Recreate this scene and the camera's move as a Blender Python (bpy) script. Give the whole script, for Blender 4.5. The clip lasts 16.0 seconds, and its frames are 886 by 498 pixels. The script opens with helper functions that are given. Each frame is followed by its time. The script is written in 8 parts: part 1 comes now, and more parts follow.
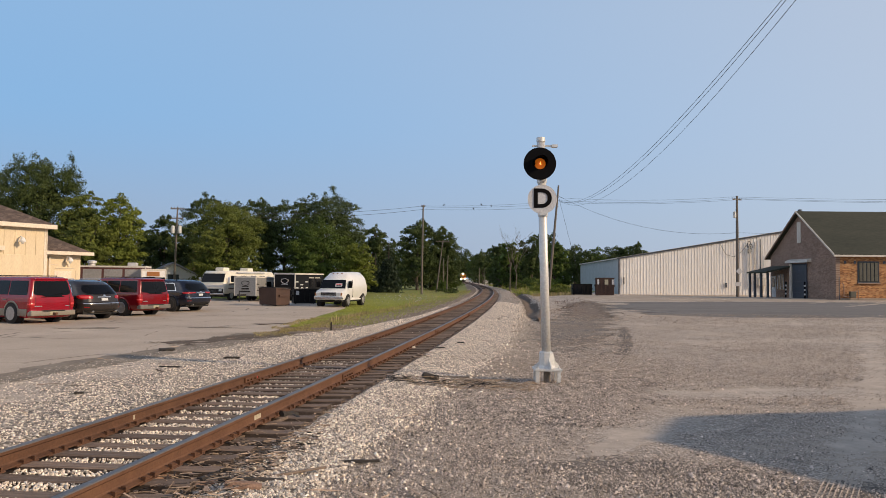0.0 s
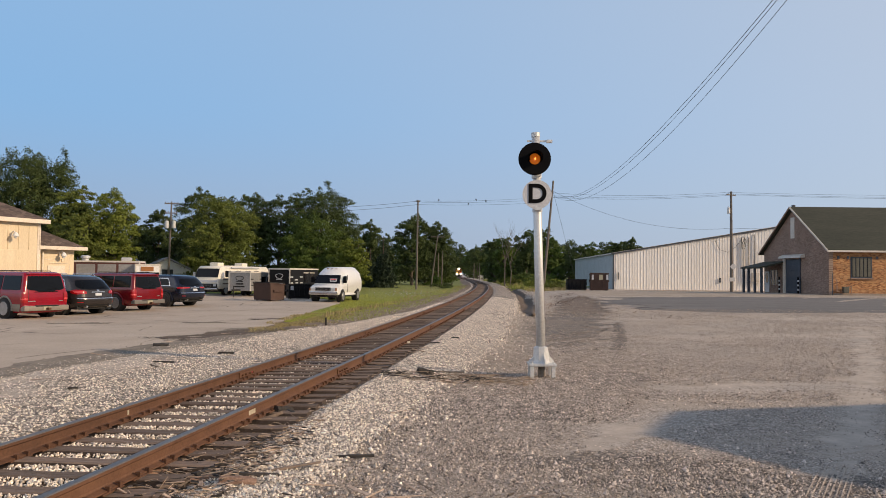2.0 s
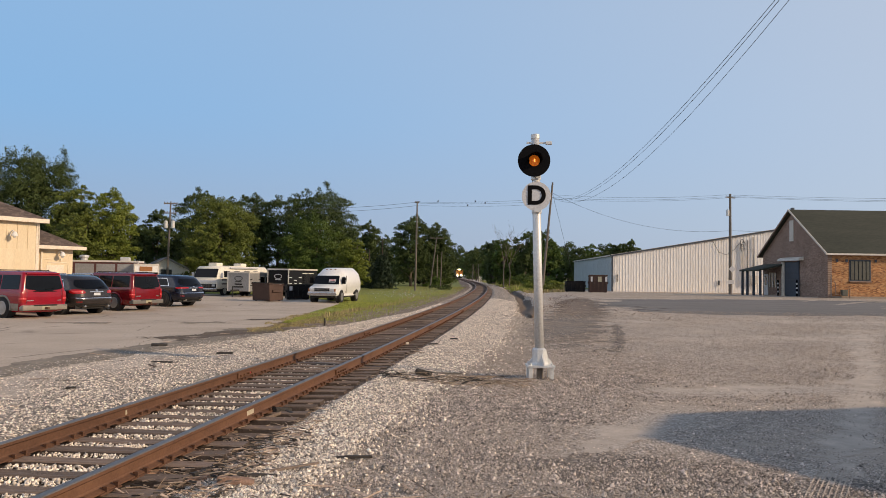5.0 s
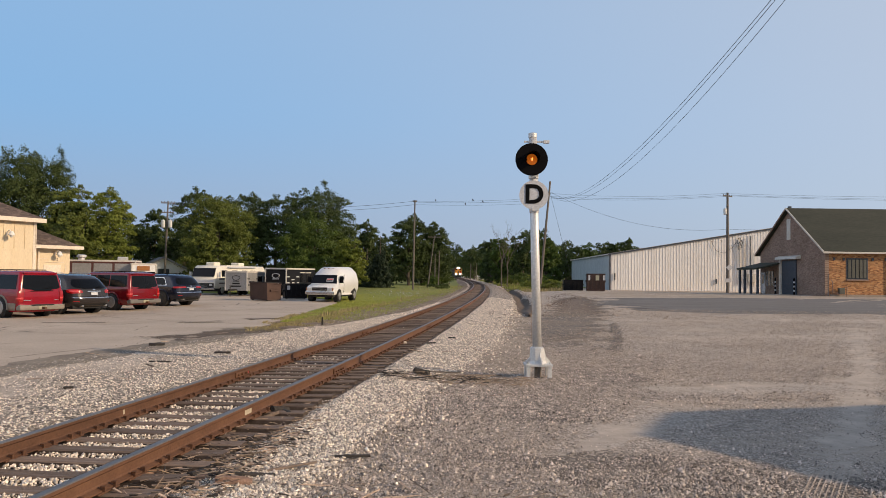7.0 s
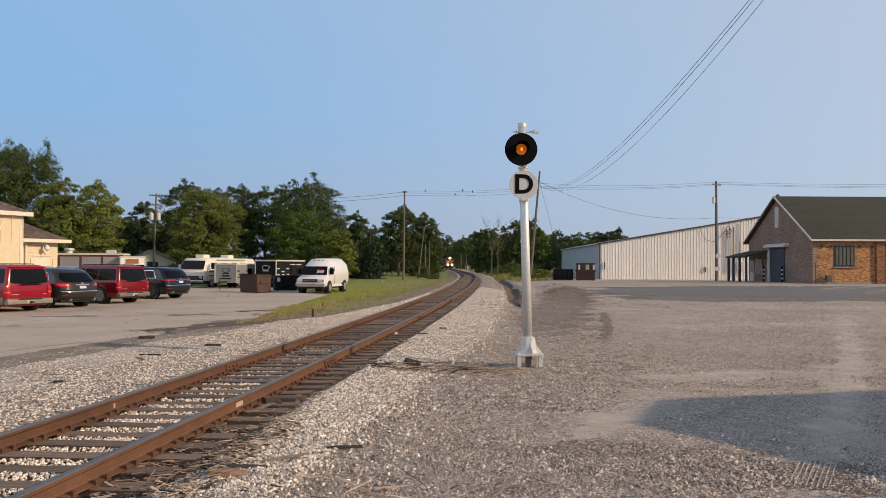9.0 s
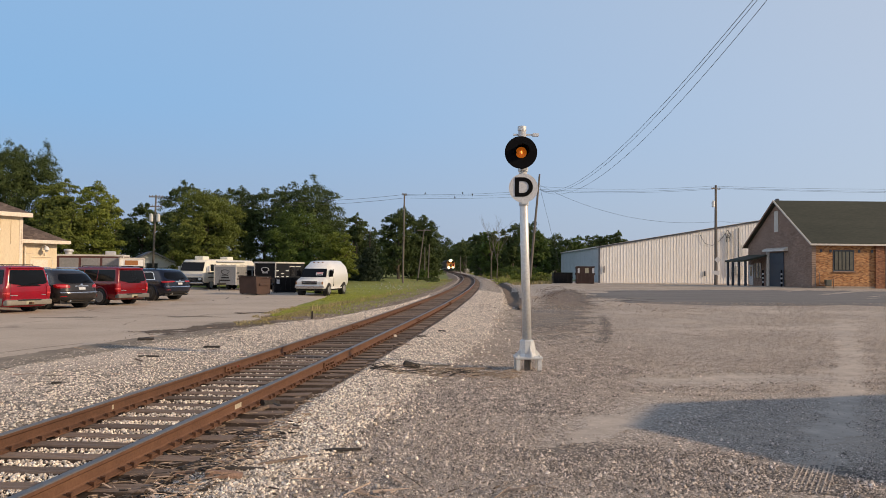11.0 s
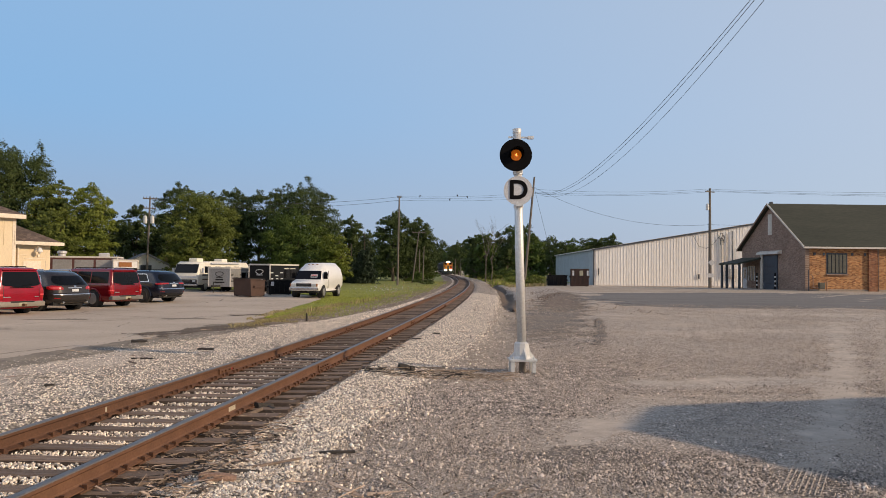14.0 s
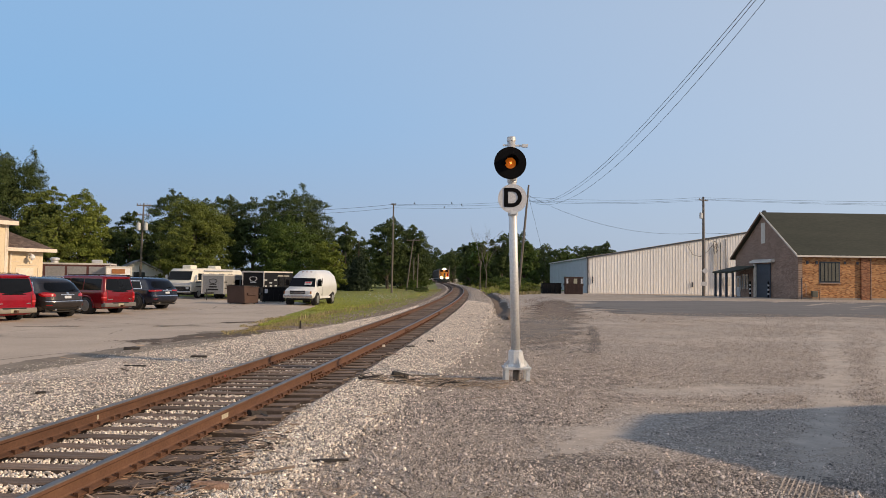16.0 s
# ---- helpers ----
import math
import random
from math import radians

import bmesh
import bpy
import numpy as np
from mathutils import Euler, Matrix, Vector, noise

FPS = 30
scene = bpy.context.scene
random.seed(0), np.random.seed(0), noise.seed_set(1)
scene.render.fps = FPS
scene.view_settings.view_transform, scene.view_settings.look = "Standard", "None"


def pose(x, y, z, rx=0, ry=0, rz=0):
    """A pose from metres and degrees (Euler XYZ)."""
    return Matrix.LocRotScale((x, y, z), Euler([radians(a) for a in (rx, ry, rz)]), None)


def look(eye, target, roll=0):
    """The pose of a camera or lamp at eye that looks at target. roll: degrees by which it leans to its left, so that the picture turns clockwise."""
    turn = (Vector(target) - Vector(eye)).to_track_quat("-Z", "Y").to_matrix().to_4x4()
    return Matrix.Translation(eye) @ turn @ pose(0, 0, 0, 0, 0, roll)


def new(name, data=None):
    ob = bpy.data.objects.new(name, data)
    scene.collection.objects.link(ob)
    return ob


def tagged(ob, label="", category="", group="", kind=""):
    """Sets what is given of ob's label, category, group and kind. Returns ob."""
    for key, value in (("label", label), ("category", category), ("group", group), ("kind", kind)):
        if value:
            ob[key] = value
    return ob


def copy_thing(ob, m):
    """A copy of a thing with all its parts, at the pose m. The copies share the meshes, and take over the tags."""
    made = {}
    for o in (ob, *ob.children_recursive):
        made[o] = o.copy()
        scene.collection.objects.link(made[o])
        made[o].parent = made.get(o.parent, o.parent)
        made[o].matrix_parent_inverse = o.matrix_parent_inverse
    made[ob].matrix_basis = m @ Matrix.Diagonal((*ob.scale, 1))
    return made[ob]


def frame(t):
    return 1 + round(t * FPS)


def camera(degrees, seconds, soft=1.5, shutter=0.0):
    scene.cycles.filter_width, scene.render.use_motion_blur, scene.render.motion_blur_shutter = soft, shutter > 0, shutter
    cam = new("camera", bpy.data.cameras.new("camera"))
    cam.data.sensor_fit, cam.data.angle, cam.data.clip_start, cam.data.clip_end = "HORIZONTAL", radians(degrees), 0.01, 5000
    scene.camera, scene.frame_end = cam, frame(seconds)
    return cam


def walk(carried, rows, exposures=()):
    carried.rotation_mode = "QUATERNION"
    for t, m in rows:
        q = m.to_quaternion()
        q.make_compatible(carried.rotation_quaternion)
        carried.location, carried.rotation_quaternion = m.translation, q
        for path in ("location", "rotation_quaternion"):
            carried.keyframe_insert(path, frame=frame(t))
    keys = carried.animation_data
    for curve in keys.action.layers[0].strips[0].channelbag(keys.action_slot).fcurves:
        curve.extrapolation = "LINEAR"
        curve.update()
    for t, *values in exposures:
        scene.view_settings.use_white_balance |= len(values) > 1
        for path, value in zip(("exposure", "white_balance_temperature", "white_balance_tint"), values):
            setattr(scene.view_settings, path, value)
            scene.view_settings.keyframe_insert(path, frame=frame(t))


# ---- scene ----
# ---- camera and its walk ----
EYE = 1.84
cam = camera(62.0, 16.0, soft=0.5)
TURNS = [
    (0, 0.0, 2.288, 0.5), (0.5, -0.146, 2.202, 0.51), (1, -0.275, 2.079, 0.52), (1.5, -0.361, 1.977, 0.539),
    (2, -0.41, 1.915, 0.529), (2.5, -0.413, 1.878, 0.523), (3, -0.421, 1.864, 0.573), (3.5, -0.429, 1.892, 0.657),
    (4, -0.422, 1.974, 0.727), (6.5, -0.569, 2.021, 0.794), (7, -0.66, 1.934, 0.687), (7.5, -0.768, 1.811, 0.541),
    (8, -0.974, 1.634, 0.368), (8.5, -1.228, 1.411, 0.253), (9, -1.428, 1.207, 0.221), (11.5, -1.466, 1.502, 0.495),
    (12, -1.487, 1.554, 0.507), (12.5, -1.547, 1.541, 0.489), (13, -1.644, 1.508, 0.474), (13.5, -1.753, 1.535, 0.537),
    (14, -1.87, 1.607, 0.562), (14.5, -2.004, 1.732, 0.593), (15, -2.131, 1.882, 0.625), (15.5, -2.254, 2.045, 0.665),
    (16, -2.307, 2.205, 0.696)]
walk(cam, [(t, pose(0, 0, EYE, 90 + p, 0, y) @ pose(0, 0, 0, 0, 0, r)) for t, y, p, r in TURNS])

# ---- light ----
SUN_SIDE, SUN_UP = 68.0, 23.0     # degrees to the right of straight behind, and above the horizon
sun_way = Vector((math.sin(radians(SUN_SIDE)) * math.cos(radians(SUN_UP)),
                  -math.cos(radians(SUN_SIDE)) * math.cos(radians(SUN_UP)), math.sin(radians(SUN_UP))))
world = bpy.data.worlds.new("sky")
scene.world = world
world.use_nodes = True
wn = world.node_tree
wn.nodes.clear()
sky = wn.nodes.new("ShaderNodeTexSky")
sky.sky_type, sky.sun_disc = "NISHITA", False
sky.sun_elevation = radians(SUN_UP)
sky.sun_rotation = radians(180 + SUN_SIDE)
sky.air_density, sky.dust_density, sky.ozone_density = 1.0, 1.5, 2.5
# summer haze: pale towards the horizon, paler on the sun's side
way = wn.nodes.new("ShaderNodeTexCoord")
split = wn.nodes.new("ShaderNodeSeparateXYZ")
wn.links.new(way.outputs["Generated"], split.inputs[0])
toward = wn.nodes.new("ShaderNodeVectorMath")
toward.operation = "DOT_PRODUCT"
toward.inputs[1].default_value = (0.705, -0.592, 0.39)     # the hazier, paler side of the sky
wn.links.new(way.outputs["Generated"], toward.inputs[0])


def by_range(socket, a, c, lo, hi):
    n = wn.nodes.new("ShaderNodeMapRange")
    n.interpolation_type = "SMOOTHSTEP" if a >= -0.5 else "LINEAR"
    for k, v in zip((1, 2, 3, 4), (a, c, lo, hi)):
        n.inputs[k].default_value = v
    wn.links.new(socket, n.inputs[0])
    return n.outputs[0]


def sky_mix(fac, a, c):
    n = wn.nodes.new("ShaderNodeMix")
    n.data_type = "RGBA"
    wn.links.new(fac, n.inputs[0])
    for k, v in ((6, a), (7, c)):
        if isinstance(v, tuple):
            n.inputs[k].default_value = (*v, 1)
        else:
            wn.links.new(v, n.inputs[k])
    return n.outputs[2]


side = by_range(toward.outputs["Value"], -0.9, 0.3, 0.0, 1.0)
haze_low = sky_mix(side, (2.1, 2.75, 3.95), (3.6, 4.1, 4.9))
haze_high = sky_mix(side, (1.45, 3.05, 5.2), (3.9, 4.1, 4.6))
haze = sky_mix(by_range(split.outputs["Z"], 0.02, 0.22, 0.0, 1.0), haze_low, haze_high)
hazy = sky_mix(by_range(split.outputs["Z"], 0.32, 0.7, 0.9, 0.15), sky.outputs[0], haze)
back = wn.nodes.new("ShaderNodeBackground")
back.inputs[1].default_value = 0.15
wout = wn.nodes.new("ShaderNodeOutputWorld")
wn.links.new(hazy, back.inputs[0])
wn.links.new(back.outputs[0], wout.inputs[0])
sun = new("sun", bpy.data.lights.new("sun", "SUN"))
sun.data.energy, sun.data.angle, sun.data.color = 3.6, radians(0.8), (1.0, 0.76, 0.52)
sun.matrix_world = look(sun_way * 100, (0, 0, 0))
scene.view_settings.exposure = 0.0


# ---- materials ----
def nodes_of(name):
    m = bpy.data.materials.new(name)
    m.use_nodes = True
    nt = m.node_tree
    return m, nt, nt.nodes["Principled BSDF"]


def ramp(nt, fac, stops):
    r = nt.nodes.new("ShaderNodeValToRGB")
    e = r.color_ramp.elements
    while len(e) < len(stops):
        e.new(0.5)
    for el, (p, c) in zip(e, stops):
        el.position, el.color = p, (*c, 1)
    nt.links.new(fac, r.inputs[0])
    return r.outputs[0]


def noise_tex(nt, scale, detail=6, rough=0.6, coords="Object", stretch=None):
    tc = nt.nodes.new("ShaderNodeTexCoord")
    n = nt.nodes.new("ShaderNodeTexNoise")
    n.inputs["Scale"].default_value, n.inputs["Detail"].default_value = scale, detail
    n.inputs["Roughness"].default_value = rough
    src = tc.outputs[coords]
    if stretch:
        mp = nt.nodes.new("ShaderNodeMapping")
        mp.inputs["Scale"].default_value = stretch
        nt.links.new(src, mp.inputs[0])
        src = mp.outputs[0]
    nt.links.new(src, n.inputs["Vector"])
    return n.outputs["Fac"]


def voro(nt, scale, out="Color", coords="Object"):
    tc = nt.nodes.new("ShaderNodeTexCoord")
    v = nt.nodes.new("ShaderNodeTexVoronoi")
    v.inputs["Scale"].default_value = scale
    nt.links.new(tc.outputs[coords], v.inputs["Vector"])
    return v.outputs[out]


def mixc(nt, fac, a, b, mode="MIX"):
    m = nt.nodes.new("ShaderNodeMix")
    m.data_type, m.blend_type = "RGBA", mode
    for sock, val in ((m.inputs[0], fac), (m.inputs[6], a), (m.inputs[7], b)):
        if isinstance(val, (int, float)):
            sock.default_value = val
        elif isinstance(val, tuple):
            sock.default_value = (*val, 1)
        else:
            nt.links.new(val, sock)
    return m.outputs[2]


def bump(nt, bsdf, height, strength=0.3, dist=0.02):
    b = nt.nodes.new("ShaderNodeBump")
    b.inputs["Strength"].default_value, b.inputs["Distance"].default_value = strength, dist
    nt.links.new(height, b.inputs["Height"])
    nt.links.new(b.outputs[0], bsdf.inputs["Normal"])


def vary(nt, colour, amount=0.25, island=False):
    """Colour made lighter or darker from object to object, or from island to island."""
    if island:
        src = nt.nodes.new("ShaderNodeNewGeometry").outputs["Random Per Island"]
    else:
        src = nt.nodes.new("ShaderNodeObjectInfo").outputs["Random"]
    g = ramp(nt, src, [(0, (1 - amount,) * 3), (1, (1 + amount,) * 3)])
    return mixc(nt, 1.0, colour, g, "MULTIPLY")


def surf(name, c1, c2, rough=0.8, scale=3.0, fine=40.0, metal=0.0, relief=0.2, dist=0.01, stretch=None, island=None, amount=0.25, coat=0.0):
    """A weathered surface: large stains between c1 and c2, fine grain, and a little relief."""
    m, nt, b = nodes_of(name)
    big = noise_tex(nt, scale, 5, 0.6, stretch=stretch)
    small = noise_tex(nt, fine, 4, 0.7, stretch=stretch)
    col = ramp(nt, big, [(0.3, c1), (0.7, c2)])
    col = mixc(nt, 0.35, col, ramp(nt, small, [(0.3, tuple(x * 0.6 for x in c1)), (0.7, tuple(min(1, x * 1.25) for x in c2))]))
    if island is not None:
        col = vary(nt, col, amount, island)
    nt.links.new(col, b.inputs["Base Color"])
    b.inputs["Roughness"].default_value, b.inputs["Metallic"].default_value = rough, metal
    b.inputs["Coat Weight"].default_value = coat
    if relief:
        bump(nt, b, small, relief, dist)
    return m


def plain(name, c, rough=0.5, metal=0.0, glow=0.0, coat=0.0):
    m, nt, b = nodes_of(name)
    n = noise_tex(nt, 8.0, 4)
    nt.links.new(ramp(nt, n, [(0.3, tuple(x * 0.88 for x in c)), (0.7, tuple(min(1, x * 1.08) for x in c))]), b.inputs["Base Color"])
    b.inputs["Roughness"].default_value, b.inputs["Metallic"].default_value = rough, metal
    b.inputs["Coat Weight"].default_value = coat
    if glow:
        b.inputs["Emission Color"].default_value, b.inputs["Emission Strength"].default_value = (*c, 1), glow
    return m


def brick_mat(name, bricks, mortar, scale=1.0, turn=None):
    """Coursed masonry whose joints are only a hair wide from afar: stained units of their own tone, fine relief."""
    m, nt, b = nodes_of(name)
    tc = nt.nodes.new("ShaderNodeTexCoord")
    mp = nt.nodes.new("ShaderNodeMapping")
    mp.inputs["Rotation"].default_value = turn or (radians(90), 0, 0)
    nt.links.new(tc.outputs["Object"], mp.inputs[0])
    br = nt.nodes.new("ShaderNodeTexBrick")
    br.inputs["Scale"].default_value = scale
    br.inputs["Brick Width"].default_value, br.inputs["Row Height"].default_value = 0.24, 0.08
    br.inputs["Mortar Size"].default_value, br.inputs["Mortar Smooth"].default_value = 0.008, 0.3
    br.inputs["Color1"].default_value, br.inputs["Color2"].default_value = (0, 0, 0, 1), (1, 1, 1, 1)
    br.inputs["Mortar"].default_value = (0.5, 0.5, 0.5, 1)
    nt.links.new(mp.outputs[0], br.inputs["Vector"])
    tone = ramp(nt, br.outputs["Color"], [(0.0, bricks[0]), (0.55, bricks[1]), (1.0, bricks[2])])
    stain = ramp(nt, noise_tex(nt, 0.7, 6, 0.65), [(0.3, (0.62, 0.6, 0.58)), (0.62, (1.0, 1.0, 1.0))])
    col = mixc(nt, br.outputs["Fac"], mixc(nt, 1.0, tone, stain, "MULTIPLY"), mortar)
    nt.links.new(col, b.inputs["Base Color"])
    b.inputs["Roughness"].default_value = 0.92
    bump(nt, b, mixc(nt, 0.5, br.outputs["Fac"], noise_tex(nt, 14.0, 5)), -0.35, 0.02)
    return m


def gravel_mat(name, stops, stone=28.0, dusty=(0.33, 0.28, 0.22), dust=0.5, relief=0.9, coarse=0.5):
    """Loose stones over dust: cells of their own grey, dust in patches."""
    m, nt, b = nodes_of(name)
    cell = nt.nodes.new("ShaderNodeSeparateColor")
    nt.links.new(voro(nt, stone), cell.inputs[0])
    cell2 = nt.nodes.new("ShaderNodeSeparateColor")
    nt.links.new(voro(nt, stone * 2.3), cell2.inputs[0])
    stones = mixc(nt, 0.3, ramp(nt, cell.outputs[0], stops), ramp(nt, cell2.outputs[1], stops))
    cell3 = nt.nodes.new("ShaderNodeSeparateColor")
    nt.links.new(voro(nt, stone * 0.36), cell3.inputs[0])
    stones = mixc(nt, 0.75, stones, ramp(nt, cell3.outputs[2], [(0.0, (1 - coarse, 1 - coarse, 1 - coarse)), (0.6, (1.0, 1.0, 1.0)), (1.0, (1 + coarse, 1 + coarse, 1 + coarse * 0.95))]), "MULTIPLY")
    edge = ramp(nt, voro(nt, stone, "Distance"), [(0.25, (1, 1, 1)), (0.75, (0.45, 0.43, 0.4) if coarse > 0.3 else (0.74, 0.73, 0.71))])
    stones = mixc(nt, 1.0, stones, edge, "MULTIPLY")
    patch = ramp(nt, noise_tex(nt, 0.32, 8, 0.66, stretch=(0.8, 1.25, 1)), [(0.56 - dust * 0.12, (0, 0, 0)), (0.68 - dust * 0.12, (1, 1, 1))])
    dirt = ramp(nt, noise_tex(nt, 2.3, 8, 0.7), [(0.3, tuple(x * 0.72 for x in dusty)), (0.7, tuple(x * 1.15 for x in dusty))])
    fac = nt.nodes.new("ShaderNodeMath")
    fac.operation = "MULTIPLY"
    nt.links.new(patch, fac.inputs[0])
    fac.inputs[1].default_value = dust
    col = mixc(nt, fac.outputs[0], stones, dirt)
    nt.links.new(col, b.inputs["Base Color"])
    b.inputs["Roughness"].default_value = 0.95
    h = mixc(nt, 0.5, voro(nt, stone, "Distance"), noise_tex(nt, 9.0, 6, 0.7))
    bump(nt, b, h, relief * 0.6, 0.012)
    return m


M_GRAVEL = gravel_mat("gravel_lot", [(0, (0.17, 0.137, 0.11)), (0.4, (0.40, 0.325, 0.255)), (1, (0.84, 0.72, 0.60))], 46.0, (0.50, 0.405, 0.312), 0.85, 0.22, 0.16)
M_EARTH = gravel_mat("dark_gritty_earth", [(0, (0.04, 0.034, 0.029)), (0.5, (0.16, 0.135, 0.112)), (1, (0.50, 0.43, 0.36))], 40.0, (0.25, 0.195, 0.145), 0.8, 0.3, 0.25)
# Dark grit whose tone also paints the shade between loose stones.
M_GRIT_SHADE = gravel_mat("grit_and_gap_shade", [(0, (0.045, 0.036, 0.029)), (0.5, (0.17, 0.139, 0.113)), (1, (0.55, 0.47, 0.395))], 46.0, (0.26, 0.212, 0.166), 0.7, 0.25, 0.2)
M_RUSTBED = gravel_mat("rust_stained_ballast", [(0, (0.02, 0.014, 0.011)), (0.5, (0.10, 0.066, 0.048)), (1, (0.34, 0.25, 0.19))], 22.0, (0.095, 0.06, 0.042), 0.5)
M_BALLAST = gravel_mat("ballast_bed", [(0, (0.04, 0.032, 0.026)), (0.5, (0.37, 0.305, 0.25)), (1, (0.98, 0.86, 0.73))], 24.0, (0.45, 0.365, 0.29), 0.25, 1.0)
M_STONE = surf("crushed_stone", (0.56, 0.455, 0.37), (0.93, 0.785, 0.66), 0.95, 4.0, 60.0, relief=0.3, island=True, amount=0.75)
M_STONE_MIX = surf("mixed_stone", (0.20, 0.164, 0.137), (0.74, 0.63, 0.54), 0.95, 4.0, 60.0, relief=0.3, island=True, amount=0.8)
M_STONE_GREY = surf("grey_stone", (0.22, 0.18, 0.15), (0.66, 0.555, 0.46), 0.95, 4.0, 60.0, relief=0.3, island=True, amount=0.65)
M_STONE_LOT = surf("brown_grey_stone", (0.24, 0.195, 0.158), (0.48, 0.395, 0.32), 0.95, 4.0, 60.0, relief=0.3, island=True, amount=0.4)
M_ASPHALT = surf("worn_asphalt", (0.385, 0.305, 0.23), (0.57, 0.468, 0.362), 0.92, 0.35, 30.0, relief=0.35, dist=0.006)


def add_cracks(m, scale, colour, width=0.012):
    """Thin wandering cracks in a worn surface."""
    nt = m.node_tree
    b = nt.nodes["Principled BSDF"]
    tc = nt.nodes.new("ShaderNodeTexCoord")
    n = nt.nodes.new("ShaderNodeTexNoise")
    n.inputs["Scale"].default_value, n.inputs["Detail"].default_value = 1.1, 6
    nt.links.new(tc.outputs["Object"], n.inputs["Vector"])
    v = nt.nodes.new("ShaderNodeTexVoronoi")
    v.feature = "DISTANCE_TO_EDGE"
    v.inputs["Scale"].default_value = scale
    nt.links.new(mixc(nt, 0.22, tc.outputs["Object"], n.outputs["Color"], "ADD"), v.inputs["Vector"])
    line = ramp(nt, v.outputs["Distance"], [(0.0, (1, 1, 1)), (width, (0, 0, 0))])
    worn = ramp(nt, noise_tex(nt, 0.5, 5), [(0.45, (0, 0, 0)), (0.6, (1, 1, 1))])
    old = b.inputs["Base Color"].links[0].from_socket
    nt.links.new(mixc(nt, mixc(nt, 1.0, line, worn, "MULTIPLY"), old, colour), b.inputs["Base Color"])


add_cracks(M_ASPHALT, 0.28, (0.08, 0.065, 0.05))
M_ROADBED = surf("grey_pavement", (0.12, 0.11, 0.10), (0.205, 0.186, 0.168), 0.95, 0.25, 9.0, relief=0.4, stretch=(0.35, 1.6, 1))
M_SOIL_PALE = surf("crumbled_dirt", (0.15, 0.12, 0.09), (0.34, 0.28, 0.21), 0.95, 1.6, 14.0, relief=0.8, dist=0.03)
M_SOIL = surf("dark_soil", (0.075, 0.052, 0.036), (0.17, 0.125, 0.086), 0.95, 0.9, 12.0, relief=0.8, dist=0.04)
M_DUST = gravel_mat("pale_dust", [(0, (0.24, 0.205, 0.17)), (0.4, (0.42, 0.35, 0.285)), (1, (0.72, 0.62, 0.52))], 44.0, (0.53, 0.44, 0.35), 1.3, 0.15, 0.12)
M_RUBBLE = surf("reddish_rubble", (0.10, 0.07, 0.05), (0.34, 0.255, 0.185), 0.95, 2.2, 16.0, relief=0.8, dist=0.04)
M_VERGE = surf("grassy_dirt", (0.11, 0.078, 0.052), (0.27, 0.2, 0.138), 0.95, 0.9, 12.0, relief=0.6, dist=0.03)
M_DIRT = surf("dry_dirt", (0.30, 0.238, 0.178), (0.46, 0.375, 0.285), 0.95, 0.3, 9.0, relief=0.4, dist=0.03)
M_TURF = surf("turf", (0.13, 0.165, 0.028), (0.27, 0.275, 0.06), 0.95, 0.12, 6.0, relief=0.6, dist=0.05)
M_BLADE = surf("green_grass", (0.165, 0.215, 0.032), (0.36, 0.375, 0.072), 0.8, 0.2, 5.0, relief=0, island=True, amount=0.35)
M_RUSTBRUSH = surf("dead_brush", (0.08, 0.05, 0.035), (0.2, 0.13, 0.095), 0.9, 0.8, 6.0, relief=0, island=True, amount=0.4)
M_DRY = surf("dry_grass", (0.24, 0.205, 0.085), (0.37, 0.30, 0.15), 0.85, 0.4, 6.0, relief=0, island=True, amount=0.35)
M_RAIL_SIDE = surf("rusty_steel", (0.10, 0.048, 0.028), (0.185, 0.093, 0.052), 0.8, 2.5, 35.0, metal=0.25, relief=0.25, dist=0.003, island=False, amount=0.12)
M_RAIL_TOP = surf("worn_rail_head", (0.15, 0.133, 0.12), (0.23, 0.208, 0.19), 0.48, 3.0, 50.0, metal=0.55, relief=0.08, dist=0.001)
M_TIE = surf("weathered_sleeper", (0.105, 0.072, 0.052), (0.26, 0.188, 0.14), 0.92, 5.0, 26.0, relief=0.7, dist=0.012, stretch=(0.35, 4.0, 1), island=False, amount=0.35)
# Creosoted sides, darkened further to stand in for the shaded gaps between sleepers.
M_TIE_SIDE = surf("creosoted_side_gap_shade", (0.05, 0.036, 0.028), (0.12, 0.088, 0.068), 0.9, 5.0, 26.0, relief=0.6, dist=0.01)
M_WOODBIT = surf("splintered_wood", (0.14, 0.098, 0.074), (0.46, 0.35, 0.265), 0.92, 4.0, 30.0, relief=0.5, island=True, amount=0.8)
M_GALV = surf("silver_paint", (0.56, 0.555, 0.54), (0.74, 0.735, 0.71), 0.42, 2.2, 30.0, metal=0.3, relief=0.06, dist=0.002)
M_BLACK = plain("black_paint", (0.0035, 0.0035, 0.0045), 0.9)
M_BLACK.node_tree.nodes["Principled BSDF"].inputs["Specular IOR Level"].default_value = 0.15
M_WHITE = surf("white_enamel", (0.50, 0.50, 0.51), (0.62, 0.62, 0.63), 0.5, 5.0, 40.0, relief=0.05)
M_TRIM_OLD = surf("faded_paint_mark", (0.34, 0.29, 0.2), (0.58, 0.52, 0.40), 0.8, 14.0, 60.0, relief=0.1)
M_RED_MARK = plain("red_paint_spot", (0.42, 0.03, 0.03), 0.4)
M_CHROME = plain("chrome", (0.62, 0.62, 0.62), 0.22, 0.9)
M_AMBER = plain("amber_lens", (0.7, 0.16, 0.012), 0.12, 0, 0.32)
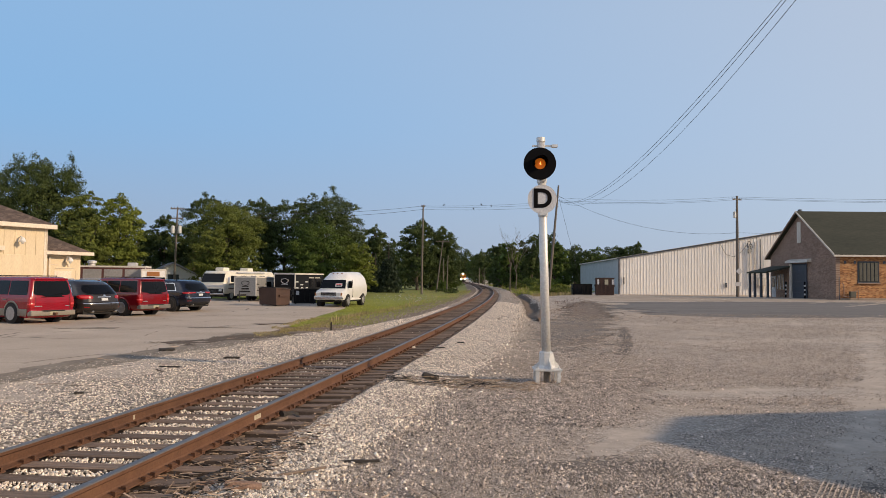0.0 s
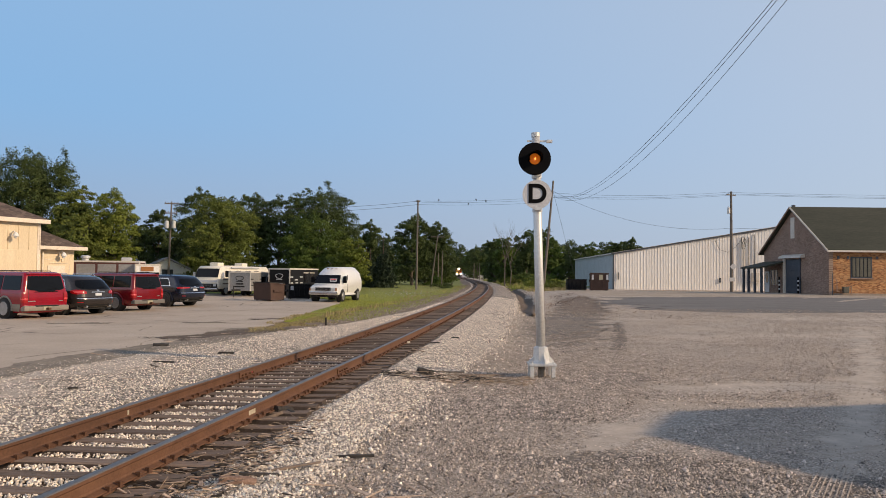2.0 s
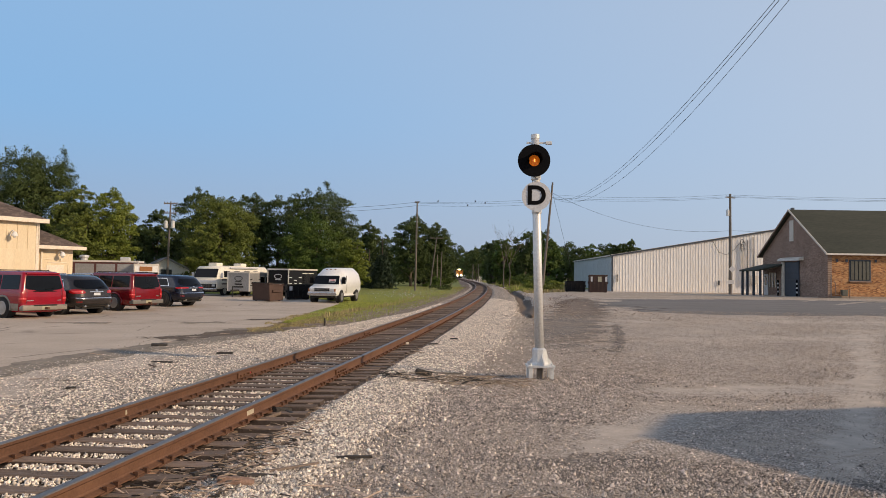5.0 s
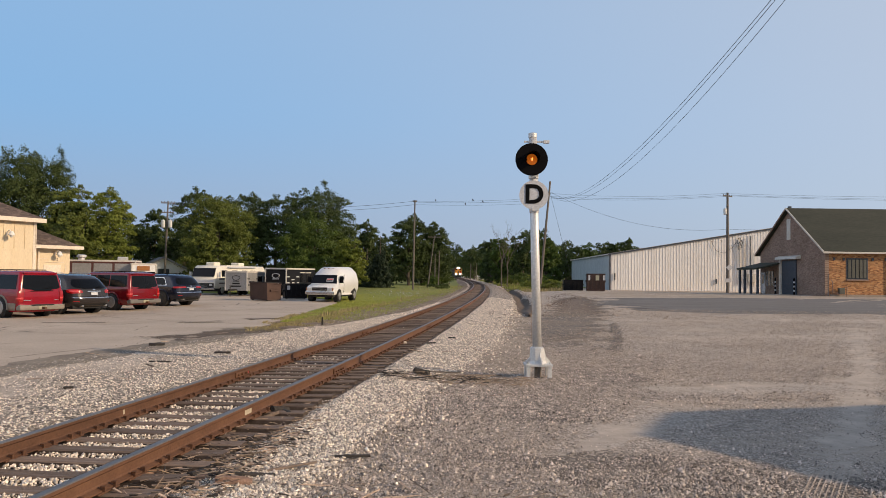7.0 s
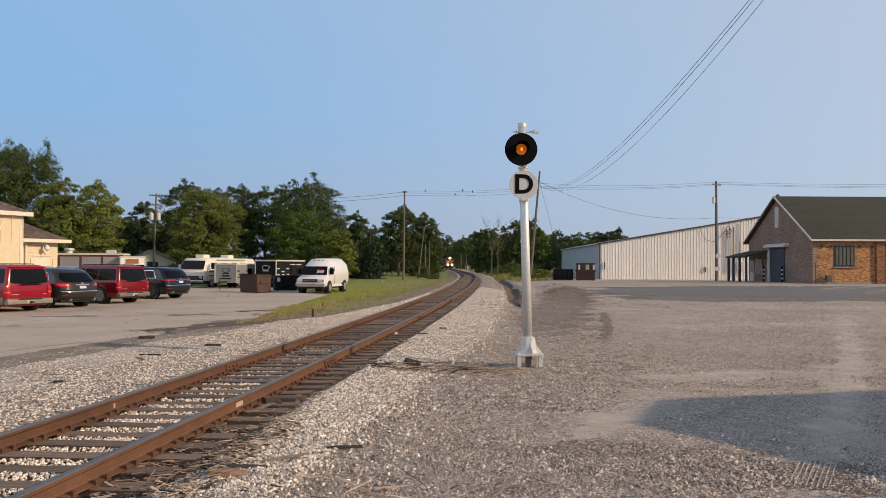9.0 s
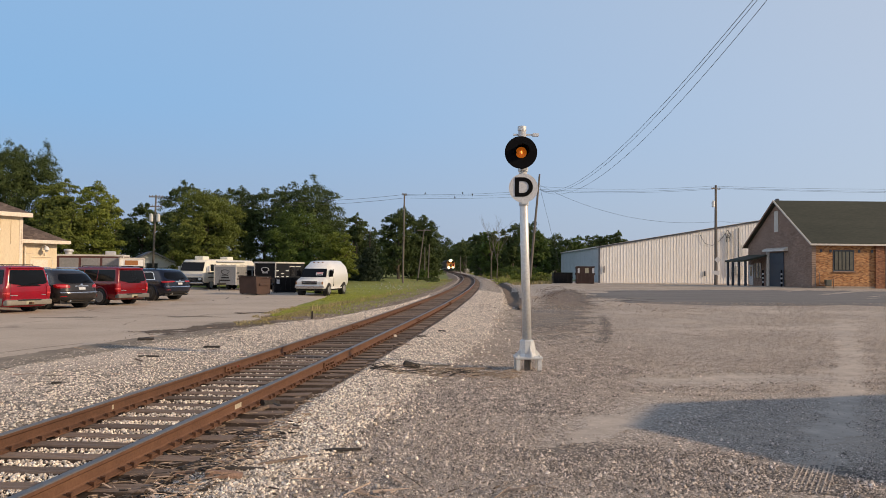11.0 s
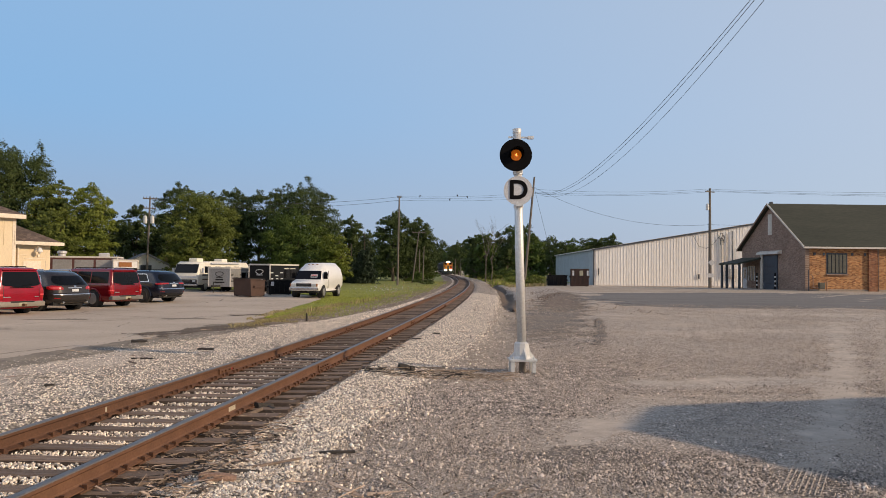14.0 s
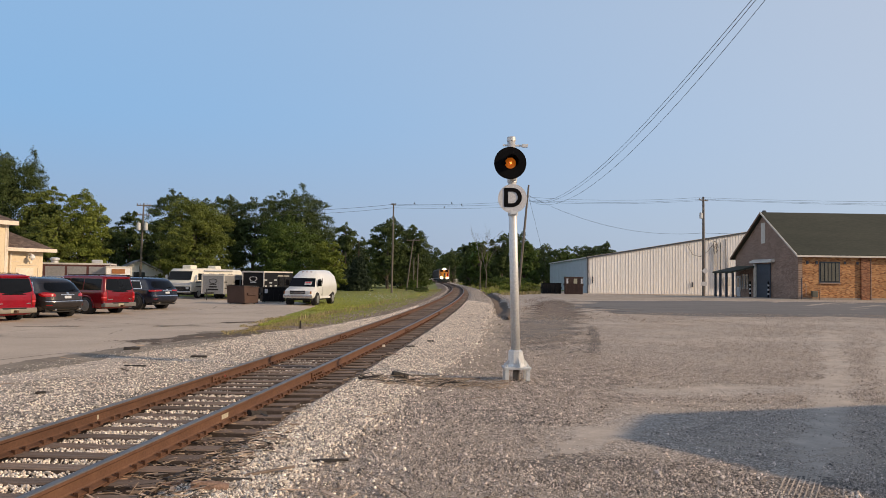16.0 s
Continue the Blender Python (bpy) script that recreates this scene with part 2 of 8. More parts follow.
M_FILAMENT = plain("glowing_filament", (1.0, 0.42, 0.08), 0.3, 0, 1.6)
M_GLASS_DARK = plain("tinted_glass", (0.006, 0.007, 0.009), 0.06)
M_GLASS_DARK.node_tree.nodes["Principled BSDF"].inputs["Specular IOR Level"].default_value = 0.18
M_RUBBER = plain("tyre_rubber", (0.022, 0.021, 0.02), 0.85)
M_HEADLAMP = plain("burning_headlamp", (1.0, 0.82, 0.52), 0.3, 0, 40.0)
M_WIRE = plain("cable", (0.035, 0.035, 0.04), 0.7)
M_POLE = surf("old_pole_wood", (0.10, 0.084, 0.069), (0.20, 0.174, 0.148), 0.9, 1.5, 18.0, relief=0.5, stretch=(6, 6, 0.5))
M_DEAD = surf("grey_dead_wood", (0.13, 0.105, 0.083), (0.22, 0.185, 0.15), 0.95, 2.0, 14.0, relief=0.5)
M_BARK = surf("bark", (0.06, 0.048, 0.036), (0.13, 0.105, 0.08), 0.95, 2.0, 14.0, relief=0.8, stretch=(3, 3, 0.7))


def leaf_mat(name, c1, c2):
    m = surf(name, c1, c2, 0.7, 0.35, 3.0, relief=0, island=True, amount=0.28)
    b = m.node_tree.nodes["Principled BSDF"]
    b.inputs["Specular IOR Level"].default_value = 0.25
    return m


M_LEAF = [leaf_mat("leaves_green", (0.026, 0.052, 0.009), (0.112, 0.158, 0.028)),
          leaf_mat("leaves_dark", (0.019, 0.037, 0.011), (0.09, 0.12, 0.032)),
          leaf_mat("leaves_yellow_green", (0.075, 0.10, 0.018), (0.15, 0.165, 0.035)),
          leaf_mat("leaves_spruce", (0.02, 0.036, 0.02), (0.045, 0.065, 0.034)),
          leaf_mat("leaves_olive", (0.045, 0.066, 0.012), (0.172, 0.20, 0.038)),
          leaf_mat("leaves_willow", (0.065, 0.095, 0.013), (0.205, 0.235, 0.036))]


# ---- mesh helpers ----
def mesh_of(name, verts, faces, material=None, smooth=False):
    me = bpy.data.meshes.new(name)
    me.from_pydata([tuple(map(float, v)) for v in verts], [], [tuple(map(int, f)) for f in faces])
    if material:
        me.materials.append(material)
    if smooth:
        me.shade_smooth()
    me.update()
    return me


def fast_mesh(name, verts, faces, material, smooth=False):
    """A mesh from arrays: verts (n, 3) and faces (m, k), all of one count of corners."""
    verts, faces = np.asarray(verts, np.float32), np.asarray(faces, np.int32)
    me = bpy.data.meshes.new(name)
    n, (m, k) = len(verts), faces.shape
    me.vertices.add(n)
    me.vertices.foreach_set("co", verts.ravel())
    me.loops.add(m * k)
    me.loops.foreach_set("vertex_index", faces.ravel())
    me.polygons.add(m)
    me.polygons.foreach_set("loop_start", np.arange(0, m * k, k, dtype=np.int32))
    me.materials.append(material)
    me.update(calc_edges=True)
    me.validate()
    if smooth:
        me.shade_smooth()
    return me


def part(name, bm, material, parent=None, label="", smooth=False):
    """Links a bmesh as one mesh object under a thing or a part."""
    me = bpy.data.meshes.new(name)
    bmesh.ops.recalc_face_normals(bm, faces=bm.faces)
    bm.to_mesh(me)
    bm.free()
    me.materials.append(material)
    if smooth:
        me.shade_smooth()
    ob = new(name, me)
    ob.parent = parent
    return tagged(ob, label)


def put(name, me, parent=None, m=None, label=""):
    ob = new(name, me)
    ob.parent = parent
    if m is not None:
        ob.matrix_basis = m
    return tagged(ob, label)


def thing(name, m, label, category, group="", kind=""):
    ob = new(name)
    ob.empty_display_size = 0.2
    ob.matrix_basis = m
    return tagged(ob, label, category, group, kind)


def box(x0, y0, z0, x1, y1, z1, bevel=0.0, bm=None, m=None):
    fresh = bm is None or bevel > 0
    b = bmesh.new() if fresh else bm
    vs = [b.verts.new((x, y, z)) for z in (z0, z1) for y in (y0, y1) for x in (x0, x1)]
    for f in ((0, 2, 3, 1), (4, 5, 7, 6), (0, 1, 5, 4), (2, 6, 7, 3), (0, 4, 6, 2), (1, 3, 7, 5)):
        b.faces.new([vs[i] for i in f])
    if bevel > 0:
        bmesh.ops.bevel(b, geom=list(b.edges), offset=bevel, segments=2, affect="EDGES", profile=0.6)
    if m is not None:
        bmesh.ops.transform(b, matrix=m, verts=vs if b is bm else b.verts)
    if bm is not None and b is not bm:
        tmp = bpy.data.meshes.new("tmp")
        b.to_mesh(tmp)
        b.free()
        bm.from_mesh(tmp)
        bpy.data.meshes.remove(tmp)
        return bm
    return b


def tube(points, radii, n=10, bm=None, caps=True):
    """A round tube along points, with a radius at each."""
    b = bm or bmesh.new()
    pts = [Vector(p) for p in points]
    if isinstance(radii, (int, float)):
        radii = [radii] * len(pts)
    rings, up = [], None
    for i, p in enumerate(pts):
        d = (pts[min(i + 1, len(pts) - 1)] - pts[max(i - 1, 0)]).normalized()
        ref = Vector((0, 0, 1)) if abs(d.z) < 0.95 else Vector((1, 0, 0))
        a = d.cross(ref).normalized()
        c = d.cross(a).normalized()
        rings.append([b.verts.new(p + (a * math.cos(k * math.tau / n) + c * math.sin(k * math.tau / n)) * radii[i]) for k in range(n)])
    for r0, r1 in zip(rings, rings[1:]):
        for k in range(n):
            b.faces.new((r0[k], r0[(k + 1) % n], r1[(k + 1) % n], r1[k]))
    if caps:
        b.faces.new(rings[0])
        b.faces.new(list(reversed(rings[-1])))
    return b


def prism(outline, axis, a, c, bm=None, bevel=0.0):
    """An outline of (u, v) drawn out along an axis from a to c. axis y: u is x, v is z; axis x: u is y, v is z; axis z: u is x, v is y."""
    b = bmesh.new()
    at = {"y": lambda u, v, w: (u, w, v), "x": lambda u, v, w: (w, u, v), "z": lambda u, v, w: (u, v, w)}[axis]
    lo = [b.verts.new(at(u, v, a)) for u, v in outline]
    hi = [b.verts.new(at(u, v, c)) for u, v in outline]
    b.faces.new(lo)
    b.faces.new(list(reversed(hi)))
    for i in range(len(lo)):
        j = (i + 1) % len(lo)
        b.faces.new((lo[i], hi[i], hi[j], lo[j]))
    bmesh.ops.recalc_face_normals(b, faces=b.faces)
    if bevel:
        bmesh.ops.bevel(b, geom=list(b.edges), offset=bevel, segments=2, affect="EDGES", profile=0.6)
    if bm is not None:
        tmp = bpy.data.meshes.new("tmp")
        b.to_mesh(tmp)
        b.free()
        bm.from_mesh(tmp)
        bpy.data.meshes.remove(tmp)
        return bm
    return b


def lathe(profile, n=20, axis="z", bm=None):
    """A profile of (radius, height) turned about an axis."""
    b = bm or bmesh.new()
    put_at = {"z": lambda r, a, h: (r * math.cos(a), r * math.sin(a), h), "y": lambda r, a, h: (r * math.cos(a), h, r * math.sin(a)),
              "x": lambda r, a, h: (h, r * math.cos(a), r * math.sin(a))}[axis]
    rings = [[b.verts.new(put_at(max(r, 1e-4), k * math.tau / n, h)) for k in range(n)] for r, h in profile]
    for r0, r1 in zip(rings, rings[1:]):
        for k in range(n):
            b.faces.new((r0[k], r0[(k + 1) % n], r1[(k + 1) % n], r1[k]))
    b.faces.new(rings[0])
    b.faces.new(rings[-1])
    return b


def smoothstep(x):
    x = np.clip(x, 0, 1)
    return x * x * (3 - 2 * x)


# ---- the line of the track ----
LINE_S = np.arange(-12, 470, 0.25)
LINE_A = np.interp(LINE_S, [-12, 0, 30, 60, 90, 130, 180, 240, 320, 420, 470], np.radians([8.6, 8.6, 6.64, 5.05, 3.59, 2.01, 0.94, 0.5, 0.31, 0.01, 0]))
LINE_A = np.convolve(np.pad(LINE_A, 40, mode="edge"), np.ones(81) / 81, "valid")
LINE_X = np.cumsum(np.sin(LINE_A)) * 0.25
LINE_Y = np.cumsum(np.cos(LINE_A)) * 0.25
LINE_X += -3.461 - LINE_X[48]
LINE_Y += 6.0 - LINE_Y[48]
RAIL_TOP, CANT = 0.22, radians(1.0)


def on_line(s, u=0.0):
    """Place and heading at s metres along the track, u metres to its right."""
    a = np.interp(s, LINE_S, LINE_A)
    return np.interp(s, LINE_S, LINE_X) + u * np.cos(a), np.interp(s, LINE_S, LINE_Y) - u * np.sin(a), a


def off_line(x, y):
    """How far along the track, and how far to its right, a place lies."""
    x, y = np.asarray(x, float), np.asarray(y, float)
    s = np.interp(y, LINE_Y, LINE_S)
    for _ in range(3):
        px, py, a = on_line(s)
        s = s + (x - px) * np.sin(a) + (y - py) * np.cos(a)
        s = np.clip(s, -12, 469)
    px, py, a = on_line(s)
    return s, (x - px) * np.cos(a) - (y - py) * np.sin(a)


def ground_z(x, y):
    """The height of the ground."""
    x, y = np.asarray(x, float), np.asarray(y, float)
    s, u = off_line(x, y)
    rise = 0.28 * smoothstep((y - 22) / 34) * smoothstep((u - 4) / 6) * (1 - 0.9 * smoothstep((y - 68) / 20))
    bed = 0.03 * (1 - smoothstep((np.abs(u) - 1.7) / 1.3)) - 0.075 * (1 - smoothstep((np.abs(u) - 1.25) / 0.3))
    tilt = np.clip(u, -1.3, 1.3) * math.tan(CANT) * (1 - smoothstep((np.abs(u) - 1.3) / 1.5))
    wob = 1.2 * np.sin(s * 0.13) + 0.6 * np.sin(s * 0.31)
    ditch = -0.44 * np.exp(-((u - 4.0 - 0.12 * wob) / 0.42) ** 2) * smoothstep((s - 25) / 24) * (1 - smoothstep((s - 95) / 20))
    shoulder = -0.12 * smoothstep((np.abs(u) - 1.6) / 2) * smoothstep((s - 25) / 15) * smoothstep((9 - np.abs(u)) / 3)
    lump = 0.012 * np.sin(x * 1.7 + 0.6 * np.sin(y * 0.9)) * np.sin(y * 1.3 + x * 0.4) * smoothstep((np.abs(u) - 2) / 1)
    return rise + bed + tilt + ditch + shoulder + lump


def sheet(name, xs, ys, material, lift=0.0):
    X, Y = np.meshgrid(xs, ys)
    Z = ground_z(X, Y) + lift
    n, m = X.shape
    idx = np.arange(n * m).reshape(n, m)
    faces = np.stack([idx[:-1, :-1], idx[:-1, 1:], idx[1:, 1:], idx[1:, :-1]], -1).reshape(-1, 4)
    return put(name, fast_mesh(name, np.stack([X, Y, Z], -1).reshape(-1, 3), faces, material, True))


def ribbon(name, edge_a, edge_b, nu, nv, material, lift, ragged=0.15, seed=1, crown=0.0, frayed=0.0):
    """A sheet on the ground between two polylines, with uneven edges."""
    def along(pts, n):
        p = np.array(pts, float)
        d = np.r_[0, np.cumsum(np.hypot(*np.diff(p, axis=0).T))]
        q = np.linspace(0, d[-1], n)
        return np.stack([np.interp(q, d, p[:, 0]), np.interp(q, d, p[:, 1])], 1)
    a, b = along(edge_a, nu), along(edge_b, nu)
    rng = np.random.RandomState(seed)
    def rough(n):
        r = rng.randn(n)
        k = np.convolve(np.pad(r, 12, mode="wrap"), np.ones(5) / 5, "same")[12:-12] + np.convolve(np.pad(rng.randn(n), 40, mode="wrap"), np.ones(31) / 12, "same")[40:-40]
        return k * ragged
    w = b - a
    w /= np.linalg.norm(w, axis=1)[:, None] + 1e-9
    a, b = a + w * rough(nu)[:, None], b + w * rough(nu)[:, None]
    t = np.linspace(0, 1, nv)[None, :, None]
    P = a[:, None] * (1 - t) + b[:, None] * t
    if frayed:
        fade = np.clip(1 - np.linspace(0, 1, nu) * 7, 0, 1)[:, None, None]
        q = np.linspace(0, 1, nv)
        wave = np.sin(q * 9) + 0.7 * np.sin(q * 23 + 1) + 0.5 * np.sin(q * 47 + 2) + 0.3 * rng.randn(nv)
        P = P + fade * frayed * wave[None, :, None] * np.array([1.0, 0.05])
    Z = ground_z(P[..., 0], P[..., 1]) + lift + crown * np.sin(np.pi * np.linspace(0, 1, nv))[None]
    V = np.concatenate([P, Z[..., None]], -1).reshape(-1, 3)
    idx = np.arange(nu * nv).reshape(nu, nv)
    faces = np.stack([idx[:-1, :-1], idx[:-1, 1:], idx[1:, 1:], idx[1:, :-1]], -1).reshape(-1, 4)
    return put(name, fast_mesh(name, V, faces, material, True))


def spread(lo, hi, near, growth, start):
    """Steps that grow away from a middle stretch."""
    out = [start]
    step = near
    while out[-1] < hi:
        out.append(out[-1] + step)
        step *= growth
    return out


# ---- ground ----
gx = np.r_[-np.array(spread(0, 2500, 0.8, 1.16, 22.0))[::-1], np.arange(-21.6, 21.6, 0.4), np.array(spread(0, 2500, 0.8, 1.16, 22.0))]
gy = np.r_[-np.array(spread(0, 600, 1.0, 1.3, 4.0))[::-1], np.arange(-3.6, 60, 0.4), np.array(spread(0, 4000, 0.8, 1.1, 60.0))]
ground = sheet("ground", gx, gy, M_GRAVEL)
tagged(ground, "grey-brown gravel and packed dirt lot with tyre marks", "ground", kind="structure")

lot = ribbon("pavement", [(-70, 6), (-70, 30), (-70, 58)], [(-9.9, 6), (-8.8, 10), (-7.93, 13.31), (-7.25, 16.3), (-5.9, 21), (-5.75, 25), (-5.9, 33), (-5.85, 43), (-5.7, 47), (-9, 53), (-12, 58)], 260, 40, M_ASPHALT, 0.02, 0.07, 3)
tagged(lot, "worn cracked asphalt parking lot with ragged edge", "parking lot", kind="structure")
strip = ribbon("road", [(9.4, 36.6), (14, 35.2), (24, 36), (80, 37)], [(11.6, 51.5), (16, 53.5), (23, 55.5), (80, 58)], 160, 44, M_ROADBED, 0.006, 0.5, 4, frayed=0.8)
tagged(strip, "flat grey worn pavement across the gravel lot", "road", kind="structure")
yard = ribbon("dirt_yard", [(11, 54), (20, 56), (28, 58), (80, 60)], [(13, 90), (20, 90), (30, 92), (80, 95)], 60, 20, M_DIRT, 0.005, 0.6, 5)
tagged(yard, "dry brown dirt yard in front of the buildings", "ground", kind="structure")

edge_line = np.array([(-10.4, 6), (-9.3, 10), (-8.43, 13.31), (-7.75, 16.3), (-6.4, 21), (-6.7, 24)])
rim = ribbon("dirt_edge", edge_line, edge_line + np.array([[1.3, 0.35]]), 220, 10, M_SOIL_PALE, 0.024, 0.11, 9)
tagged(rim, "crumbled dirt along the edge of the asphalt", "ground", kind="structure")
S = np.r_[np.arange(-11, 60, 0.5), np.arange(60, 460, 3.0)]
left_u = -np.interp(S, [-11, 8, 16, 20, 30, 50, 460], [6.4, 5.5, 4.3, 2.7, 1.75, 1.5, 1.45])
right_u = np.interp(S, [-11, 0, 6, 10, 16, 40, 80, 460], [2.0, 2.2, 2.6, 2.9, 3.2, 3.3, 3.2, 2.5])
le, re = np.array(on_line(S, left_u)[:2]).T, np.array(on_line(S, right_u)[:2]).T
bed = ribbon("ballast", le, re, 620, 40, M_BALLAST, 0.012, 0.06, 6)
tagged(bed, "pale crushed limestone ballast under the track", "ballast", kind="structure")
Sd = np.arange(27, 112, 0.7)
wd = 0.55 * np.minimum(1, np.minimum((Sd - 26) / 9, (114 - Sd) / 20))
# Dark soil strip, lifted mid-ditch; its tone also stands in for the gully's shadow.
gully = ribbon("ditch", np.array(on_line(Sd, 4.0 - wd)[:2]).T, np.array(on_line(Sd, 4.0 + wd)[:2]).T, 300, 16, M_SOIL, 0.012, 0.1, 10, crown=0.13)
tagged(gully, "eroded dirt ditch beside the ballast, dark with soil and painted shade", "ditch", kind="structure")
fs = np.r_[np.arange(17, 60, 2.0), np.arange(60, 440, 10)]
bare = ribbon("dirt_verge", np.array(on_line(fs, -1.7)[:2]).T, np.array(on_line(fs, -5.0)[:2]).T, 300, 10, M_VERGE, 0.008, 0.1, 17)
tagged(bare, "bare brown dirt between grass and ballast", "ground", kind="structure")
cinder = ribbon("cinder_bed", np.array(on_line(np.arange(-11, 70, 1.0), 0.6)[:2]).T, np.array(on_line(np.arange(-11, 70, 1.0), 1.26)[:2]).T, 200, 6, M_RUSTBED, 0.018, 0.02, 18)
tagged(cinder, "dark rust-stained grit between the sleeper ends", "ground", kind="structure")
stained = ribbon("stained_ballast", np.array(on_line(np.arange(5, 430, 2.0), -1.3)[:2]).T, np.array(on_line(np.arange(5, 430, 2.0), 1.36)[:2]).T, 700, 8, M_RUSTBED, 0.024, 0.03, 19)
tagged(stained, "rust-stained dark ballast between the sleepers", "ballast", kind="structure")
fs = fs[fs > 21]
field_edge = np.array(on_line(fs, -np.interp(fs, [17, 40, 70, 440], [4.5, 4.6, 3.6, 2.9]))[:2]).T
field_far = np.stack([np.interp(field_edge[:, 1], [22, 45, 48, 60, 70, 440], [-5.4, -5.8, -6.2, -13, -60, -200]), field_edge[:, 1]], 1)
field = ribbon("grass_field", field_edge, field_far, 260, 30, M_TURF, 0.03, 0.45, 7)
tagged(field, "green mown grass field with dry yellow edge", "grass field", kind="structure")
rfield_edge = np.array(on_line(np.r_[np.arange(86, 440, 10)], 6.5)[:2]).T
rfield = ribbon("grass_verge", rfield_edge, rfield_edge + np.array([[40, 25]]) * np.linspace(0.12, 4, len(rfield_edge))[:, None], 100, 20, M_TURF, 0.03, 0.2, 8)
tagged(rfield, "rough weedy verge beside the track", "grass", kind="structure")


# ---- track ----
def rail_profile():
    """Half-symmetric rail section: (across, height above the foot)."""
    half = [(0.0, 0.0), (0.070, 0.0), (0.070, 0.012), (0.018, 0.028), (0.009, 0.045), (0.009, 0.115), (0.034, 0.132), (0.036, 0.160), (0.030, 0.170), (0.0, 0.171)]
    return [p for p in half[1:-1]] + [(-u, v) for u, v in reversed(half[1:-1])]


def rail_mesh(name, side, s0, s1, gap):
    prof = rail_profile()
    ss = np.r_[np.arange(s0, min(s1, 60), 0.8), np.arange(max(s0, 60), s1, 2.5), [s1]]
    V, F = [], []
    k = len(prof)
    for s in ss:
        x, y, a = on_line(s)
        for u, v in prof:
            w = side * 0.7525 + u
            V.append((x + w * math.cos(a), y - w * math.sin(a), RAIL_TOP - 0.171 + v + side * 0.7525 * math.tan(CANT)))
    for i in range(len(ss) - 1):
        for j in range(k):
            F.append((i * k + j, i * k + (j + 1) % k, (i + 1) * k + (j + 1) % k, (i + 1) * k + j))
    F2 = [tuple(range(k)), tuple(reversed(range((len(ss) - 1) * k, len(ss) * k)))]
    me = mesh_of(name, V, F + F2, M_RAIL_SIDE)
    me.materials.append(M_RAIL_TOP)
    top = k // 2 - 1      # the face across the crown of the head
    for i in range(len(ss) - 1):
        for j in (top - 1, top, top + 1):
            me.polygons[i * k + j].material_index = 1 if j == top or j == top - 1 else 0
    return me


track = thing("railway_track", Matrix(), "single railway track with rusty rails on weathered wooden sleepers", "railway track", kind="structure")
for side in (-1, 1):
    put("rail", rail_mesh("rail", side, -11, 455, 0), track, label="rusty brown steel rail with a worn shiny head")

rng = np.random.RandomState(5)


def tie_mesh(seed):
    r = np.random.RandomState(seed)
    b = bmesh.new()
    n = 6
    rings = []
    for i in range(n + 1):
        x = -1.28 + 2.56 * i / n
        w, h = 0.098 + r.uniform(-0.008, 0.008), r.uniform(-0.012, 0.004)
        rings.append([b.verts.new((x, -w, -0.16)), b.verts.new((x, w, -0.16)), b.verts.new((x, w + r.uniform(-0.01, 0), h - 0.012)), b.verts.new((x, w - 0.02, h)),
                      b.verts.new((x, r.uniform(-0.03, 0.03), h - r.uniform(0, 0.012))), b.verts.new((x, -w + 0.02, h)), b.verts.new((x, -w, h - 0.012))])
    for p, q in zip(rings, rings[1:]):
        for k in range(7):
            b.faces.new((p[k], p[(k + 1) % 7], q[(k + 1) % 7], q[k]))
    b.faces.new(rings[0])
    b.faces.new(list(reversed(rings[-1])))
    me = bpy.data.meshes.new("sleeper")
    bmesh.ops.recalc_face_normals(b, faces=b.faces)
    b.to_mesh(me)
    b.free()
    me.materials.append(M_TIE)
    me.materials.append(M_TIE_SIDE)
    # Side faces get the darker tone that paints in the gap shade.
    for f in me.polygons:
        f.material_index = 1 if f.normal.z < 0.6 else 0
    return me


TIES = [tie_mesh(i) for i in range(7)]
TIE_STEP, TIE_TOP = 0.445, 0.046
far_v, far_f = [], []
plate_bm = box(-0.09, -0.15, 0, 0.09, 0.15, 0.014, 0.004)
PLATE = bpy.data.meshes.new("tie_plate")
for dx, dy in ((-0.085, 0.06), (-0.085, -0.09), (0.085, -0.06), (0.085, 0.09)):
    box(dx * 0.93 - 0.012, dy - 0.01, 0.005, dx * 0.93 + 0.012, dy + 0.01, 0.05, 0, plate_bm)
    box(dx * 0.86 - 0.022, dy - 0.014, 0.043, dx * 0.86 + 0.022, dy + 0.014, 0.058, 0, plate_bm)
plate_bm.to_mesh(PLATE)
plate_bm.free()
PLATE.materials.append(M_RAIL_SIDE)
for i in range(1000):
    s = -10.5 + i * TIE_STEP
    if s > 440:
        break
    x, y, a = on_line(s)
    m = Matrix.Translation((x + rng.uniform(-0.05, 0.05), y, TIE_TOP + rng.uniform(-0.012, 0.006))) @ Matrix.Rotation(-a + rng.uniform(-0.03, 0.03), 4, "Z") @ Matrix.Rotation(-CANT, 4, "Y")
    if i < 300:
        put("sleeper", TIES[i % 7], track, m)
        if s < 30:
            for side in (-1, 1):
                px, py, _ = on_line(s, side * 0.7525)
                put("tie_plate", PLATE, track, Matrix.Translation((px, py, TIE_TOP - 0.008 + side * 0.7525 * math.tan(CANT))) @ Matrix.Rotation(-a, 4, "Z"))
    else:
        for cx, cy, cz in ((-1.28, -0.1, 0), (1.28, -0.1, 0), (1.28, 0.1, 0), (-1.28, 0.1, 0), (-1.28, -0.1, -0.12), (1.28, -0.1, -0.12)):
            far_v.append(m @ Vector((cx, cy, cz)))
        n = len(far_v) - 6
        far_f += [(n, n + 1, n + 2, n + 3), (n + 4, n + 5, n + 1, n)]
far_me = mesh_of("far_sleepers", far_v, far_f, M_TIE)
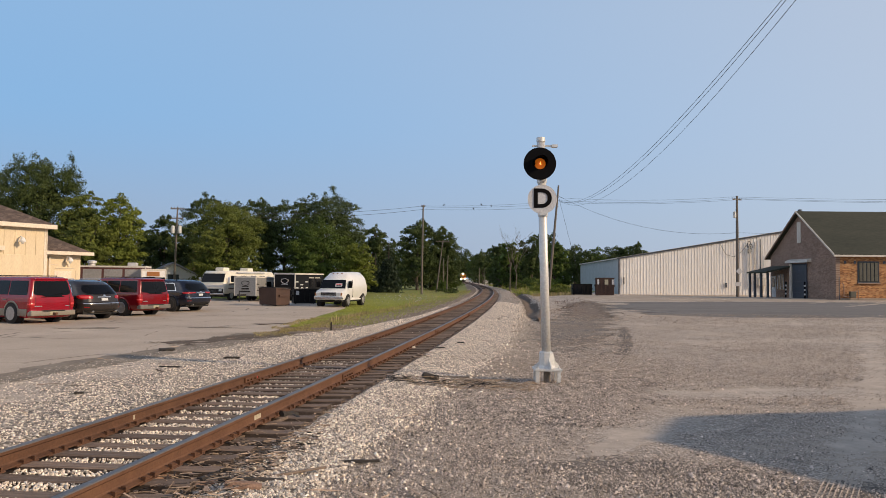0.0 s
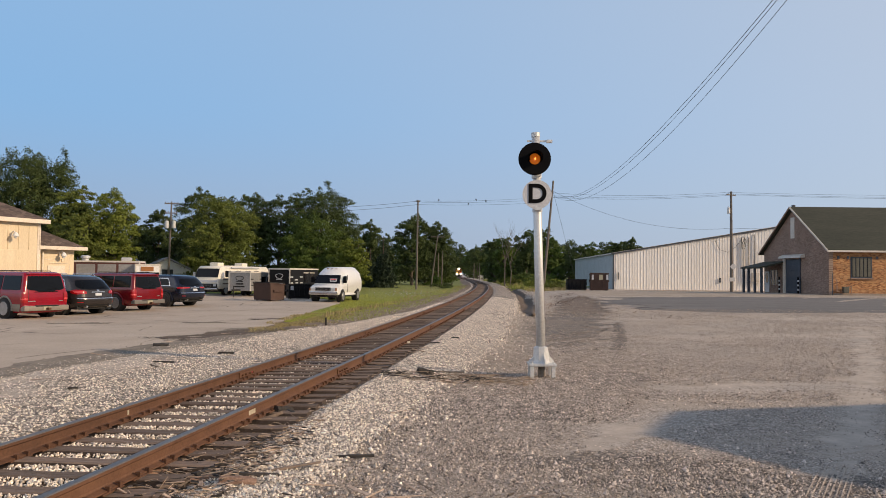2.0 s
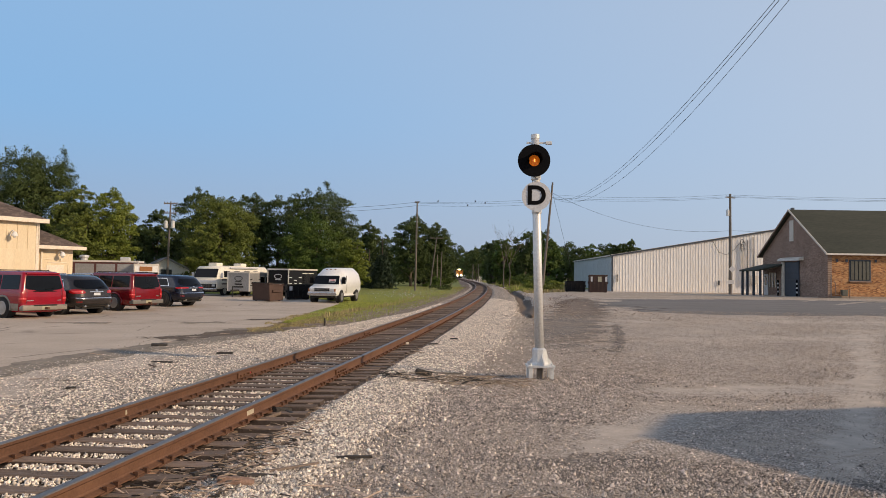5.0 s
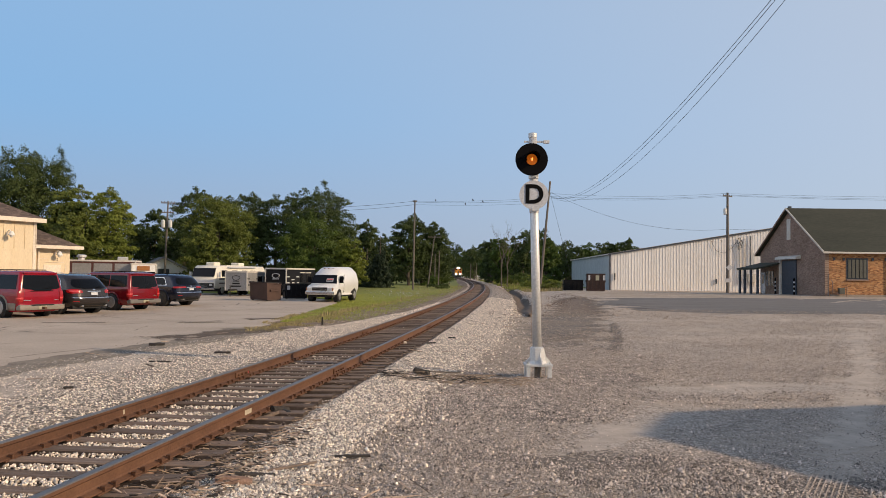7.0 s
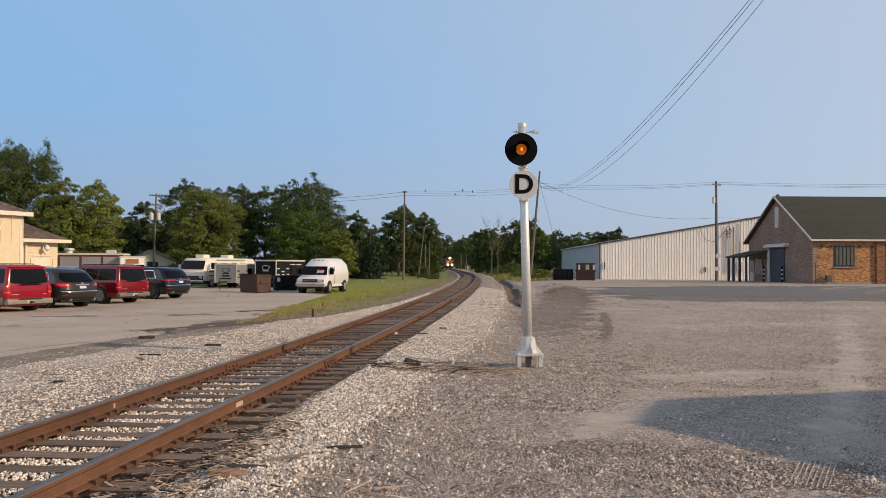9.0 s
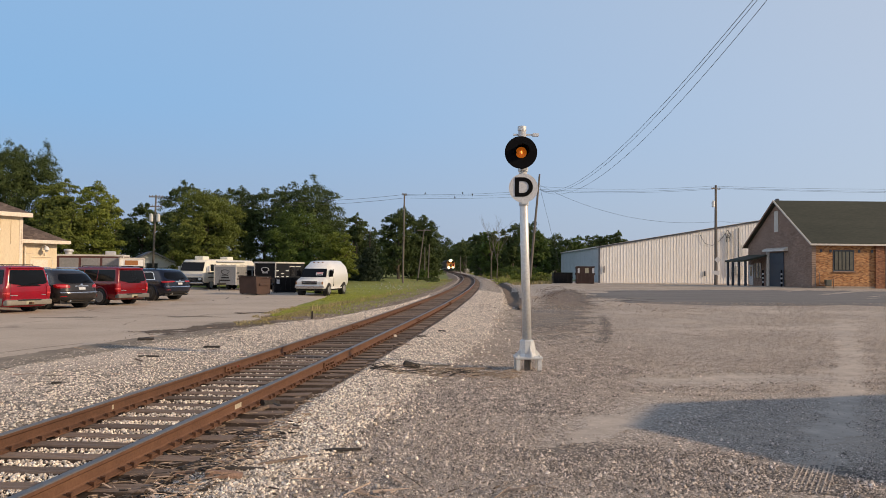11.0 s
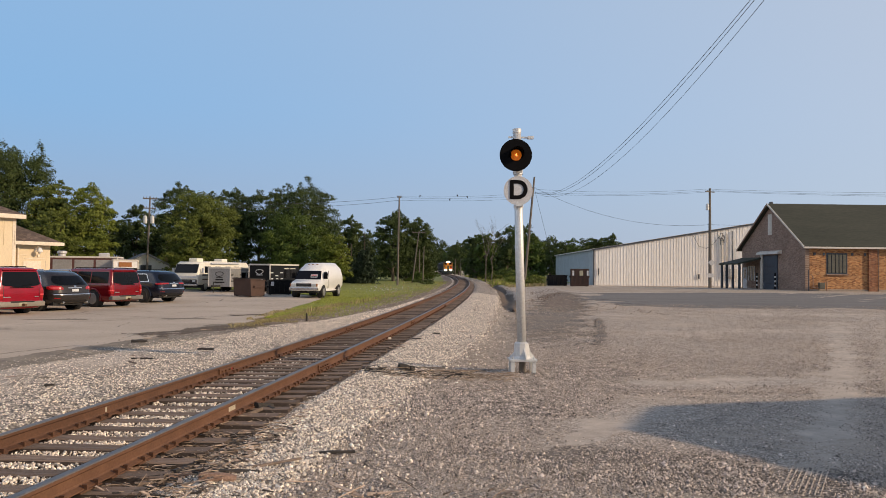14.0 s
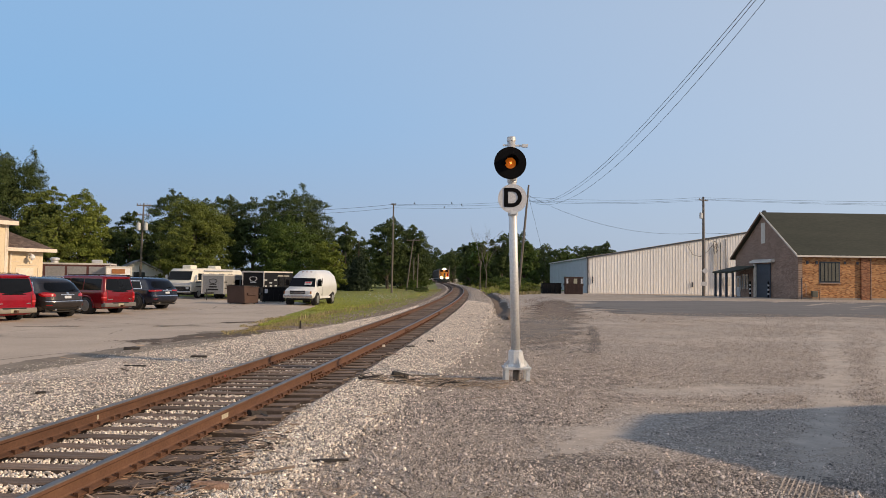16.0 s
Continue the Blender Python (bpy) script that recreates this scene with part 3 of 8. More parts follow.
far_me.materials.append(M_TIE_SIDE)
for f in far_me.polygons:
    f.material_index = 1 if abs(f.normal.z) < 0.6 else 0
tagged(put("far_sleepers", far_me, track), kind="stuff")


def joint_bar(s, side):
    b = bmesh.new()
    for f in (-1, 1):
        prism([(-0.3, 0.035), (0.3, 0.035), (0.3, 0.12), (-0.3, 0.12)], "x", f * 0.012, f * 0.034, b, 0.004)
        for k in (-0.22, -0.08, 0.08, 0.22):
            tube([(f * 0.03, k, 0.078), (f * 0.065, k, 0.078)], 0.017, 6, b)
    x, y, a = on_line(s, side * 0.7525)
    o = part("joint_bar", b, M_RAIL_SIDE, track)
    o.matrix_basis = Matrix.Translation((x, y, RAIL_TOP - 0.171 + side * 0.7525 * math.tan(CANT))) @ Matrix.Rotation(-a, 4, "Z")


for s, side in ((6.6, -1), (7.2, 1), (15.6, -1), (18.2, 1), (27.0, -1), (30.0, 1), (39.0, -1), (42.0, 1)):
    joint_bar(s, side)


for x_, y_, a_, s_, w_ in ((-2.62, 9.11, 1, 0, 0.10), (-3.79, 9.09, -1, 0, 0.018)):
    s_, _ = off_line(x_, y_)
    x_, y_, a_r = on_line(float(s_), a_ * 0.7525)
    o = part("paint_mark", box(0.0095, -w_, 0.05, 0.012, w_, 0.105), M_TRIM_OLD, track, "pale paint mark on the rail web")
    o.matrix_basis = Matrix.Translation((x_, y_, RAIL_TOP - 0.171 + a_ * 0.7525 * math.tan(CANT))) @ Matrix.Rotation(-a_r, 4, "Z")


x_, y_, a_r = on_line(6.72, -0.7525)
o = part("paint_mark", lathe([(0.018, 0.0), (0.018, 0.003)], 10, "x"), M_RED_MARK, track, "red paint spot on the joint bar")
o.matrix_basis = Matrix.Translation((x_ , y_, RAIL_TOP - 0.085 - 0.7525 * math.tan(CANT))) @ Matrix.Rotation(-a_r, 4, "Z") @ Matrix.Translation((0.068, 0, 0))


# ---- loose stones ----
def stones(name, pts, sizes, material, label, seed=1, sink=0.35, lift=0.012):
    """Many broken stones, each a rough eight-cornered lump, in one mesh."""
    r = np.random.RandomState(seed)
    n = len(pts)
    base = np.array([(1, 0, 0), (-1, 0, 0), (0, 1, 0), (0, -1, 0), (0, 0, 1), (0, 0, -1)], float) * 0.62
    quads = np.array([(0, 2, 4), (2, 1, 4), (1, 3, 4), (3, 0, 4), (2, 0, 5), (1, 2, 5), (3, 1, 5), (0, 3, 5)])
    V = base[None] + r.uniform(-0.3, 0.3, (n, 6, 3))
    V *= (sizes[:, None] * r.uniform(0.6, 1.25, (n, 3)))[:, None, :]
    q = r.randn(n, 4)
    q /= np.linalg.norm(q, axis=1)[:, None]
    w, x, y, z = q.T
    R = np.stack([1 - 2 * (y * y + z * z), 2 * (x * y - z * w), 2 * (x * z + y * w), 2 * (x * y + z * w), 1 - 2 * (x * x + z * z), 2 * (y * z - x * w),
                  2 * (x * z - y * w), 2 * (y * z + x * w), 1 - 2 * (x * x + y * y)], -1).reshape(n, 3, 3)
    V = np.einsum("nij,nkj->nki", R, V)
    P = np.stack([pts[:, 0], pts[:, 1], ground_z(pts[:, 0], pts[:, 1]) + lift + sizes * (0.5 - sink)], -1)
    V = (V + P[:, None]).reshape(-1, 3)
    F = (quads[None] + (np.arange(n) * 6)[:, None, None]).reshape(-1, 3)
    return tagged(put(name, fast_mesh(name, V, F, material)), label, "gravel", kind="stuff")


def scatter(n, s0, s1, u0, u1, seed, power=1.6):
    """Places beside the track, closer together near the camera."""
    r = np.random.RandomState(seed)
    s = s0 + (s1 - s0) * r.rand(n) ** power
    lo, hi = (f(s) if callable(f) else np.full(n, f) for f in (u0, u1))
    u = lo + (hi - lo) * r.rand(n)
    x, y, _ = on_line(s, u)
    return np.stack([x, y], 1), u


fl = lambda s: -np.interp(s, [-11, 8, 16, 20, 30, 50], [6.3, 5.4, 4.2, 2.6, 1.65, 1.42])
fr = lambda s: np.interp(s, [-11, 0, 6, 10, 16, 40], [2.0, 2.3, 2.6, 2.9, 3.2, 3.3])
pts, u = scatter(11000, -1.5, 22, fl, -0.86, 11, 1.8)
rr = np.random.RandomState(3)
stones("limestone_ballast", pts, rr.uniform(0.013, 0.03, len(pts)), M_STONE, "pale broken limestone lumps lying between lot and rail", 12)
pts, u = scatter(36000, -4, 24, -0.66, 0.66, 13)
ss, _ = off_line(pts[:, 0], pts[:, 1])
thin = rr.rand(len(pts)) < np.clip(1.12 - (ss - 2.5) / 9, 0.05, 1)
pts, ss = pts[thin], ss[thin]
gap = np.abs((ss + 10.5) / TIE_STEP - np.round((ss + 10.5) / TIE_STEP)) * TIE_STEP
pts = pts[gap > 0.112]
TIE_PTS = pts
pts, u = scatter(9000, -2, 26, lambda s: 1.2 + 0.12 * np.sin(s * 5.0), fr, 15, 1.9)
stones("limestone_ballast", pts, rr.uniform(0.014, 0.034, len(pts)), M_STONE, "pale broken limestone lumps on the track shoulder", 16)


def lot_points(n, x0, x1, y0, y1, seed, keep):
    r = np.random.RandomState(seed)
    y = y0 + (y1 - y0) * r.rand(n) ** 1.7
    x = x0 + (x1 - x0) * r.rand(n)
    _, u = off_line(x, y)
    k = keep(x, y, u, r.rand(n))
    return np.stack([x[k], y[k]], 1)


wedge = lambda x, y: np.abs(x + 0.2) < 0.66 * y + 0.4
pale = lambda x, y, u, q: wedge(x, y) & (u > 1.9) & (q < np.exp(-np.clip(u - 2.8 - 0.5 * np.sin(y * 0.7), 0, 9) / 1.7) * (0.8 + 0.2 * np.sin(x * 2.1 + y * 1.7)) * np.clip((24 - y) / 10, 0, 1) + 0.015)
TRACKS = [[(15.5, 27), (13.81, 24.05), (9.44, 16.09), (6.38, 11.0), (4.69, 8.35), (3.75, 6.93), (3.0, 5.8)],
          [(17.5, 27), (14.6, 22), (10.6, 16.2), (7.9, 11.6), (6.2, 8.5)],
          [(3.79, 11.91), (5.12, 12.28), (6.6, 12.4), (8.2, 13.5)], [(1.5, 7.6), (2.24, 8.7), (2.84, 9.38), (3.47, 10.4)]]


def off_tracks(x, y, r):
    """Which places lie clear of the wheel tracks, where the stones are pressed away."""
    keep = np.ones(len(x), bool)
    for path, half in zip(TRACKS, (0.34, 0.32, 0.55, 0.5)):
        for (xa, ya), (xb, yb) in zip(path, path[1:]):
            f = np.clip(((x - xa) * (xb - xa) + (y - ya) * (yb - ya)) / ((xb - xa) ** 2 + (yb - ya) ** 2), 0, 1)
            d = np.hypot(x - xa - f * (xb - xa), y - ya - f * (yb - ya))
            keep &= r.rand(len(x)) < np.clip(d / half - 0.35 + 0.25 * np.sin(x * 3 + y * 2), 0.12, 1)
    return keep


def chip_mesh(name, x, y, s, material, label, seed, lift=0.012, tall=1.0):
    """Gravel as many sharp three-faced chips in one mesh."""
    r = np.random.RandomState(seed)
    k = off_tracks(x, y, r)
    x, y, s = x[k], y[k], s[k]
    n = len(x)
    a = r.rand(n)[:, None] * math.tau + np.arange(3)[None] * math.tau / 3 + r.uniform(-0.5, 0.5, (n, 3))
    q = s[:, None] * r.uniform(0.6, 1.15, (n, 3))
    z = ground_z(x, y) + lift
    ring = np.stack([x[:, None] + np.cos(a) * q, y[:, None] + np.sin(a) * q, z[:, None] + q * r.uniform(-0.3, 0.3, (n, 3))], -1)
    tip = np.stack([x + r.uniform(-0.55, 0.55, n) * s, y + r.uniform(-0.55, 0.55, n) * s, z + s * tall * r.uniform(0.55, 1.05, n)], -1)[:, None]
    V = np.concatenate([ring, tip], 1).reshape(-1, 3)
    F = (np.array([(0, 1, 3), (1, 2, 3), (2, 0, 3)])[None] + (np.arange(n) * 4)[:, None, None]).reshape(-1, 3)
    tagged(put(name, fast_mesh(name, V, F, material)), label, "gravel", kind="stuff")


pts, u = scatter(68000, -1.5, 42, fl, -0.86, 111, 1.7)
chip_mesh("limestone_chips", pts[:, 0], pts[:, 1], 0.010 + 0.017 * rr.rand(len(pts)), M_STONE, "pale broken limestone chips between lot and rail", 112)
pts, u = scatter(64000, -2, 52, lambda s: 1.2 + 0.12 * np.sin(s * 5.0), fr, 115, 1.8)
chip_mesh("limestone_chips", pts[:, 0], pts[:, 1], 0.010 + 0.017 * rr.rand(len(pts)), M_STONE, "pale broken limestone chips on the track shoulder", 116)
near = off_line(TIE_PTS[:, 0], TIE_PTS[:, 1])[0] < 5.5
stones("limestone_ballast", TIE_PTS[near], 0.016 + 0.018 * rr.rand(int(near.sum())), M_STONE, "pale broken limestone filling the spaces between sleepers", 117, 0.2, 0.056)
TIE_PTS = TIE_PTS[~near]
chip_mesh("limestone_chips", TIE_PTS[:, 0], TIE_PTS[:, 1], 0.011 + 0.018 * rr.rand(len(TIE_PTS)), M_STONE, "pale broken limestone between the farther sleepers", 118, 0.052)
pts, u = scatter(2600, 19, 90, lambda s: -3.4 + 0 * s, lambda s: -1.5 + 0 * s, 118, 1.5)
chip_mesh("verge_gravel", pts[:, 0], pts[:, 1], 0.012 + 0.04 * rr.rand(len(pts)) ** 2, M_STONE_LOT, "loose stones strewn over the bare dirt verge", 119, 0.014)
pts = lot_points(270000, -4, 8, 5.6, 24, 21, pale)
chip_mesh("mixed_gravel", pts[:, 0], pts[:, 1], 0.0065 + 0.0115 * rr.rand(len(pts)) ** 1.6, M_STONE_MIX, "mixed grey and pale gravel spilled from the track shoulder", 22, 0.010, 1.05)
patchy = lambda x, y, u, q: wedge(x, y) & (u > 2.2) & (q < (0.62 + 0.4 * np.sin(x * 0.9 + 1.1 * np.sin(y * 0.5)) * np.sin(y * 0.8 - x * 0.35)) * np.clip((24 - y) / 9, 0, 1))
pts = lot_points(340000, -2.5, 13, 5.6, 22, 23, patchy)
chip_mesh("fine_gravel", pts[:, 0], pts[:, 1], 0.0055 + 0.012 * rr.rand(len(pts)) ** 1.8, M_STONE_GREY, "fine grey gravel strewn over the packed lot", 24, 0.008, 1.0)


pts, u = scatter(7000, -1, 55, lambda s: fr(s) - 0.15, lambda s: fr(s) + 0.9, 27, 1.6)
stones("limestone_ballast", pts[np.random.RandomState(8).rand(7000) < np.exp(-np.clip(u - fr(off_line(pts[:, 0], pts[:, 1])[0]), 0, 2) / 0.35)], 0.016 + 0.026 * rr.rand(int((np.random.RandomState(8).rand(7000) < np.exp(-np.clip(u - fr(off_line(pts[:, 0], pts[:, 1])[0]), 0, 2) / 0.35)).sum())), M_STONE, "stray limestone lumps at the foot of the shoulder", 28)

def chips(name, n, material, label, seed, smin, smax):
    """Coarser gravel farther out: many sharp chips in one mesh."""
    r = np.random.RandomState(seed)
    y = 11 + 27 * r.rand(n) ** 1.25
    x = -4 + (0.66 * y + 5) * r.rand(n)
    _, u = off_line(x, y)
    worn = np.sin(x * 0.8 + 1.3 * np.sin(y * 0.35)) * np.sin(y * 0.55 - x * 0.3) + 0.4 * np.sin(x * 2.7 + y * 1.9)
    k = (u > 2.6) & (r.rand(n) < 0.62 + 0.4 * worn) & (x < 0.66 * y)
    x, y = x[k], y[k]
    n = len(x)
    s = (smin + (smax - smin) * r.rand(n) ** 2) * (0.75 + y / 90)
    chip_mesh(name, x, y, s, material, label, seed + 7)


chips("coarse_gravel", 95000, M_STONE_LOT, "coarse grey-brown gravel over the lot", 81, 0.010, 0.030)
chips("coarse_gravel", 6000, M_STONE_GREY, "scattered pale gravel over the lot", 82, 0.01, 0.026)

# ---- dust worn bare by tyres ----
def dusty(name, path, width, label, seed, cell=0.032, lift=0.003, material=None, fuzz=0.1, solid=0.5):
    """A patch of pale dust that thins out towards its edges."""
    r = np.random.RandomState(seed)
    p = np.array(path, float)
    d = np.r_[0, np.cumsum(np.hypot(*np.diff(p, axis=0).T))]
    n, m = max(int(d[-1] / cell), 4), max(int(width / cell), 4)
    q = np.linspace(0, d[-1], n)
    c = np.stack([np.interp(q, d, p[:, 0]), np.interp(q, d, p[:, 1])], 1)
    c = np.stack([np.convolve(np.pad(c[:, k], 12, mode="edge"), np.ones(25) / 25, "valid") for k in (0, 1)], 1)
    tan = np.gradient(c, axis=0)
    tan /= np.linalg.norm(tan, axis=1)[:, None] + 1e-9
    nrm = np.stack([-tan[:, 1], tan[:, 0]], 1)
    w = np.linspace(-0.5, 0.5, m)
    swell = 1 + 0.25 * np.sin(q * 2.1 + seed) + 0.15 * np.sin(q * 5.3)
    P = c[:, None] + nrm[:, None] * (w[None, :, None] * width * swell[:, None, None]) + r.uniform(-0.3, 0.3, (n, m, 2)) * cell
    V = np.concatenate([P, (ground_z(P[..., 0], P[..., 1]) + lift)[..., None]], -1).reshape(-1, 3)
    idx = np.arange(n * m).reshape(n, m)
    F = np.stack([idx[:-1, :-1], idx[:-1, 1:], idx[1:, 1:], idx[1:, :-1]], -1)
    across = 1 - (np.abs(w[:-1] + 0.5 / m) * 2) ** 2
    ends = np.minimum(1, np.minimum(np.arange(n - 1), np.arange(n - 1)[::-1]) / (n * 0.25))
    qs, ws = q[:-1, None], w[None, :-1] * width
    noise = solid + 0.22 * np.sin(qs * 3.1 + ws * 5.0 + seed) + 0.16 * np.sin(qs * 8.7 - ws * 11.0 + 2 * seed) + 0.12 * np.sin(qs * 19.0 + ws * 23.0)
    keep = across[None] * ends[:, None] * 1.5 > noise + r.uniform(-fuzz, fuzz, (n - 1, m - 1))
    return tagged(put(name, fast_mesh(name, V, F[keep], material or M_DUST, True)), label, "ground", kind="structure")


dusty("tyre_track", [(15.5, 27), (13.81, 24.05), (9.44, 16.09), (6.38, 11.0), (4.69, 8.35), (3.75, 6.93), (3.0, 5.8)], 0.5, "pale dusty tyre track across the gravel", 1, solid=0.32)
dusty("tyre_track", [(17.5, 27), (14.6, 22), (10.6, 16.2), (7.9, 11.6), (6.2, 8.5)], 0.46, "pale dusty tyre track across the gravel", 2, solid=0.36)
tread = bmesh.new()
for k in range(8):
    off = (k - 3.5) * 0.042
    for i in range(9):
        c0, c1 = Vector((3.95, 7.25)).lerp(Vector((3.2, 6.1)), i / 9), Vector((3.95, 7.25)).lerp(Vector((3.2, 6.1)), (i + 0.86) / 9)
        nx, ny = -0.838 * off, 0.546 * off
        p0, p1 = Vector((c0.x + nx, c0.y + ny, 0)), Vector((c1.x + nx, c1.y + ny, 0))
        zz = float(ground_z(p0.x, p0.y))
        tube([(p0.x, p0.y, zz + 0.001), (p1.x, p1.y, zz + 0.001)], 0.0085, 5, tread)
tagged(part("tyre_tread", tread, M_DUST), "ridged tyre tread pressed into pale dust", "ground", kind="structure")
dusty("dust_patch", [(2.6, 15.5), (3.79, 11.91), (5.12, 12.28), (6.6, 12.4), (8.2, 13.5)], 0.9, "pale sandy dust patch in the gravel", 3)
dusty("dust_patch", [(1.5, 7.6), (2.24, 8.7), (2.84, 9.38), (3.47, 10.4)], 0.75, "pale sandy dust patch in the gravel", 4)
dusty("dust_patch", [(0.3, 15.0), (0.85, 16.52), (1.87, 20.84), (2.4, 26)], 1.1, "pale sandy dust patch beside the shoulder", 5)
dusty("dirt_patch", [(10.4, 55), (8.7, 44), (7.2, 37), (5.4, 30), (3.9, 23), (3.1, 17)], 3.0, "dark gritty earth beside the ditch", 6, 0.08, 0.012, M_EARTH, 0.45)
dusty("dirt_patch", [(7.1, 29), (5.6, 22.5), (4.1, 16.8)], 0.34, "dark gritty rut in the gravel", 10, 0.06, 0.005, M_EARTH, 0.45)
# Dark strip from the signal foot towards the rail.
dusty("dirt_patch", [(-1.8, 12.9), (-0.6, 13.0), (0.6, 13.3), (1.6, 13.5)], 0.5, "dark gritty strip across the shoulder", 12, 0.04, 0.016, M_EARTH, 0.45)
dusty("dirt_patch", [(10.6, 58), (9.0, 48), (7.8, 40), (6.6, 33)], 2.4, "crumbled reddish brown dirt beside the ditch", 24, 0.07, 0.016, M_RUBBLE, 0.5)
# Dark sheets under the chips paint in the shade of their gaps.
dusty("gravel_bed", [(-1.5, 10.9), (-0.4, 10.3), (0.6, 10.4), (1.7, 11.2)], 2.5, "dark grit and painted gap shade under loose gravel", 21, 0.035, 0.004, M_GRIT_SHADE, 0.45)
dusty("gravel_bed", [(0.2, 7.6), (1.3, 7.2), (2.4, 6.8), (3.4, 6.4), (4.4, 6.3)], 1.3, "dark grit and painted gap shade under loose gravel", 22, 0.03, 0.004, M_GRIT_SHADE, 0.45)
dusty("gravel_bed", [(2.3, 14.6), (3.2, 13.4), (2.7, 12.2)], 1.4, "dark grit and painted gap shade under loose gravel", 23, 0.035, 0.004, M_GRIT_SHADE, 0.45)
loose = lambda x, y, u, q: wedge(x, y) & (u > 2.0) & (q < np.exp(-((y - 10.6 - 0.1 * x) / 1.3) ** 2 - ((x - 0.1) / 1.9) ** 2) + np.exp(-((y - 7.6 + 0.33 * x) / 0.7) ** 2) * (x > 0) * (x < 5) + 0.8 * np.exp(-((y - 13.2) / 1.3) ** 2 - ((x - 2.8) / 0.9) ** 2))
pts = lot_points(190000, -3, 6, 5.6, 16, 25, loose)
front = pts[:, 1] < 8.8
chip_mesh("loose_gravel", pts[front, 0], pts[front, 1], 0.006 + 0.011 * rr.rand(int(front.sum())) ** 1.4, M_STONE_GREY, "loose reddish grey gravel heaped over dark grit", 27, 0.012, 1.1)
pts = pts[~front]
chip_mesh("loose_gravel", pts[:, 0], pts[:, 1], 0.007 + 0.0125 * rr.rand(len(pts)) ** 1.4, M_STONE_MIX, "loose mixed gravel heaped over dark grit", 26, 0.012, 1.15)
coarse = lambda x, y, u, q: wedge(x, y) & (u > 1.9) & (q < np.exp(-((y - 10.2 - 0.1 * x) / 1.9) ** 2 - ((x - 0.2) / 2.2) ** 2) + 0.5 * np.exp(-((y - 7.4 + 0.33 * x) / 0.8) ** 2) * (x > -0.5) * (x < 5) + 0.35 * np.exp(-((y - 18) / 4) ** 2 - ((x - 3.2) / 1.6) ** 2))
pts = lot_points(34000, -3.5, 7, 5.6, 26, 28, coarse)
chip_mesh("loose_gravel", pts[:, 0], pts[:, 1], 0.013 + 0.015 * rr.rand(len(pts)) ** 1.5, M_STONE_MIX, "coarser broken stones lying on the loose gravel", 29, 0.014, 1.2)
sh = np.arange(7, 46, 1.5)
dusty("dirt_patch", np.array(on_line(sh, 3.5)[:2]).T, 1.7, "packed brown dirt along the foot of the ballast", 9, 0.07, 0.011, M_DIRT, 0.45)
dl = np.arange(-3, 13, 1.0)
dusty("dust_patch", np.array(on_line(dl, -np.interp(dl, [-3, 8, 13], [4.7, 4.3, 3.7]))[:2]).T, 2.4, "pale limestone dust between lot and rail", 17, 0.045, 0.018, M_DUST, 0.5, 0.42)
dusty("dust_patch", [(4.5, 20), (9, 22), (14, 24), (19, 25)], 2.6, "pale sandy dust patch in the gravel", 7, 0.12)
dusty("dust_patch", [(6, 30), (13, 31), (22, 31.5)], 2.4, "pale sandy dust patch in the gravel", 8, 0.15)

dusty("stain", [(-7.5, 19.4), (-6.5, 21.2), (-5.6, 22.8), (-4.7, 24.4)], 1.5, "dark soil stain on the asphalt edge", 13, 0.05, 0.028, M_SOIL, 0.3)
dusty("stain", [(-9.2, 26.0), (-8.2, 26.4), (-7.3, 26.9)], 0.7, "dark patch worn into the asphalt", 14, 0.05, 0.026, M_SOIL_PALE, 0.45)
dusty("stain", [(-7.4, 28.2), (-6.6, 28.6), (-5.9, 29.4)], 0.9, "dark patch worn into the asphalt", 15, 0.05, 0.028, M_SOIL, 0.45)
dusty("stain", [(-13.5, 25.2), (-12.2, 25.6), (-11.0, 25.5)], 0.6, "grey patch worn into the asphalt", 16, 0.05, 0.026, M_SOIL_PALE, 0.45)
es = np.random.RandomState(91)
ei = es.rand(1500) * 15 + 6
ex_ = np.interp(ei, edge_line[:, 1], edge_line[:, 0]) + 0.75 + es.normal(0, 0.45, 1500)
chip_mesh("dirt_crumbs", ex_, ei, 0.012 + 0.032 * es.rand(1500) ** 4, M_SOIL_PALE, "crumbs of dark dirt along the asphalt edge", 92)

# ---- grass ----
def blades(name, pts, heights, material, label, width=0.05, seed=1, category="grass", lean=0.5):
    """Tapered, bent blades in one mesh."""
    r = np.random.RandomState(seed)
    n = len(pts)
    a = r.rand(n) * math.tau
    side = np.stack([np.cos(a), np.sin(a), np.zeros(n)], -1) * (width * r.uniform(0.5, 1.2, n))[:, None]
    b = r.rand(n) * math.tau
    tip = np.stack([np.cos(b), np.sin(b), np.zeros(n)], -1) * (heights * lean * r.rand(n))[:, None]
    P = np.stack([pts[:, 0], pts[:, 1], ground_z(pts[:, 0], pts[:, 1]) + 0.01], -1)
    up = np.zeros((n, 3))
    up[:, 2] = heights
    V = np.stack([P - side, P + side, P + side * 0.6 + up * 0.6 + tip * 0.35, P - side * 0.6 + up * 0.6 + tip * 0.35, P + up + tip], 1).reshape(-1, 3)
    i = (np.arange(n) * 5)[:, None]
    F = np.concatenate([np.concatenate([i, i + 1, i + 2], 1), np.concatenate([i, i + 2, i + 3], 1), np.concatenate([i + 3, i + 2, i + 4], 1)])
    return tagged(put(name, fast_mesh(name, V, F, material)), label, category, kind="stuff")


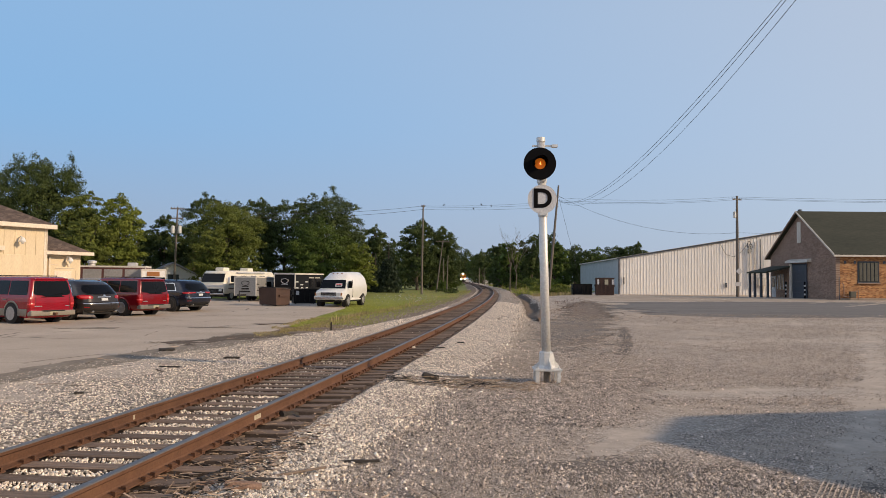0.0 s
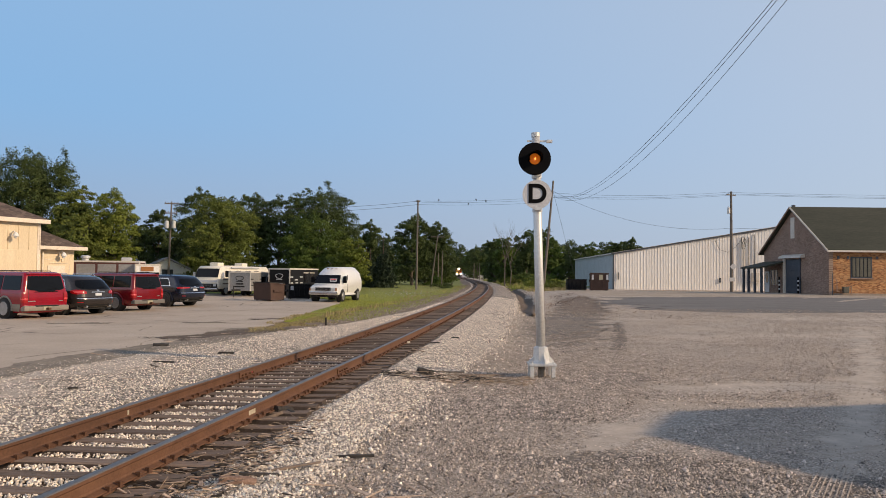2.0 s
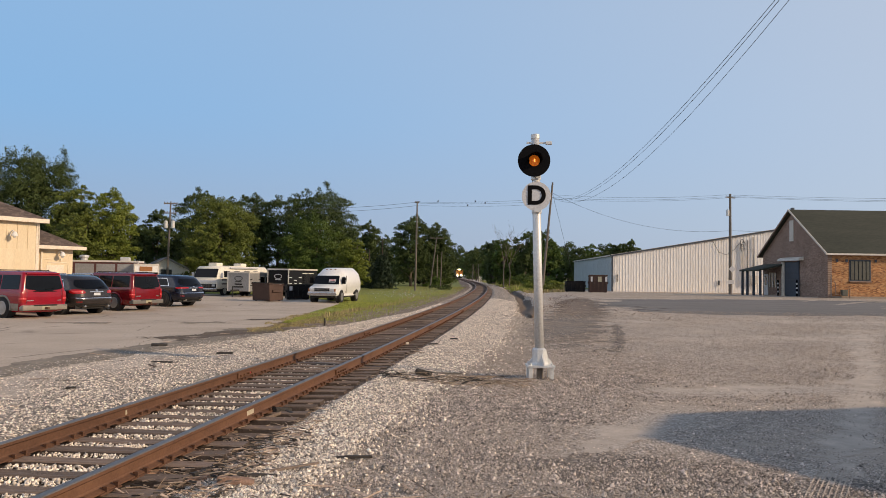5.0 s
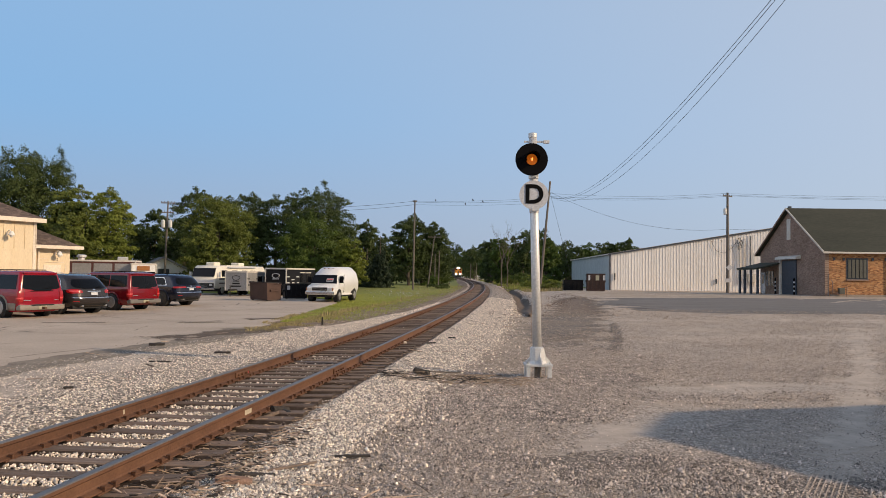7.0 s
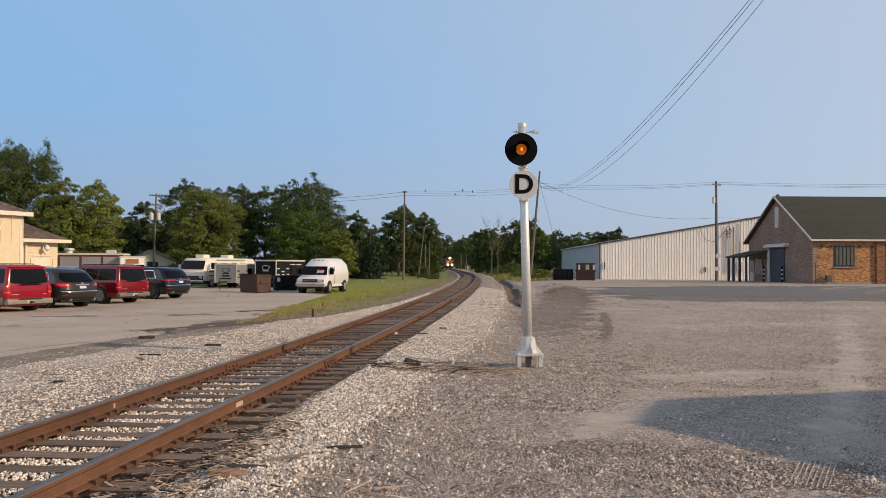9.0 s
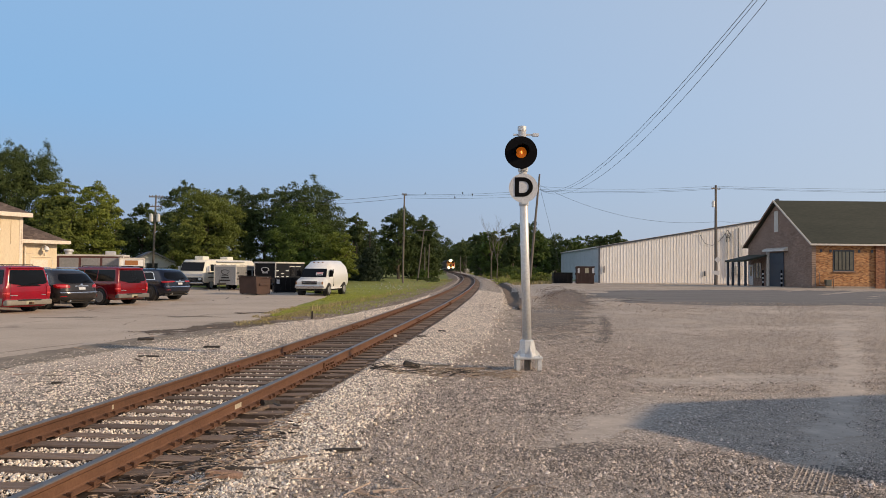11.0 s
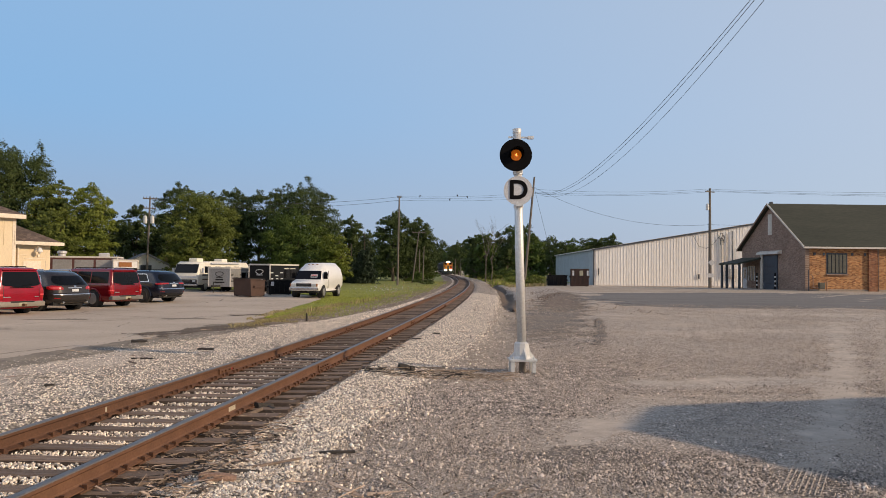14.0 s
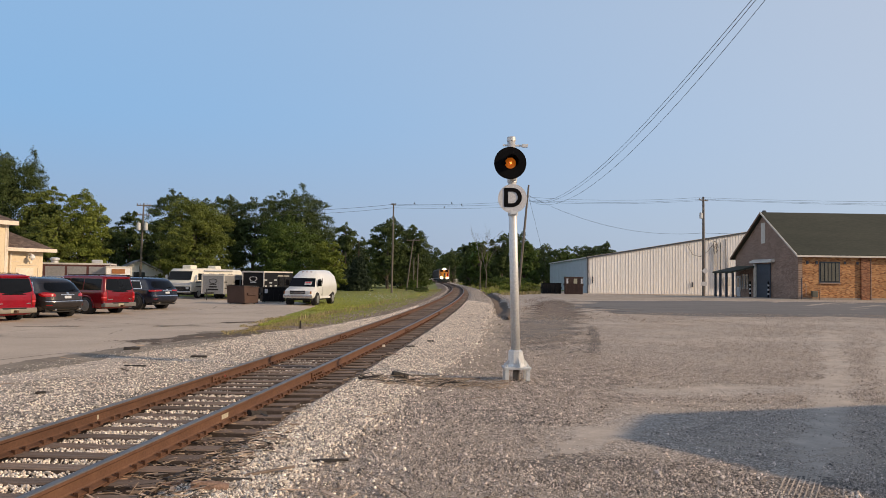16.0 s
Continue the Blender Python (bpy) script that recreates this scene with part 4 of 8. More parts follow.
def field_points(n, y0, y1, seed, f0, f1, power=1.5):
    r = np.random.RandomState(seed)
    y = y0 + (y1 - y0) * r.rand(n) ** power
    s, _ = off_line(np.interp(y, LINE_Y, LINE_X), y)
    ex, _, _ = on_line(s, -np.interp(s, [17, 40, 70, 440], [4.3, 4.4, 3.4, 2.7]))
    fx = np.interp(y, [22, 45, 48, 60, 70, 440], [-5.5, -5.9, -6.3, -13, -40, -80])
    q = f0 + (f1 - f0) * r.rand(n)
    return np.stack([ex + (fx - ex) * q, y], 1)


p = field_points(26000, 40, 110, 31, 0.05, 1.0)
blades("meadow_grass", p, rr.uniform(0.035, 0.095, len(p)), M_BLADE, "green meadow grass beside the track", 0.024, 32, lean=1.1)
p = field_points(11000, 24.0, 46, 33, 0.0, 0.4)
blades("dry_grass", p, rr.uniform(0.03, 0.085, len(p)), M_DRY, "dry yellow grass along the lot edge", 0.014, 34)
p = field_points(26000, 27, 62, 35, 0.0, 1.0)
blades("short_grass", p, rr.uniform(0.02, 0.062, len(p)), M_BLADE, "short green grass along the lot edge", 0.013, 36, lean=1.2)
p = field_points(700, 30, 110, 37, 0.0, 0.12)
blades("weeds", p, rr.uniform(0.1, 0.3, len(p)), M_DRY, "tall dry weeds along the track shoulder", 0.03, 38)
vs = np.random.RandomState(41)
s_ = 78 + 110 * vs.rand(9000)
x_, y_, _ = on_line(s_, 5.2 + (3 + (s_ - 70) * 0.14) * vs.rand(9000))
blades("weeds", np.stack([x_, y_], 1), vs.uniform(0.12, 0.42, 9000), M_DRY, "tall yellow weeds on the verge of the lot", 0.06, 42)
x_, y_, _ = on_line(s_ + 6, 5.2 + (3 + (s_ - 70) * 0.14) * vs.rand(9000))
blades("weeds", np.stack([x_, y_], 1), vs.uniform(0.12, 0.5, 9000), M_BLADE, "tall green weeds on the verge of the lot", 0.06, 43)
wv = np.random.RandomState(53)
for k_, (mat_, n_, lab_) in enumerate(((M_BLADE, 9000, "tall green weeds beside the bend of the track"), (M_DRY, 4500, "tall dry stalks beside the bend of the track"))):
    s_ = 92 + 125 * wv.rand(n_) ** 1.2
    x_, y_, _ = on_line(s_, 4.0 + 0.6 * np.sin(s_ * 0.4) + (5 + (s_ - 92) * 0.03) * wv.rand(n_) ** 0.8)
    blades("weeds", np.stack([x_, y_], 1), wv.uniform(0.25, 0.95, n_) * (0.6 + 0.5 * np.sin(x_ * 1.1) * np.sin(y_ * 0.35)), mat_, lab_, 0.07, 54 + k_)
vg = np.random.RandomState(51)
s_ = 22 + 90 * vg.rand(7000) ** 1.3
x_, y_, _ = on_line(s_, -2.2 - 2.8 * vg.rand(7000) ** 0.7)
blades("short_grass", np.stack([x_, y_], 1), vg.uniform(0.03, 0.11, 7000), M_BLADE, "thin grass on the bare verge", 0.015, 52, lean=1.2)

fw = np.random.RandomState(61)
tagged(stones("wildflowers", np.stack([fw.normal(-2.9, 1.3, 110), fw.normal(68, 6, 110)], 1), fw.uniform(0.03, 0.065, 110), M_WHITE, "white wildflower heads in the meadow grass", 62, 0.35, 0.14), category="flowers")
bw = np.random.RandomState(63)
bx, by = bw.uniform(6.6, 12.0, 1500), bw.uniform(44, 66, 1500)
keep_ = (bx - 6.6 > (by - 44) * 0.16) & (bx - 8.4 < (by - 44) * 0.2) & (np.sin(bx * 2.3) * np.sin(by * 0.9) > -0.15)
blades("dead_weeds", np.stack([bx, by], 1)[keep_], bw.uniform(0.03, 0.1, keep_.sum()), M_RUSTBRUSH, "reddish brown dead brush on the rough ground", 0.02, 64, "weeds", 0.9)
tg = np.random.RandomState(65)
tx, ty = tg.uniform(-7.2, -3.6, 9000), 22.5 + 10.5 * tg.rand(9000)
keep_ = (np.sin(tx * 2.9 + ty) * np.sin(ty * 1.7 - tx) > -0.05) & (tx < -3.9 - (26 - ty) * 0.25) & (tx > -6.1)
blades("dry_grass", np.stack([tx, ty], 1)[keep_], tg.uniform(0.03, 0.08, keep_.sum()), M_DRY, "straggling dry tufts at the tip of the grass", 0.018, 66)


# ---- signal ----
def signal():
    t = thing("railway_signal", pose(1.88, 13.27, 0.0), "silver railway signal mast with round black target and letter plate", "signal")
    lean = radians(-1.65)
    up = lambda z, dx=0.0: (math.sin(lean) * z + dx, 0, z)
    part("mast", tube([up(0.42), up(2.0), up(4.36)], [0.082, 0.078, 0.072], 24), M_GALV, t, "silver painted steel mast", True)
    part("mast_cap", tube([up(4.325), up(4.33), up(4.40), up(4.408)], [0.073, 0.079, 0.079, 0.072], 24), M_GALV, t, "flat silver mast cap")
    ped = bmesh.new()
    rings = []
    for z, r in ((0.26, 0.17), (0.285, 0.155), (0.31, 0.145), (0.53, 0.132), (0.555, 0.10)):
        rings.append([ped.verts.new((r * math.cos(k * math.tau / 8 + math.tau / 16) + math.sin(lean) * z, r * math.sin(k * math.tau / 8 + math.tau / 16), z)) for k in range(8)])
    for a, c in zip(rings, rings[1:]):
        for k in range(8):
            ped.faces.new((a[k], a[(k + 1) % 8], c[(k + 1) % 8], c[k]))
    ped.faces.new(rings[-1])
    part("pedestal", ped, M_GALV, t, "cast silver pedestal")
    for k in range(4):
        g = prism([(0.12, 0.26), (0.235, 0.26), (0.225, 0.3), (0.15, 0.38), (0.118, 0.5)], "y", -0.012, 0.012)
        o = part("gusset", g, M_GALV, t)
        o.matrix_basis = pose(0, 0, 0, 0, 0, 12 + 90 * k)
    part("base_plate", box(-0.245, -0.2, 0.215, 0.245, 0.2, 0.26, 0.012), M_GALV, t, "square silver base plate")
    for sx in (-1, 1):
        for sy in (-1, 1):
            part("leg", box(sx * 0.19 - 0.035, sy * 0.15 - 0.03, -0.15, sx * 0.19 + 0.035, sy * 0.15 + 0.03, 0.218, 0.006), M_GALV, t)
            part("bolt", tube([(sx * 0.19, sy * 0.15, 0.258), (sx * 0.19, sy * 0.15, 0.295)], 0.02, 6), M_GALV, t)
    part("conduit", tube([(0, 0, -0.2), (0, 0, 0.22)], 0.06, 14), M_DEAD, t, "short weathered conduit pipe under the plate", True)
    # head: round target with hood and lens
    hz = 3.90
    hx, _, _ = up(hz)
    tg = lathe([(0.10, 0.03), (0.283, 0.03), (0.29, 0.02), (0.29, 0.0), (0.283, -0.01), (0.10, -0.01)], 48, "y")
    o = part("target", tg, M_BLACK, t, "round black target disc", False)
    o.matrix_basis = Matrix.Translation((hx - 0.055, -0.21, hz))
    hood = bmesh.new()
    n = 20
    rows = []
    for d, r in ((0.0, 0.125), (-0.24, 0.118)):
        rows.append([hood.verts.new((r * math.cos(a), d, r * math.sin(a))) for a in np.linspace(radians(-25), radians(205), n)])
    for i in range(n - 1):
        hood.faces.new((rows[0][i], rows[0][i + 1], rows[1][i + 1], rows[1][i]))
    bmesh.ops.solidify(hood, geom=list(hood.faces), thickness=0.006)
    o = part("hood", hood, M_BLACK, t, "black sun hood over the lens", True)
    o.matrix_basis = Matrix.Translation((hx - 0.055, -0.215, hz))
    o = part("lens", lathe([(0.10, 0.0), (0.092, -0.014), (0.06, -0.03), (0.0, -0.04)], 28, "y"), M_AMBER, t, "lit amber lens", True)
    o.matrix_basis = Matrix.Translation((hx - 0.055, -0.222, hz - 0.005))
    # glass ridge and burning filament in front of the lens
    part("filament", tube([(hx - 0.05, -0.268, hz - 0.03), (hx - 0.058, -0.27, hz + 0.0), (hx - 0.05, -0.268, hz + 0.02)], [0.012, 0.016, 0.008], 8), M_FILAMENT, t, "glowing filament behind the lens")
    part("lamp_case", lathe([(0.12, -0.2), (0.15, -0.15), (0.15, 0.02), (0.1, 0.06)], 20, "y"), M_BLACK, t).matrix_basis = Matrix.Translation((hx - 0.03, 0.0, hz))
    arm = bmesh.new()
    box(hx - 0.17, -0.03, 4.235, hx + 0.28, 0.0, 4.265, 0, arm)
    box(hx + 0.18, -0.05, 4.225, hx + 0.285, 0.03, 4.275, 0, arm)
    part("bracket", arm, M_GALV, t, "small silver bracket arm")
    for z in (3.63, 3.02):
        x, _, _ = up(z)
        c = tube([(x, 0, z - 0.05), (x, 0, z + 0.05)], 0.09, 20)
        box(x - 0.06, -0.14, z - 0.03, x + 0.06, -0.06, z + 0.03, 0, c)
        part("clamp", c, M_GALV, t)
    # letter plate
    pz = 3.27
    px, _, _ = up(pz)
    pl = part("letter_plate", lathe([(0.262, 0.0), (0.262, -0.006)], 48, "y"), M_WHITE, t, "round white plate with black letter D")
    pl.matrix_basis = Matrix.Translation((px - 0.018, -0.13, pz))
    cu = bpy.data.curves.new("letter", "FONT")
    cu.body, cu.size, cu.extrude, cu.align_x, cu.align_y, cu.offset = "D", 0.47, 0.004, "CENTER", "CENTER", 0.013
    tmp = bpy.data.objects.new("letter_tmp", cu)
    scene.collection.objects.link(tmp)
    dg = bpy.context.evaluated_depsgraph_get()
    me = bpy.data.meshes.new_from_object(tmp.evaluated_get(dg))
    bpy.data.objects.remove(tmp)
    me.materials.clear()
    me.materials.append(M_BLACK)
    put("letter", me, pl, pose(0, -0.012, 0, 90, 0, 0), "black letter D")
    return t


signal()

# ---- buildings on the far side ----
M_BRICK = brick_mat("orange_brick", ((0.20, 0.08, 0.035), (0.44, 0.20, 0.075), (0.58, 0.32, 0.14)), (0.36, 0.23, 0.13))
# Browner brick copy: shade of the gable and back walls put into the colour.
M_BRICK_BROWN = brick_mat("brick_browned_for_shade", ((0.2, 0.127, 0.094), (0.28, 0.182, 0.136), (0.36, 0.25, 0.19)), (0.31, 0.235, 0.185), 1.0, (0, radians(-90), radians(-90)))
M_BRICK_RED = brick_mat("red_brick", ((0.14, 0.05, 0.028), (0.27, 0.105, 0.05), (0.38, 0.18, 0.09)), (0.28, 0.18, 0.115))
M_MORTAR, M_MORTAR_BROWN = M_BRICK, M_BRICK_BROWN
M_ROOF = surf("dark_shingle", (0.024, 0.028, 0.018), (0.062, 0.062, 0.042), 0.9, 0.16, 4.0, relief=0.4, stretch=(0.5, 2, 2))
M_TRIM = surf("pale_trim", (0.5, 0.46, 0.4), (0.66, 0.62, 0.55), 0.7, 2, 20, relief=0.1)
# Siding tinted blue: the side wall's skylit shade is in its colour.
M_SIDING_SHADED = surf("blue_shaded_steel_siding", (0.36, 0.43, 0.47), (0.45, 0.52, 0.56), 0.55, 0.15, 4.0, relief=0.1, stretch=(3, 3, 0.3))
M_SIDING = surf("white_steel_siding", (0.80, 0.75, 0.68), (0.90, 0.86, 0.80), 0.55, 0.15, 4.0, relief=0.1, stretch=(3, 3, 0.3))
M_SLATE = surf("dark_blue_paint", (0.035, 0.045, 0.06), (0.06, 0.07, 0.09), 0.6, 2, 15, relief=0.1)
M_PANE = plain("dark_pane", (0.03, 0.035, 0.035), 0.15)
M_BOARD = surf("window_board", (0.06, 0.06, 0.048), (0.11, 0.107, 0.085), 0.7, 3, 20, relief=0.2)

GZ = 0.28
M_CONCRETE = surf("stained_concrete", (0.22, 0.19, 0.16), (0.36, 0.31, 0.26), 0.9, 1.2, 12, relief=0.3)


def brick_house():
    h = thing("brick_building", pose(34.1, 64.0, GZ - 0.05), "orange-brown brick building with dark gable roof", "building")
    W, L, E, R = 12.7, 46.0, 4.15, 8.2
    # walls: long front facing the lot, gable end facing the track
    part("wall", box(0.38, 0.0, -0.3, L, 0.35, E), M_MORTAR, h, "long orange brick wall")
    part("wall", prism([(0.0, -0.3), (W, -0.3), (W, E), (W / 2, R - 0.1), (0.0, E)], "x", 0.0, 0.37), M_MORTAR_BROWN, h, "brick gable wall coloured brown for its shade")
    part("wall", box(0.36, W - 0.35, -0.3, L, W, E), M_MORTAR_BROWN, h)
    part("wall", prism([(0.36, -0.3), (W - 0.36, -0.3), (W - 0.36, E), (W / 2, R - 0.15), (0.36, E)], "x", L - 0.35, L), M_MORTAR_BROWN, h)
    sl = math.hypot(W / 2, R - E)
    for f in (0, 1):
        y0, y1 = (-0.45, W / 2) if f == 0 else (W + 0.45, W / 2)
        z0 = E - 0.45 * (R - E) / (W / 2)
        part("roof", prism([(y0, z0), (y1, R), (y1, R + 0.14), (y0, z0 + 0.14)], "x", -0.35, L + 0.3), M_ROOF, h, "dark weathered shingle roof slope")
        d = -0.05 if f == 0 else 0.05
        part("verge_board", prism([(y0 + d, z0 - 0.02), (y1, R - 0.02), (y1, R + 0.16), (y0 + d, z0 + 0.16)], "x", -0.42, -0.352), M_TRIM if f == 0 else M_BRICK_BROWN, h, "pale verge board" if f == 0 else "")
    part("gutter", box(-0.4, -0.53, E - 0.36, L + 0.3, -0.453, E - 0.2, 0.015), M_TRIM, h, "pale eaves gutter")
    # chimney stub and clutter on the ridge
    part("chimney", box(0.1, W / 2 + 0.3, R - 0.3, 0.35, W / 2 + 0.6, R + 0.35, 0.03), M_SLATE, h, "small metal vent on the ridge")
    # front windows, boarded with upright slats
    for wx in (1.95, 12.5, 20.0):
        w = part("window", box(wx, -0.03, 1.62, wx + 1.75, 0.02, 3.34), M_PANE, h, "wide window with dark slats")
        for i in range(5):
            part("slat", box(wx + 0.07 + i * 0.335, -0.075, 1.68, wx + 0.32 + i * 0.335, -0.032, 3.28, 0.01), M_BOARD, w)
        part("window_frame", prism([(wx - 0.07, 1.55), (wx + 1.82, 1.55), (wx + 1.82, 3.41), (wx - 0.07, 3.41)], "y", -0.028, -0.004), M_SLATE, w)
        part("sill", box(wx - 0.1, -0.14, 1.45, wx + 1.85, -0.004, 1.55, 0.01), M_BRICK_BROWN, w)
    for px_ in (5.6, 11.2, 16.8, 22.4, 28, 33.6):
        part("pilaster", box(px_, -0.2, -0.2, px_ + 0.75, -0.004, E - 0.3, 0.01), M_BRICK_RED, h, "reddish brick pilaster")
    for vx in (0.7, 1.55, 4.1, 5.25):
        part("anchor_plate", box(vx, -0.08, 3.2, vx + 0.2, -0.003, 3.45, 0.02), M_SLATE, h)
    # gable end: roller door, hood, strip window, porch
    d = part("roller_door", box(-0.03, 5.2, 0.0, 0.01, 7.9, 3.3), M_SLATE, h, "dark blue-grey sectional door")
    for i in range(6):
        part("door_panel", box(-0.06, 5.26, 0.06 + i * 0.535, -0.032, 7.84, 0.56 + i * 0.535, 0.01), M_SLATE, d)
    part("door_track", box(-0.16, 7.92, 0, -0.004, 8.3, 3.35, 0.02), M_TRIM, h, "pale door jamb")
    part("door_track", box(-0.12, 4.95, 0, -0.004, 5.18, 3.35, 0.02), M_SLATE, h)
    part("door_hood", prism([(-0.45, 3.4), (-0.0, 3.42), (-0.0, 3.75), (-0.4, 3.6)], "y", 4.2, 8.6), M_TRIM, h, "pale metal hood over the door")
    part("vent_window", box(-0.06, 6.1, 5.3, -0.002, 6.85, 7.3, 0.01), M_TRIM, h, "narrow white louvre high in the gable")
    w = part("window", box(-0.05, 9.7, 0.8, 0.01, 11.0, 2.3), M_PANE, h, "small white-framed window")
    for yy in (9.65, 10.3, 10.95):
        part("window_frame", box(-0.09, yy, 0.8, -0.052, yy + 0.1, 2.3), M_WHITE, w)
    d = part("door", box(-0.06, 11.5, 0.0, 0.01, 12.4, 2.15, 0.005), M_WHITE, h, "white entrance door with glass")
    part("door_glass", box(-0.075, 11.72, 1.0, -0.062, 12.2, 1.95), M_PANE, d)
    part("porch_roof", prism([(-2.5, 2.4), (0.0, 3.0), (0.0, 3.16), (-2.5, 2.56)], "y", 8.1, 12.7), M_ROOF, h, "dark lean-to porch roof")
    for yy in (8.2, 9.7, 11.2, 12.4):
        part("porch_post", box(-2.35, yy, -0.05, -2.15, yy + 0.2, 2.45, 0.01), M_SLATE, h, "dark porch post")
    # gas meter and pipes at the corner
    gm = part("gas_meter", box(1.0, -0.5, 0.25, 1.5, -0.15, 0.8, 0.06), M_BOARD, h, "grey gas meter with pipes")
    part("pipe", tube([(0.5, -0.1, 1.5), (0.5, -0.35, 1.3), (0.5, -0.35, 0.35), (1.1, -0.35, 0.35)], 0.04, 8), M_BRICK_BROWN, gm)
    part("pipe", tube([(1.4, -0.35, 0.7), (1.75, -0.35, 0.9), (1.75, -0.3, 0.0)], 0.04, 8), M_BRICK_BROWN, gm)
    part("pipe", tube([(0.15, -0.25, 0.0), (0.15, -0.25, 1.9), (0.3, -0.05, 2.0)], 0.035, 8), M_SLATE, gm)
    for dx in (6.5, 12.1):
        part("downpipe", tube([(dx, -0.12, E - 0.3), (dx, -0.12, 0.05)], 0.06, 8), M_BRICK_BROWN, h)
    part("plinth", box(0.4, -0.06, -0.25, L, -0.004, 0.22), M_CONCRETE, h, "stained concrete plinth")
    return h, W, L, E, R


house, HW, HL, HE, HR = brick_house()


def bollard(x, y):
    t = thing("bollard", pose(x, y, GZ - 0.06), "black and white banded steel bollard by the door", "bollard", "bollards by the door")
    part("post", tube([(0, 0, -0.1), (0, 0, 1.55), (0, 0, 1.62)], [0.08, 0.08, 0.04], 12), M_BLACK, t)
    for z in (0.35, 0.75, 1.15):
        part("band", tube([(0, 0, z), (0, 0, z + 0.16)], 0.084, 12), M_WHITE, t, "white band")


bollard(33.7, 72.5)
bollard(33.7, 68.7)


def corrugated(p0, p1, z0, top, material, name, parent, pitch=0.36, depth=0.04, label=""):
    """An upright ribbed sheet from p0 to p1, with a straight sloping top edge given at both ends."""
    a, b = Vector((*p0, 0)), Vector((*p1, 0))
    L = (b - a).length
    d = (b - a) / L
    nrm = Vector((d.y, -d.x, 0))
    prof = []
    x = 0.0
    while x < L:
        for u, w in ((0, 0), (0.80, 0), (0.86, 1), (0.95, 1)):
            q = x + u * pitch
            if q < L:
                prof.append((q, w * depth))
        x += pitch
    prof.append((L, 0))
    V, F = [], []
    for q, w in prof:
        p = a + d * q + nrm * w
        z1 = top[0] + (top[1] - top[0]) * q / L
        V += [(p.x, p.y, z0), (p.x, p.y, z1)]
    for i in range(len(prof) - 1):
        F.append((2 * i, 2 * i + 2, 2 * i + 3, 2 * i + 1))
    o = put(name, mesh_of(name, V, F, material), parent, label=label)
    sol = o.modifiers.new("thickness", "SOLIDIFY")
    sol.thickness, sol.offset = 0.05, -1
    return o


def warehouse():
    h = thing("warehouse", pose(22.4, 93.9, 0.0), "long white ribbed steel warehouse with shallow roof", "warehouse")
    W, D, E, R = 60.0, 40.0, 4.53, 10.75
    corrugated((0, 0), (W / 2, 0), -0.3, (E, R - 1.1), M_SIDING, "wall", h, label="white ribbed steel end wall")
    corrugated((W / 2, 0), (W, 0), -0.3, (R - 1.1, E), M_SIDING, "wall", h)
    corrugated((2.6, D), (-0.02, 0.03), -0.3, (E, E), M_SIDING_SHADED, "wall", h, label="steel side wall coloured pale blue for its shade")
    corrugated((W, 0), (W + 2.6, D), -0.3, (E, E), M_SIDING, "wall", h)
    zr = R - 1.1
    for f, (xa, xb) in enumerate(((-0.25, W / 2), (W + 0.25, W / 2))):
        b = bmesh.new()
        q = [(xa, -0.15, E), (xb, -0.15, zr + 0.02), (xb + 2.6, D, zr + 0.02), (xa + 2.6, D, E)]
        lo = [b.verts.new((x, y, z + 0.0)) for x, y, z in q]
        hi = [b.verts.new((x, y, z + 0.16)) for x, y, z in q]
        b.faces.new(lo)
        b.faces.new(list(reversed(hi)))
        for i in range(4):
            j = (i + 1) % 4
            b.faces.new((lo[i], hi[i], hi[j], lo[j]))
        part("roof", b, M_TRIM, h, "pale steel roof")
    part("roof_trim", prism([(-0.3, E - 0.06), (W / 2, zr - 0.05), (W / 2, zr + 0.13), (-0.3, E + 0.13)], "y", -0.2, -0.155), M_SLATE, h, "dark edge trim")
    part("corner_trim", box(-0.1, -0.12, -0.2, 0.1, -0.07, E + 0.1), M_SLATE, h, "dark corner trim")
    part("vent_pipe", tube([(16.6, -0.2, 1.0), (16.6, -0.2, 5.6), (16.5, -0.3, 5.9)], 0.11, 10), M_TRIM, h, "rusty vent pipe")
    for k, (px_, z_) in enumerate(((16.55, 6.4), (16.75, 6.1), (16.6, 5.8))):
        part("cable_loop", tube([(px_ + 0.22 * math.cos(q), -0.2, z_ + 0.5 * math.sin(q)) for q in np.linspace(0, 5.6, 16)], 0.035, 6), M_WIRE, h, "black cable loop on the wall")
    for px_, z1 in ((17.3, 6.8), (18.0, 7.2), (18.4, 5.0)):
        part("conduit", tube([(px_, -0.14, 0.6), (px_, -0.14, z1)], 0.05, 8), M_GALV if px_ > 18 else M_SLATE, h, "conduit on the wall")
    part("hanging_cable", tube([(12.9, -0.16, 6.5), (13.6, -0.16, 5.2), (14.6, -0.16, 4.9), (15.6, -0.16, 5.6), (16.4, -0.16, 6.6)], 0.025, 6), M_WIRE, h, "black cable hanging on the wall")
    part("meter_box", box(13.5, -0.22, 1.0, 13.7, -0.08, 1.6, 0.02), M_SLATE, h)
    part("meter_box", box(0.55, -0.2, 1.3, 0.68, -0.08, 2.2, 0.02), M_SLATE, h)
    part("cooler", box(17.6, -0.5, 1.2, 18.5, -0.1, 2.3, 0.04), M_TRIM, h, "wall air conditioner")
    return h


warehouse()


